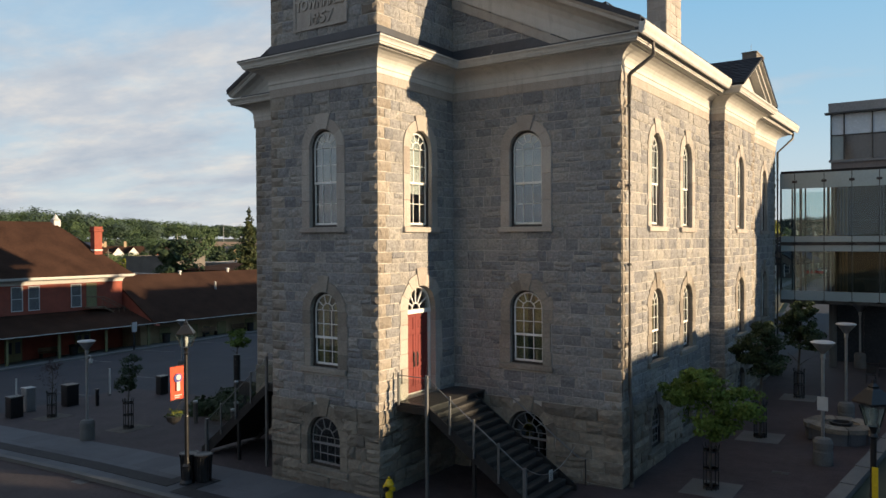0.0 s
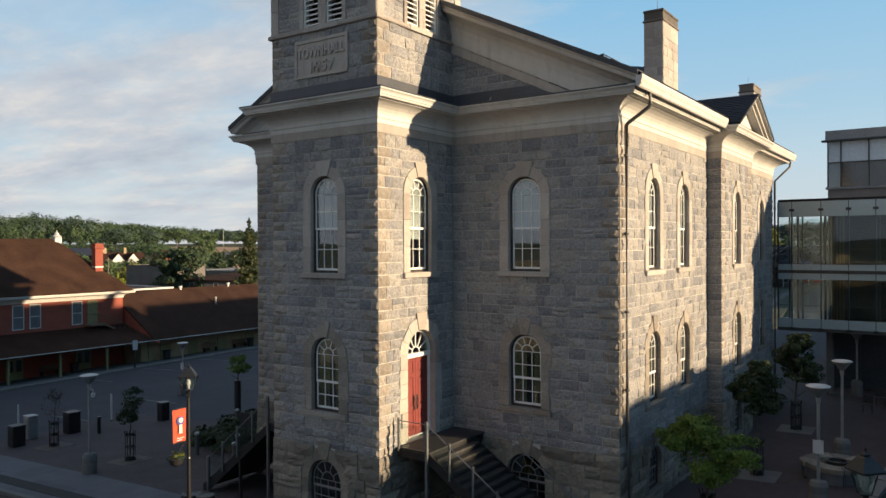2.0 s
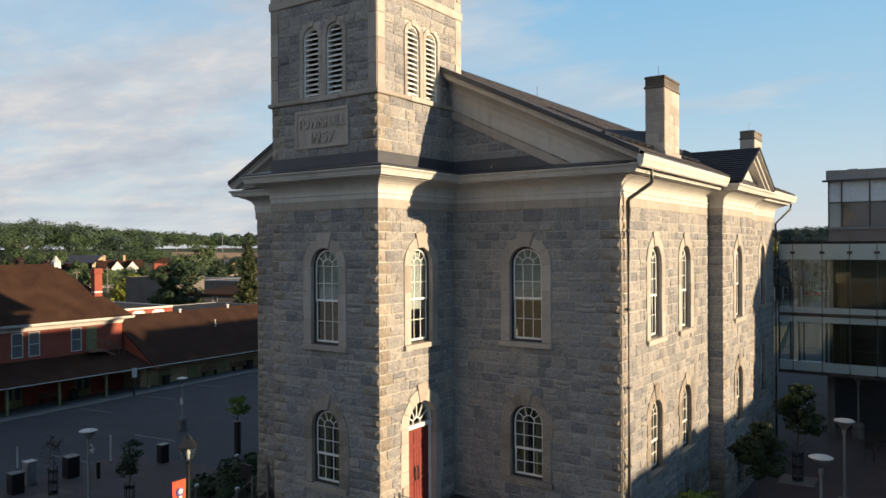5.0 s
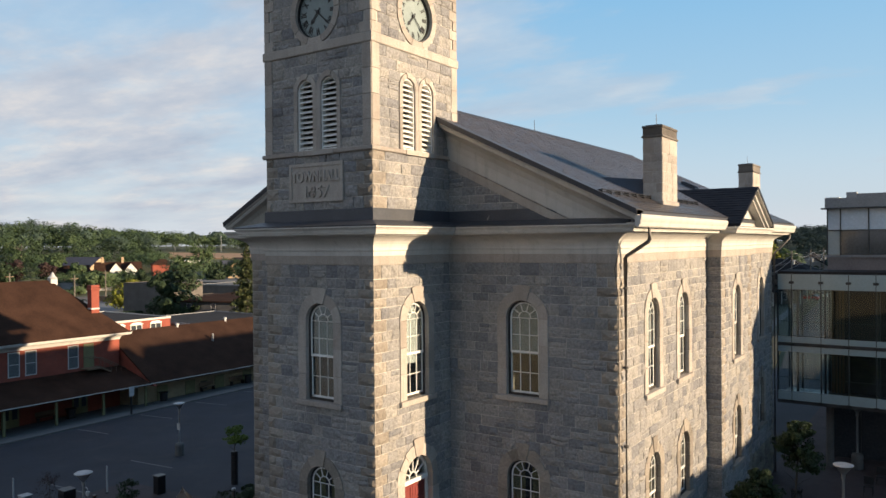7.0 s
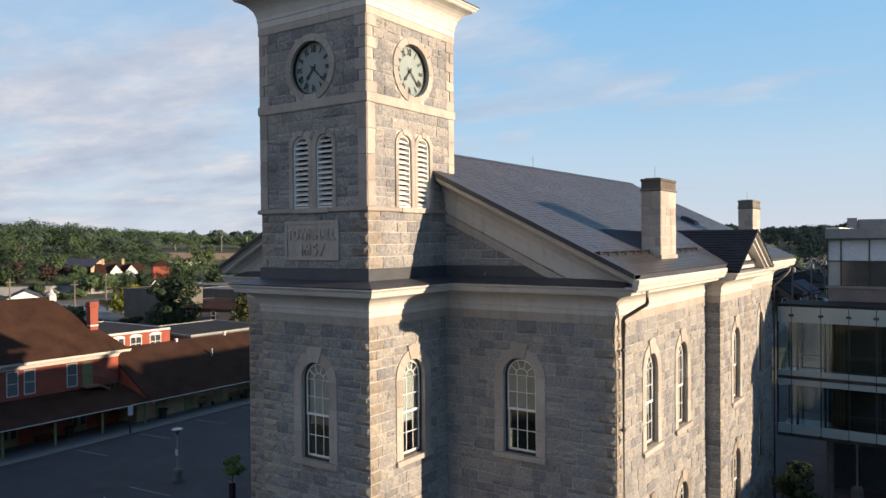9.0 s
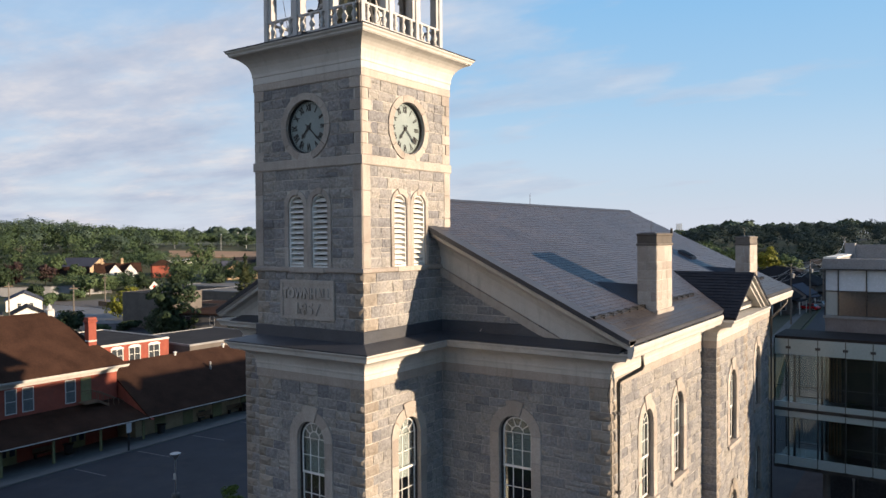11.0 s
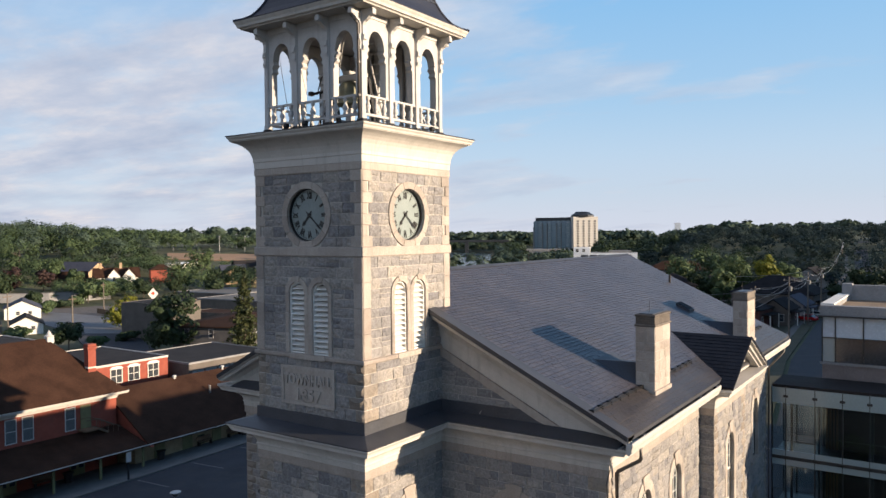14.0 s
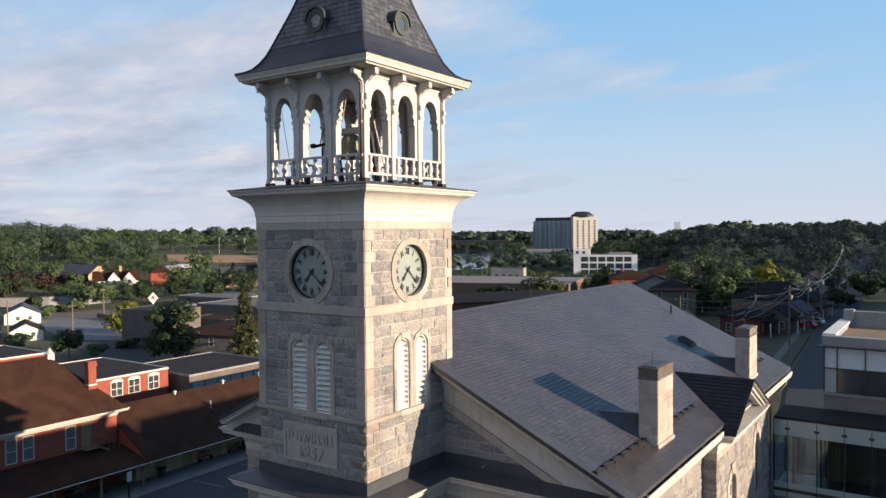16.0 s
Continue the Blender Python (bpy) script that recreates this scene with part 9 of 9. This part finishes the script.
def big_tree(x, y, h, r, mat, label, n=2600, leaf=0.42, low=0.25, group="", z=None, name="tree"):
    z = gz(x, y) if z is None else z
    t = empty(name, label, "tree", (x, y, z - 0.1), group)
    b = MB()
    limbs(b, (0, 0, -0.2), (0.2, 0, h * 0.8), max(0.14, h * 0.022), 9, r * 0.8)
    b.make("trunk", M_BARK, t)
    parts = []
    zc = h * (low + 1) / 2
    for i in range(7):
        a = rng.uniform(0, 2 * math.pi)
        rr = r * rng.uniform(0.2, 0.55)
        parts.append(crown_points((math.cos(a) * rr, math.sin(a) * rr, zc + rng.uniform(-0.28, 0.3) * h * (1 - low)), r * rng.uniform(0.5, 0.7), h * (1 - low) * rng.uniform(0.24, 0.36), n // 7, 22, 0.28))
    V, Q = leaf_quads(np.concatenate(parts), leaf)
    np_mesh("crown", V, Q, mat, t)
    return t


def spruce(x, y, h, r, mat, label, n=4200, leaf=0.28):
    z = gz(x, y)
    t = empty("conifer", label, "tree", (x, y, z - 0.1))
    b = MB()
    b.tube([(0, 0, -0.2), (0, 0, h * 0.6), (0, 0, h)], [h * 0.02, h * 0.012, 0.02], 8)
    b.make("trunk", M_BARK, t)
    f = 1 - np.sqrt(rng.uniform(0, 1, n)) * 0.97
    tier = np.sin(f * 60 + rng.normal(0, 0.25, n)) * 0.5 + 0.5
    a = rng.uniform(0, 2 * math.pi, n)
    lump = 1 + 0.25 * np.sin(a * 5 + f * 30) + 0.15 * np.sin(a * 9 - f * 47)
    rad = r * (1 - f) ** 0.8 * (0.45 + 0.55 * tier) * lump * rng.uniform(0.35, 1.0, n) ** 0.6
    p = np.stack([np.cos(a) * rad, np.sin(a) * rad, h * (0.06 + 0.94 * f) - rad * 0.25], 1)
    V, Q = leaf_quads(p, leaf)
    np_mesh("crown", V, Q, mat, t)
    return t


big_tree(-111, 74, 12.0, 7.0, M_LEAF_D, "large dark broadleaf tree behind the market", 7000, 0.36, 0.12, z=-3.1)
spruce(-92, 74.5, 17.5, 4.0, M_CONIFER, "tall spruce with brownish needles behind the market", 5200, 0.26)
for x, y, h, r, mat, lab in (
        (-252, 108, 10, 3.6, M_LEAF_D, "dark tree at the end of the retaining wall"),
        (-226, 105, 5.7, 2.8, M_LEAF_D, "dark bush before the retaining wall"),
        (-229, 124.5, 8.9, 4.8, M_WOODS, "green tree before the retaining wall"),
        (-234, 133, 6.8, 4.4, M_WOODS, "green tree beside the retaining wall"),
        (-223, 112.5, 2.4, 3.8, M_LEAF_D, "low dark shrubs before the retaining wall"),
        (-226, 118.5, 3.0, 3.0, M_WOODS, "low shrubs before the retaining wall"),
        (-319, 146, 17.0, 9.0, M_WOODS, "large pale green tree on the western slope"),
        (-290, 145, 11.6, 5.5, M_WOODS, "tall tree beside the tan house"),
        (-253, 105, 9.4, 3.8, M_LEAF_D, "dark tree before the retaining wall"),
        (-281, 149, 7.2, 3.8, M_WOODS, "tree beside the tan house"),
        (-245, 136, 7.4, 5.1, M_LEAF_D, "dark spreading tree above the retaining wall"),
        (-238, 138, 6.3, 4.5, M_WOODS, "spreading tree above the retaining wall"),
        (-243, 147, 5.4, 4.0, M_LEAF_D, "dark bushy tree before the gabled house"),
        (-228, 145, 8.0, 4.0, M_LEAF_D, "dark tree before the gabled house"),
        (-228, 158, 7.8, 3.4, M_LEAF_D, "dark upright tree among houses"),
        (-236, 166, 8.5, 4.2, M_WOODS, "middling green tree among houses"),
        (-256, 192, 15.5, 7.1, M_WOODS, "large tree before the sports field"),
        (-225, 173, 8.4, 3.7, M_LEAF_D, "dark upright tree among houses"),
        (-234, 187, 5.4, 3.2, M_WOODS, "small tree among houses"),
        (-231, 192, 6.4, 3.6, M_WOODS, "small tree among houses"),
        (-233, 109, 5.1, 2.8, M_LEAF_D, "small dark tree before the retaining wall"),
        (-207, 99, 4.2, 2.9, M_WOODS, "bush behind the white house"),
        (-134, 65, 7.7, 3.9, M_LEAF_D, "dark tree beside the side street"),
        (-157, 66, 3.4, 3.2, M_WOODS, "bush beside the white shed"),
        (-151, 62, 3.0, 3.0, M_WOODS, "bush beside the white shed"),
        (-129, 68, 2.9, 2.2, M_WOODS, "bush beside the side street"),
        (-158, 92, 8.6, 4.8, M_YELLOW, "yellow-green tree beside the concrete yard"),
        (-152, 96, 6.6, 4.0, M_LEAF_D, "dark tree beside the concrete yard"),
        (-135, 79, 2.3, 2.6, M_LEAF_D, "low dark shrubs at the grey block"),
        (-281, 124, 9, 5, M_PURPLE, "copper-leaved tree behind the retaining wall"),
        (-276, 134, 8, 4.5, M_PURPLE, "copper-leaved tree behind the retaining wall"),
        (-196, 150, 8, 5, M_LEAF_D, "dark tree by the flat roofs"),
        (-240, 168, 11, 6, M_WOODS, "tall tree among houses"),
        (-176, 160, 9, 5, M_WOODS, "tree by the flat roofs"),
        (-101, 212, 12.5, 9, M_CONIFER, "broad olive tree behind the warehouse"),
        (-90, 232, 10, 7, M_CONIFER, "broad olive tree behind the warehouse"),):
    big_tree(x, y, h, r, mat, lab, 3000 if x * x + y * y < 190 ** 2 else 2400, 0.28 if x * x + y * y < 190 ** 2 else 0.40, 0.12, "trees in the town")
for x, y, h, r, mat, lab in (
        (-112, 200, 7, 7, M_LEAF_D, "dark tree behind the warehouse"),
        (-52, 205, 15, 6.5, M_WOODS, "tall green tree behind the street houses"),
        (-46, 212, 16, 7, M_WOODS, "tall green tree behind the street houses"),
        (-39, 212, 15.5, 6.5, M_WOODS, "tall green tree behind the street houses"),
        (-44, 190, 11.5, 5, M_LEAF_D, "dark green tree behind the street houses"),
        (-37, 192, 12, 5, M_WOODS, "green tree behind the street houses"),
        (-28, 206, 13.2, 5.5, M_YELLOW, "rounded yellow-green tree behind the dark roof"),
        (-23.5, 210, 12.4, 4.5, M_WOODS, "rounded green tree behind the dark roof"),
        (-46, 256, 11, 7, M_LEAF_D, "dark green tree near the north street"),
        (-60, 236, 11, 8, M_WOODS, "large tree among the houses"),
        (-52, 222, 10, 7, M_WOODS, "large tree among the houses"),
        (-68, 246, 12, 8, M_WOODS, "large tree among the houses"),
        (-28, 200, 8, 5, M_LEAF_D, "dark tree beside the houses"),
        (-8, 236, 8, 5, M_LEAF_D, "dark tree beside the street"),
        (-2, 250, 9, 6, M_LEAF_D, "dark tree beside the street"),
        (-12, 215, 5, 4, M_LEAF_D, "dark bush beside the street"),
        (-98, 260, 11, 6.5, M_LEAF_D, "dark tree before the white office"),
        (-118, 262, 9, 5, M_WOODS, "tree before the white office"),
        (-45, 205, 7, 5, M_LEAF_D, "dark tree among roofs"),
        (-58, 182, 6, 4, M_LEAF_D, "dark tree among roofs"),):
    big_tree(x, y, h, r, mat, lab, 3000 if x * x + y * y < 190 ** 2 else 2400, 0.28 if x * x + y * y < 190 ** 2 else 0.40, 0.12, "trees in the town")

# woods: many trees, one object for each stretch
def woods(name, label, mat, spots, n, leaf):
    pts, sz = [], []
    for x, y, h, r in spots:
        z = gz(x, y)
        k = max(4, int(n * rng.uniform(0.7, 1.2)))
        p = crown_points((x, y, z + h * 0.58), r, h * 0.42, k, 30, 0.27, 0.9, 0.75)
        p[:, 2] = np.maximum(p[:, 2], z + 0.5)
        pts.append(p)
        sz.append(np.full(len(p), leaf * 0.82 * r / 5.0))
    V, Q = leaf_quads(np.concatenate(pts), np.concatenate(sz), 0.5)
    return tagged(np_mesh(name, V, Q, mat), label, "woods", kind="stuff")


def spots_in(a0, a1, d0, d1, count, h=(10, 17), power=0.6, keep=None):
    out = []
    while len(out) < count:
        a = radians(rng.uniform(a0, a1))
        d = d0 + (d1 - d0) * rng.uniform(0, 1) ** power
        x, y = 14 + d * math.cos(a), -17 + d * math.sin(a)
        if keep and not keep(x, y):
            continue
        hh = rng.uniform(*h)
        out.append((x, y, hh, hh * rng.uniform(0.42, 0.60)))
    return out


def off_street(x, y):
    i = min(range(len(cl)), key=lambda k: abs(cl[k][1] - y))
    return not ((-9 if y < 190 else -4.6) < x - cl[i][0] < (6.5 if y < 190 else 4.6))


rim = lambda x, y: math.degrees(math.atan2(y + 17, x - 14))
far = lambda x, y: math.hypot(x - 14, y + 17)
near_house = lambda x, y: any(math.hypot(x - p, y - q) < r for p, q, r in ((-307, 167, 17), (-275, 168, 16), (-272, 183, 9), (-318, 228, 18)))
in_front = lambda x, y: 144.5 < rim(x, y) < 152 and 275 < far(x, y) < 372
clear_west = lambda x, y: not (-270 < x < -60 and 30 < y < 160) and not near_house(x, y) and not in_front(x, y)
not_field = lambda x, y: not (137.5 < rim(x, y) < 145.5 and 330 < far(x, y) < 496) and not near_house(x, y) and not in_front(x, y)


def hill(spots):
    """Lower crowns towards the valley, so that the skyline falls that way."""
    return [(x, y, h * clampf(0.50 + (rim(x, y) - 138) * 0.050, 0.45, 1.35), r * clampf(0.72 + (rim(x, y) - 138) * 0.02, 0.7, 1.0)) for x, y, h, r in spots]


woods("west_woods", "dense summer woods on the western hill", M_WOODS, hill(spots_in(127, 162, 375, 690, 560, (10, 17), 0.7, not_field)), 480, 0.44)
woods("west_woods", "darker trees in the western woods", M_LEAF_D, hill(spots_in(127, 162, 375, 680, 150, (10, 16), 0.7, not_field)), 480, 0.44)
woods("west_woods", "haze-tinted trees in the western woods", M_HAZELEAF, hill(spots_in(127, 162, 400, 720, 260, (10, 18), 0.9, not_field)), 440, 0.46)
woods("town_trees", "trees among the western houses", M_WOODS, spots_in(127, 162, 290, 385, 110, (6, 11), 1.0, lambda x, y: clear_west(x, y) and not_field(x, y)) + spots_in(138, 145, 330, 410, 16, (4, 7)), 420, 0.40)
woods("town_trees", "dark trees among the western houses", M_LEAF_D, spots_in(127, 162, 280, 385, 60, (6, 10), 1.0, lambda x, y: clear_west(x, y) and not_field(x, y)), 420, 0.40)
woods("town_trees", "low shrubs among the western houses", M_WOODS, spots_in(128, 160, 255, 380, 200, (2.5, 4.8), 1.0, lambda x, y: not near_house(x, y) and not (-270 < x < -60 and 30 < y < 160) and not in_front(x, y)), 160, 0.5)
# northern woods: shade and haze are put into the leaf colours
woods("north_woods", "dense woods on the northern hill, darkened for shade and haze", M_HAZEWOODS, spots_in(84, 110, 440, 760, 480, (8.5, 13), 0.8, off_street), 330, 0.52)
woods("north_woods", "trees in the northern woods, darkened for shade and haze", M_HAZEWOODS, spots_in(84, 111, 440, 740, 260, (8.5, 14), 0.8, off_street), 330, 0.52)
woods("north_woods", "dark trees behind the white office", M_LEAF_D, spots_in(107, 113, 480, 800, 120, (11, 17), 0.8, off_street), 380, 0.62)
woods("north_woods", "tall trees beside the north street, darkened for shade and haze", M_HAZEWOODS, spots_in(85, 99, 250, 450, 130, (8, 14), 0.8, off_street), 400, 0.46)
woods("town_trees", "trees among the northern houses", M_LEAF_D, spots_in(97, 110, 225, 440, 170, (6, 9.5), 1.0, lambda x, y: off_street(x, y) and far(x, y) * (rim(x, y) > 106.5) < 300), 380, 0.42)
woods("town_trees", "shade-darkened trees among the northern houses", M_HAZEWOODS, spots_in(97, 106, 235, 420, 70, (6, 10), 1.0, off_street), 380, 0.42)
on_river = lambda x, y: 120.3 < rim(x, y) < 128 and 455 < far(x, y) < 880
low_valley = lambda x, y: not on_river(x, y) and not (111 < rim(x, y) < 118.4 and 520 < far(x, y) < 1000)
woods("valley_woods", "trees along the river valley", M_HAZELEAF, spots_in(110, 129, 430, 1000, 620, (7, 12), 0.9, low_valley), 150, 1.0)
woods("valley_woods", "dark trees along the river valley", M_LEAF_D, spots_in(110, 129, 500, 1050, 330, (9, 14), 0.9, low_valley), 150, 1.0)
woods("valley_woods", "green trees along the river valley", M_WOODS, spots_in(112, 129, 290, 540, 170, (4, 7.0), 0.9, lambda x, y: math.hypot(x + 146, y - 372) > 40 and not on_river(x, y)), 300, 0.6)
woods("far_woods", "far wooded skyline", M_HAZELEAF, spots_in(80, 109, 900, 1500, 220, (14, 22), 1.0) + spots_in(109, 128, 1100, 1700, 420, (18, 27), 1.0) + spots_in(128, 168, 900, 1500, 200, (14, 20), 1.0), 130, 1.9)
woods("valley_woods", "low shrubs before the apartment tower", M_HAZELEAF, spots_in(111, 119, 470, 760, 150, (2.5, 4.2), 0.9, lambda x, y: math.hypot(x + 330, y - 700) > 40), 160, 0.8)
woods("town_trees", "small trees round the western houses", M_WOODS, spots_in(145, 154, 360, 395, 60, (6, 10), 1.0, lambda x, y: not near_house(x, y)) + spots_in(136, 147, 385, 425, 30, (2.5, 4.0), 1.0), 260, 0.42)
woods("town_trees", "low trees before the western houses", M_WOODS, spots_in(145, 152, 284, 326, 70, (3.5, 6.0), 1.0, lambda x, y: not near_house(x, y)), 300, 0.42)
woods("town_trees", "low dark trees before the western houses", M_LEAF_D, spots_in(143, 152, 284, 330, 34, (3.5, 6.0), 1.0, lambda x, y: not near_house(x, y)), 300, 0.42)
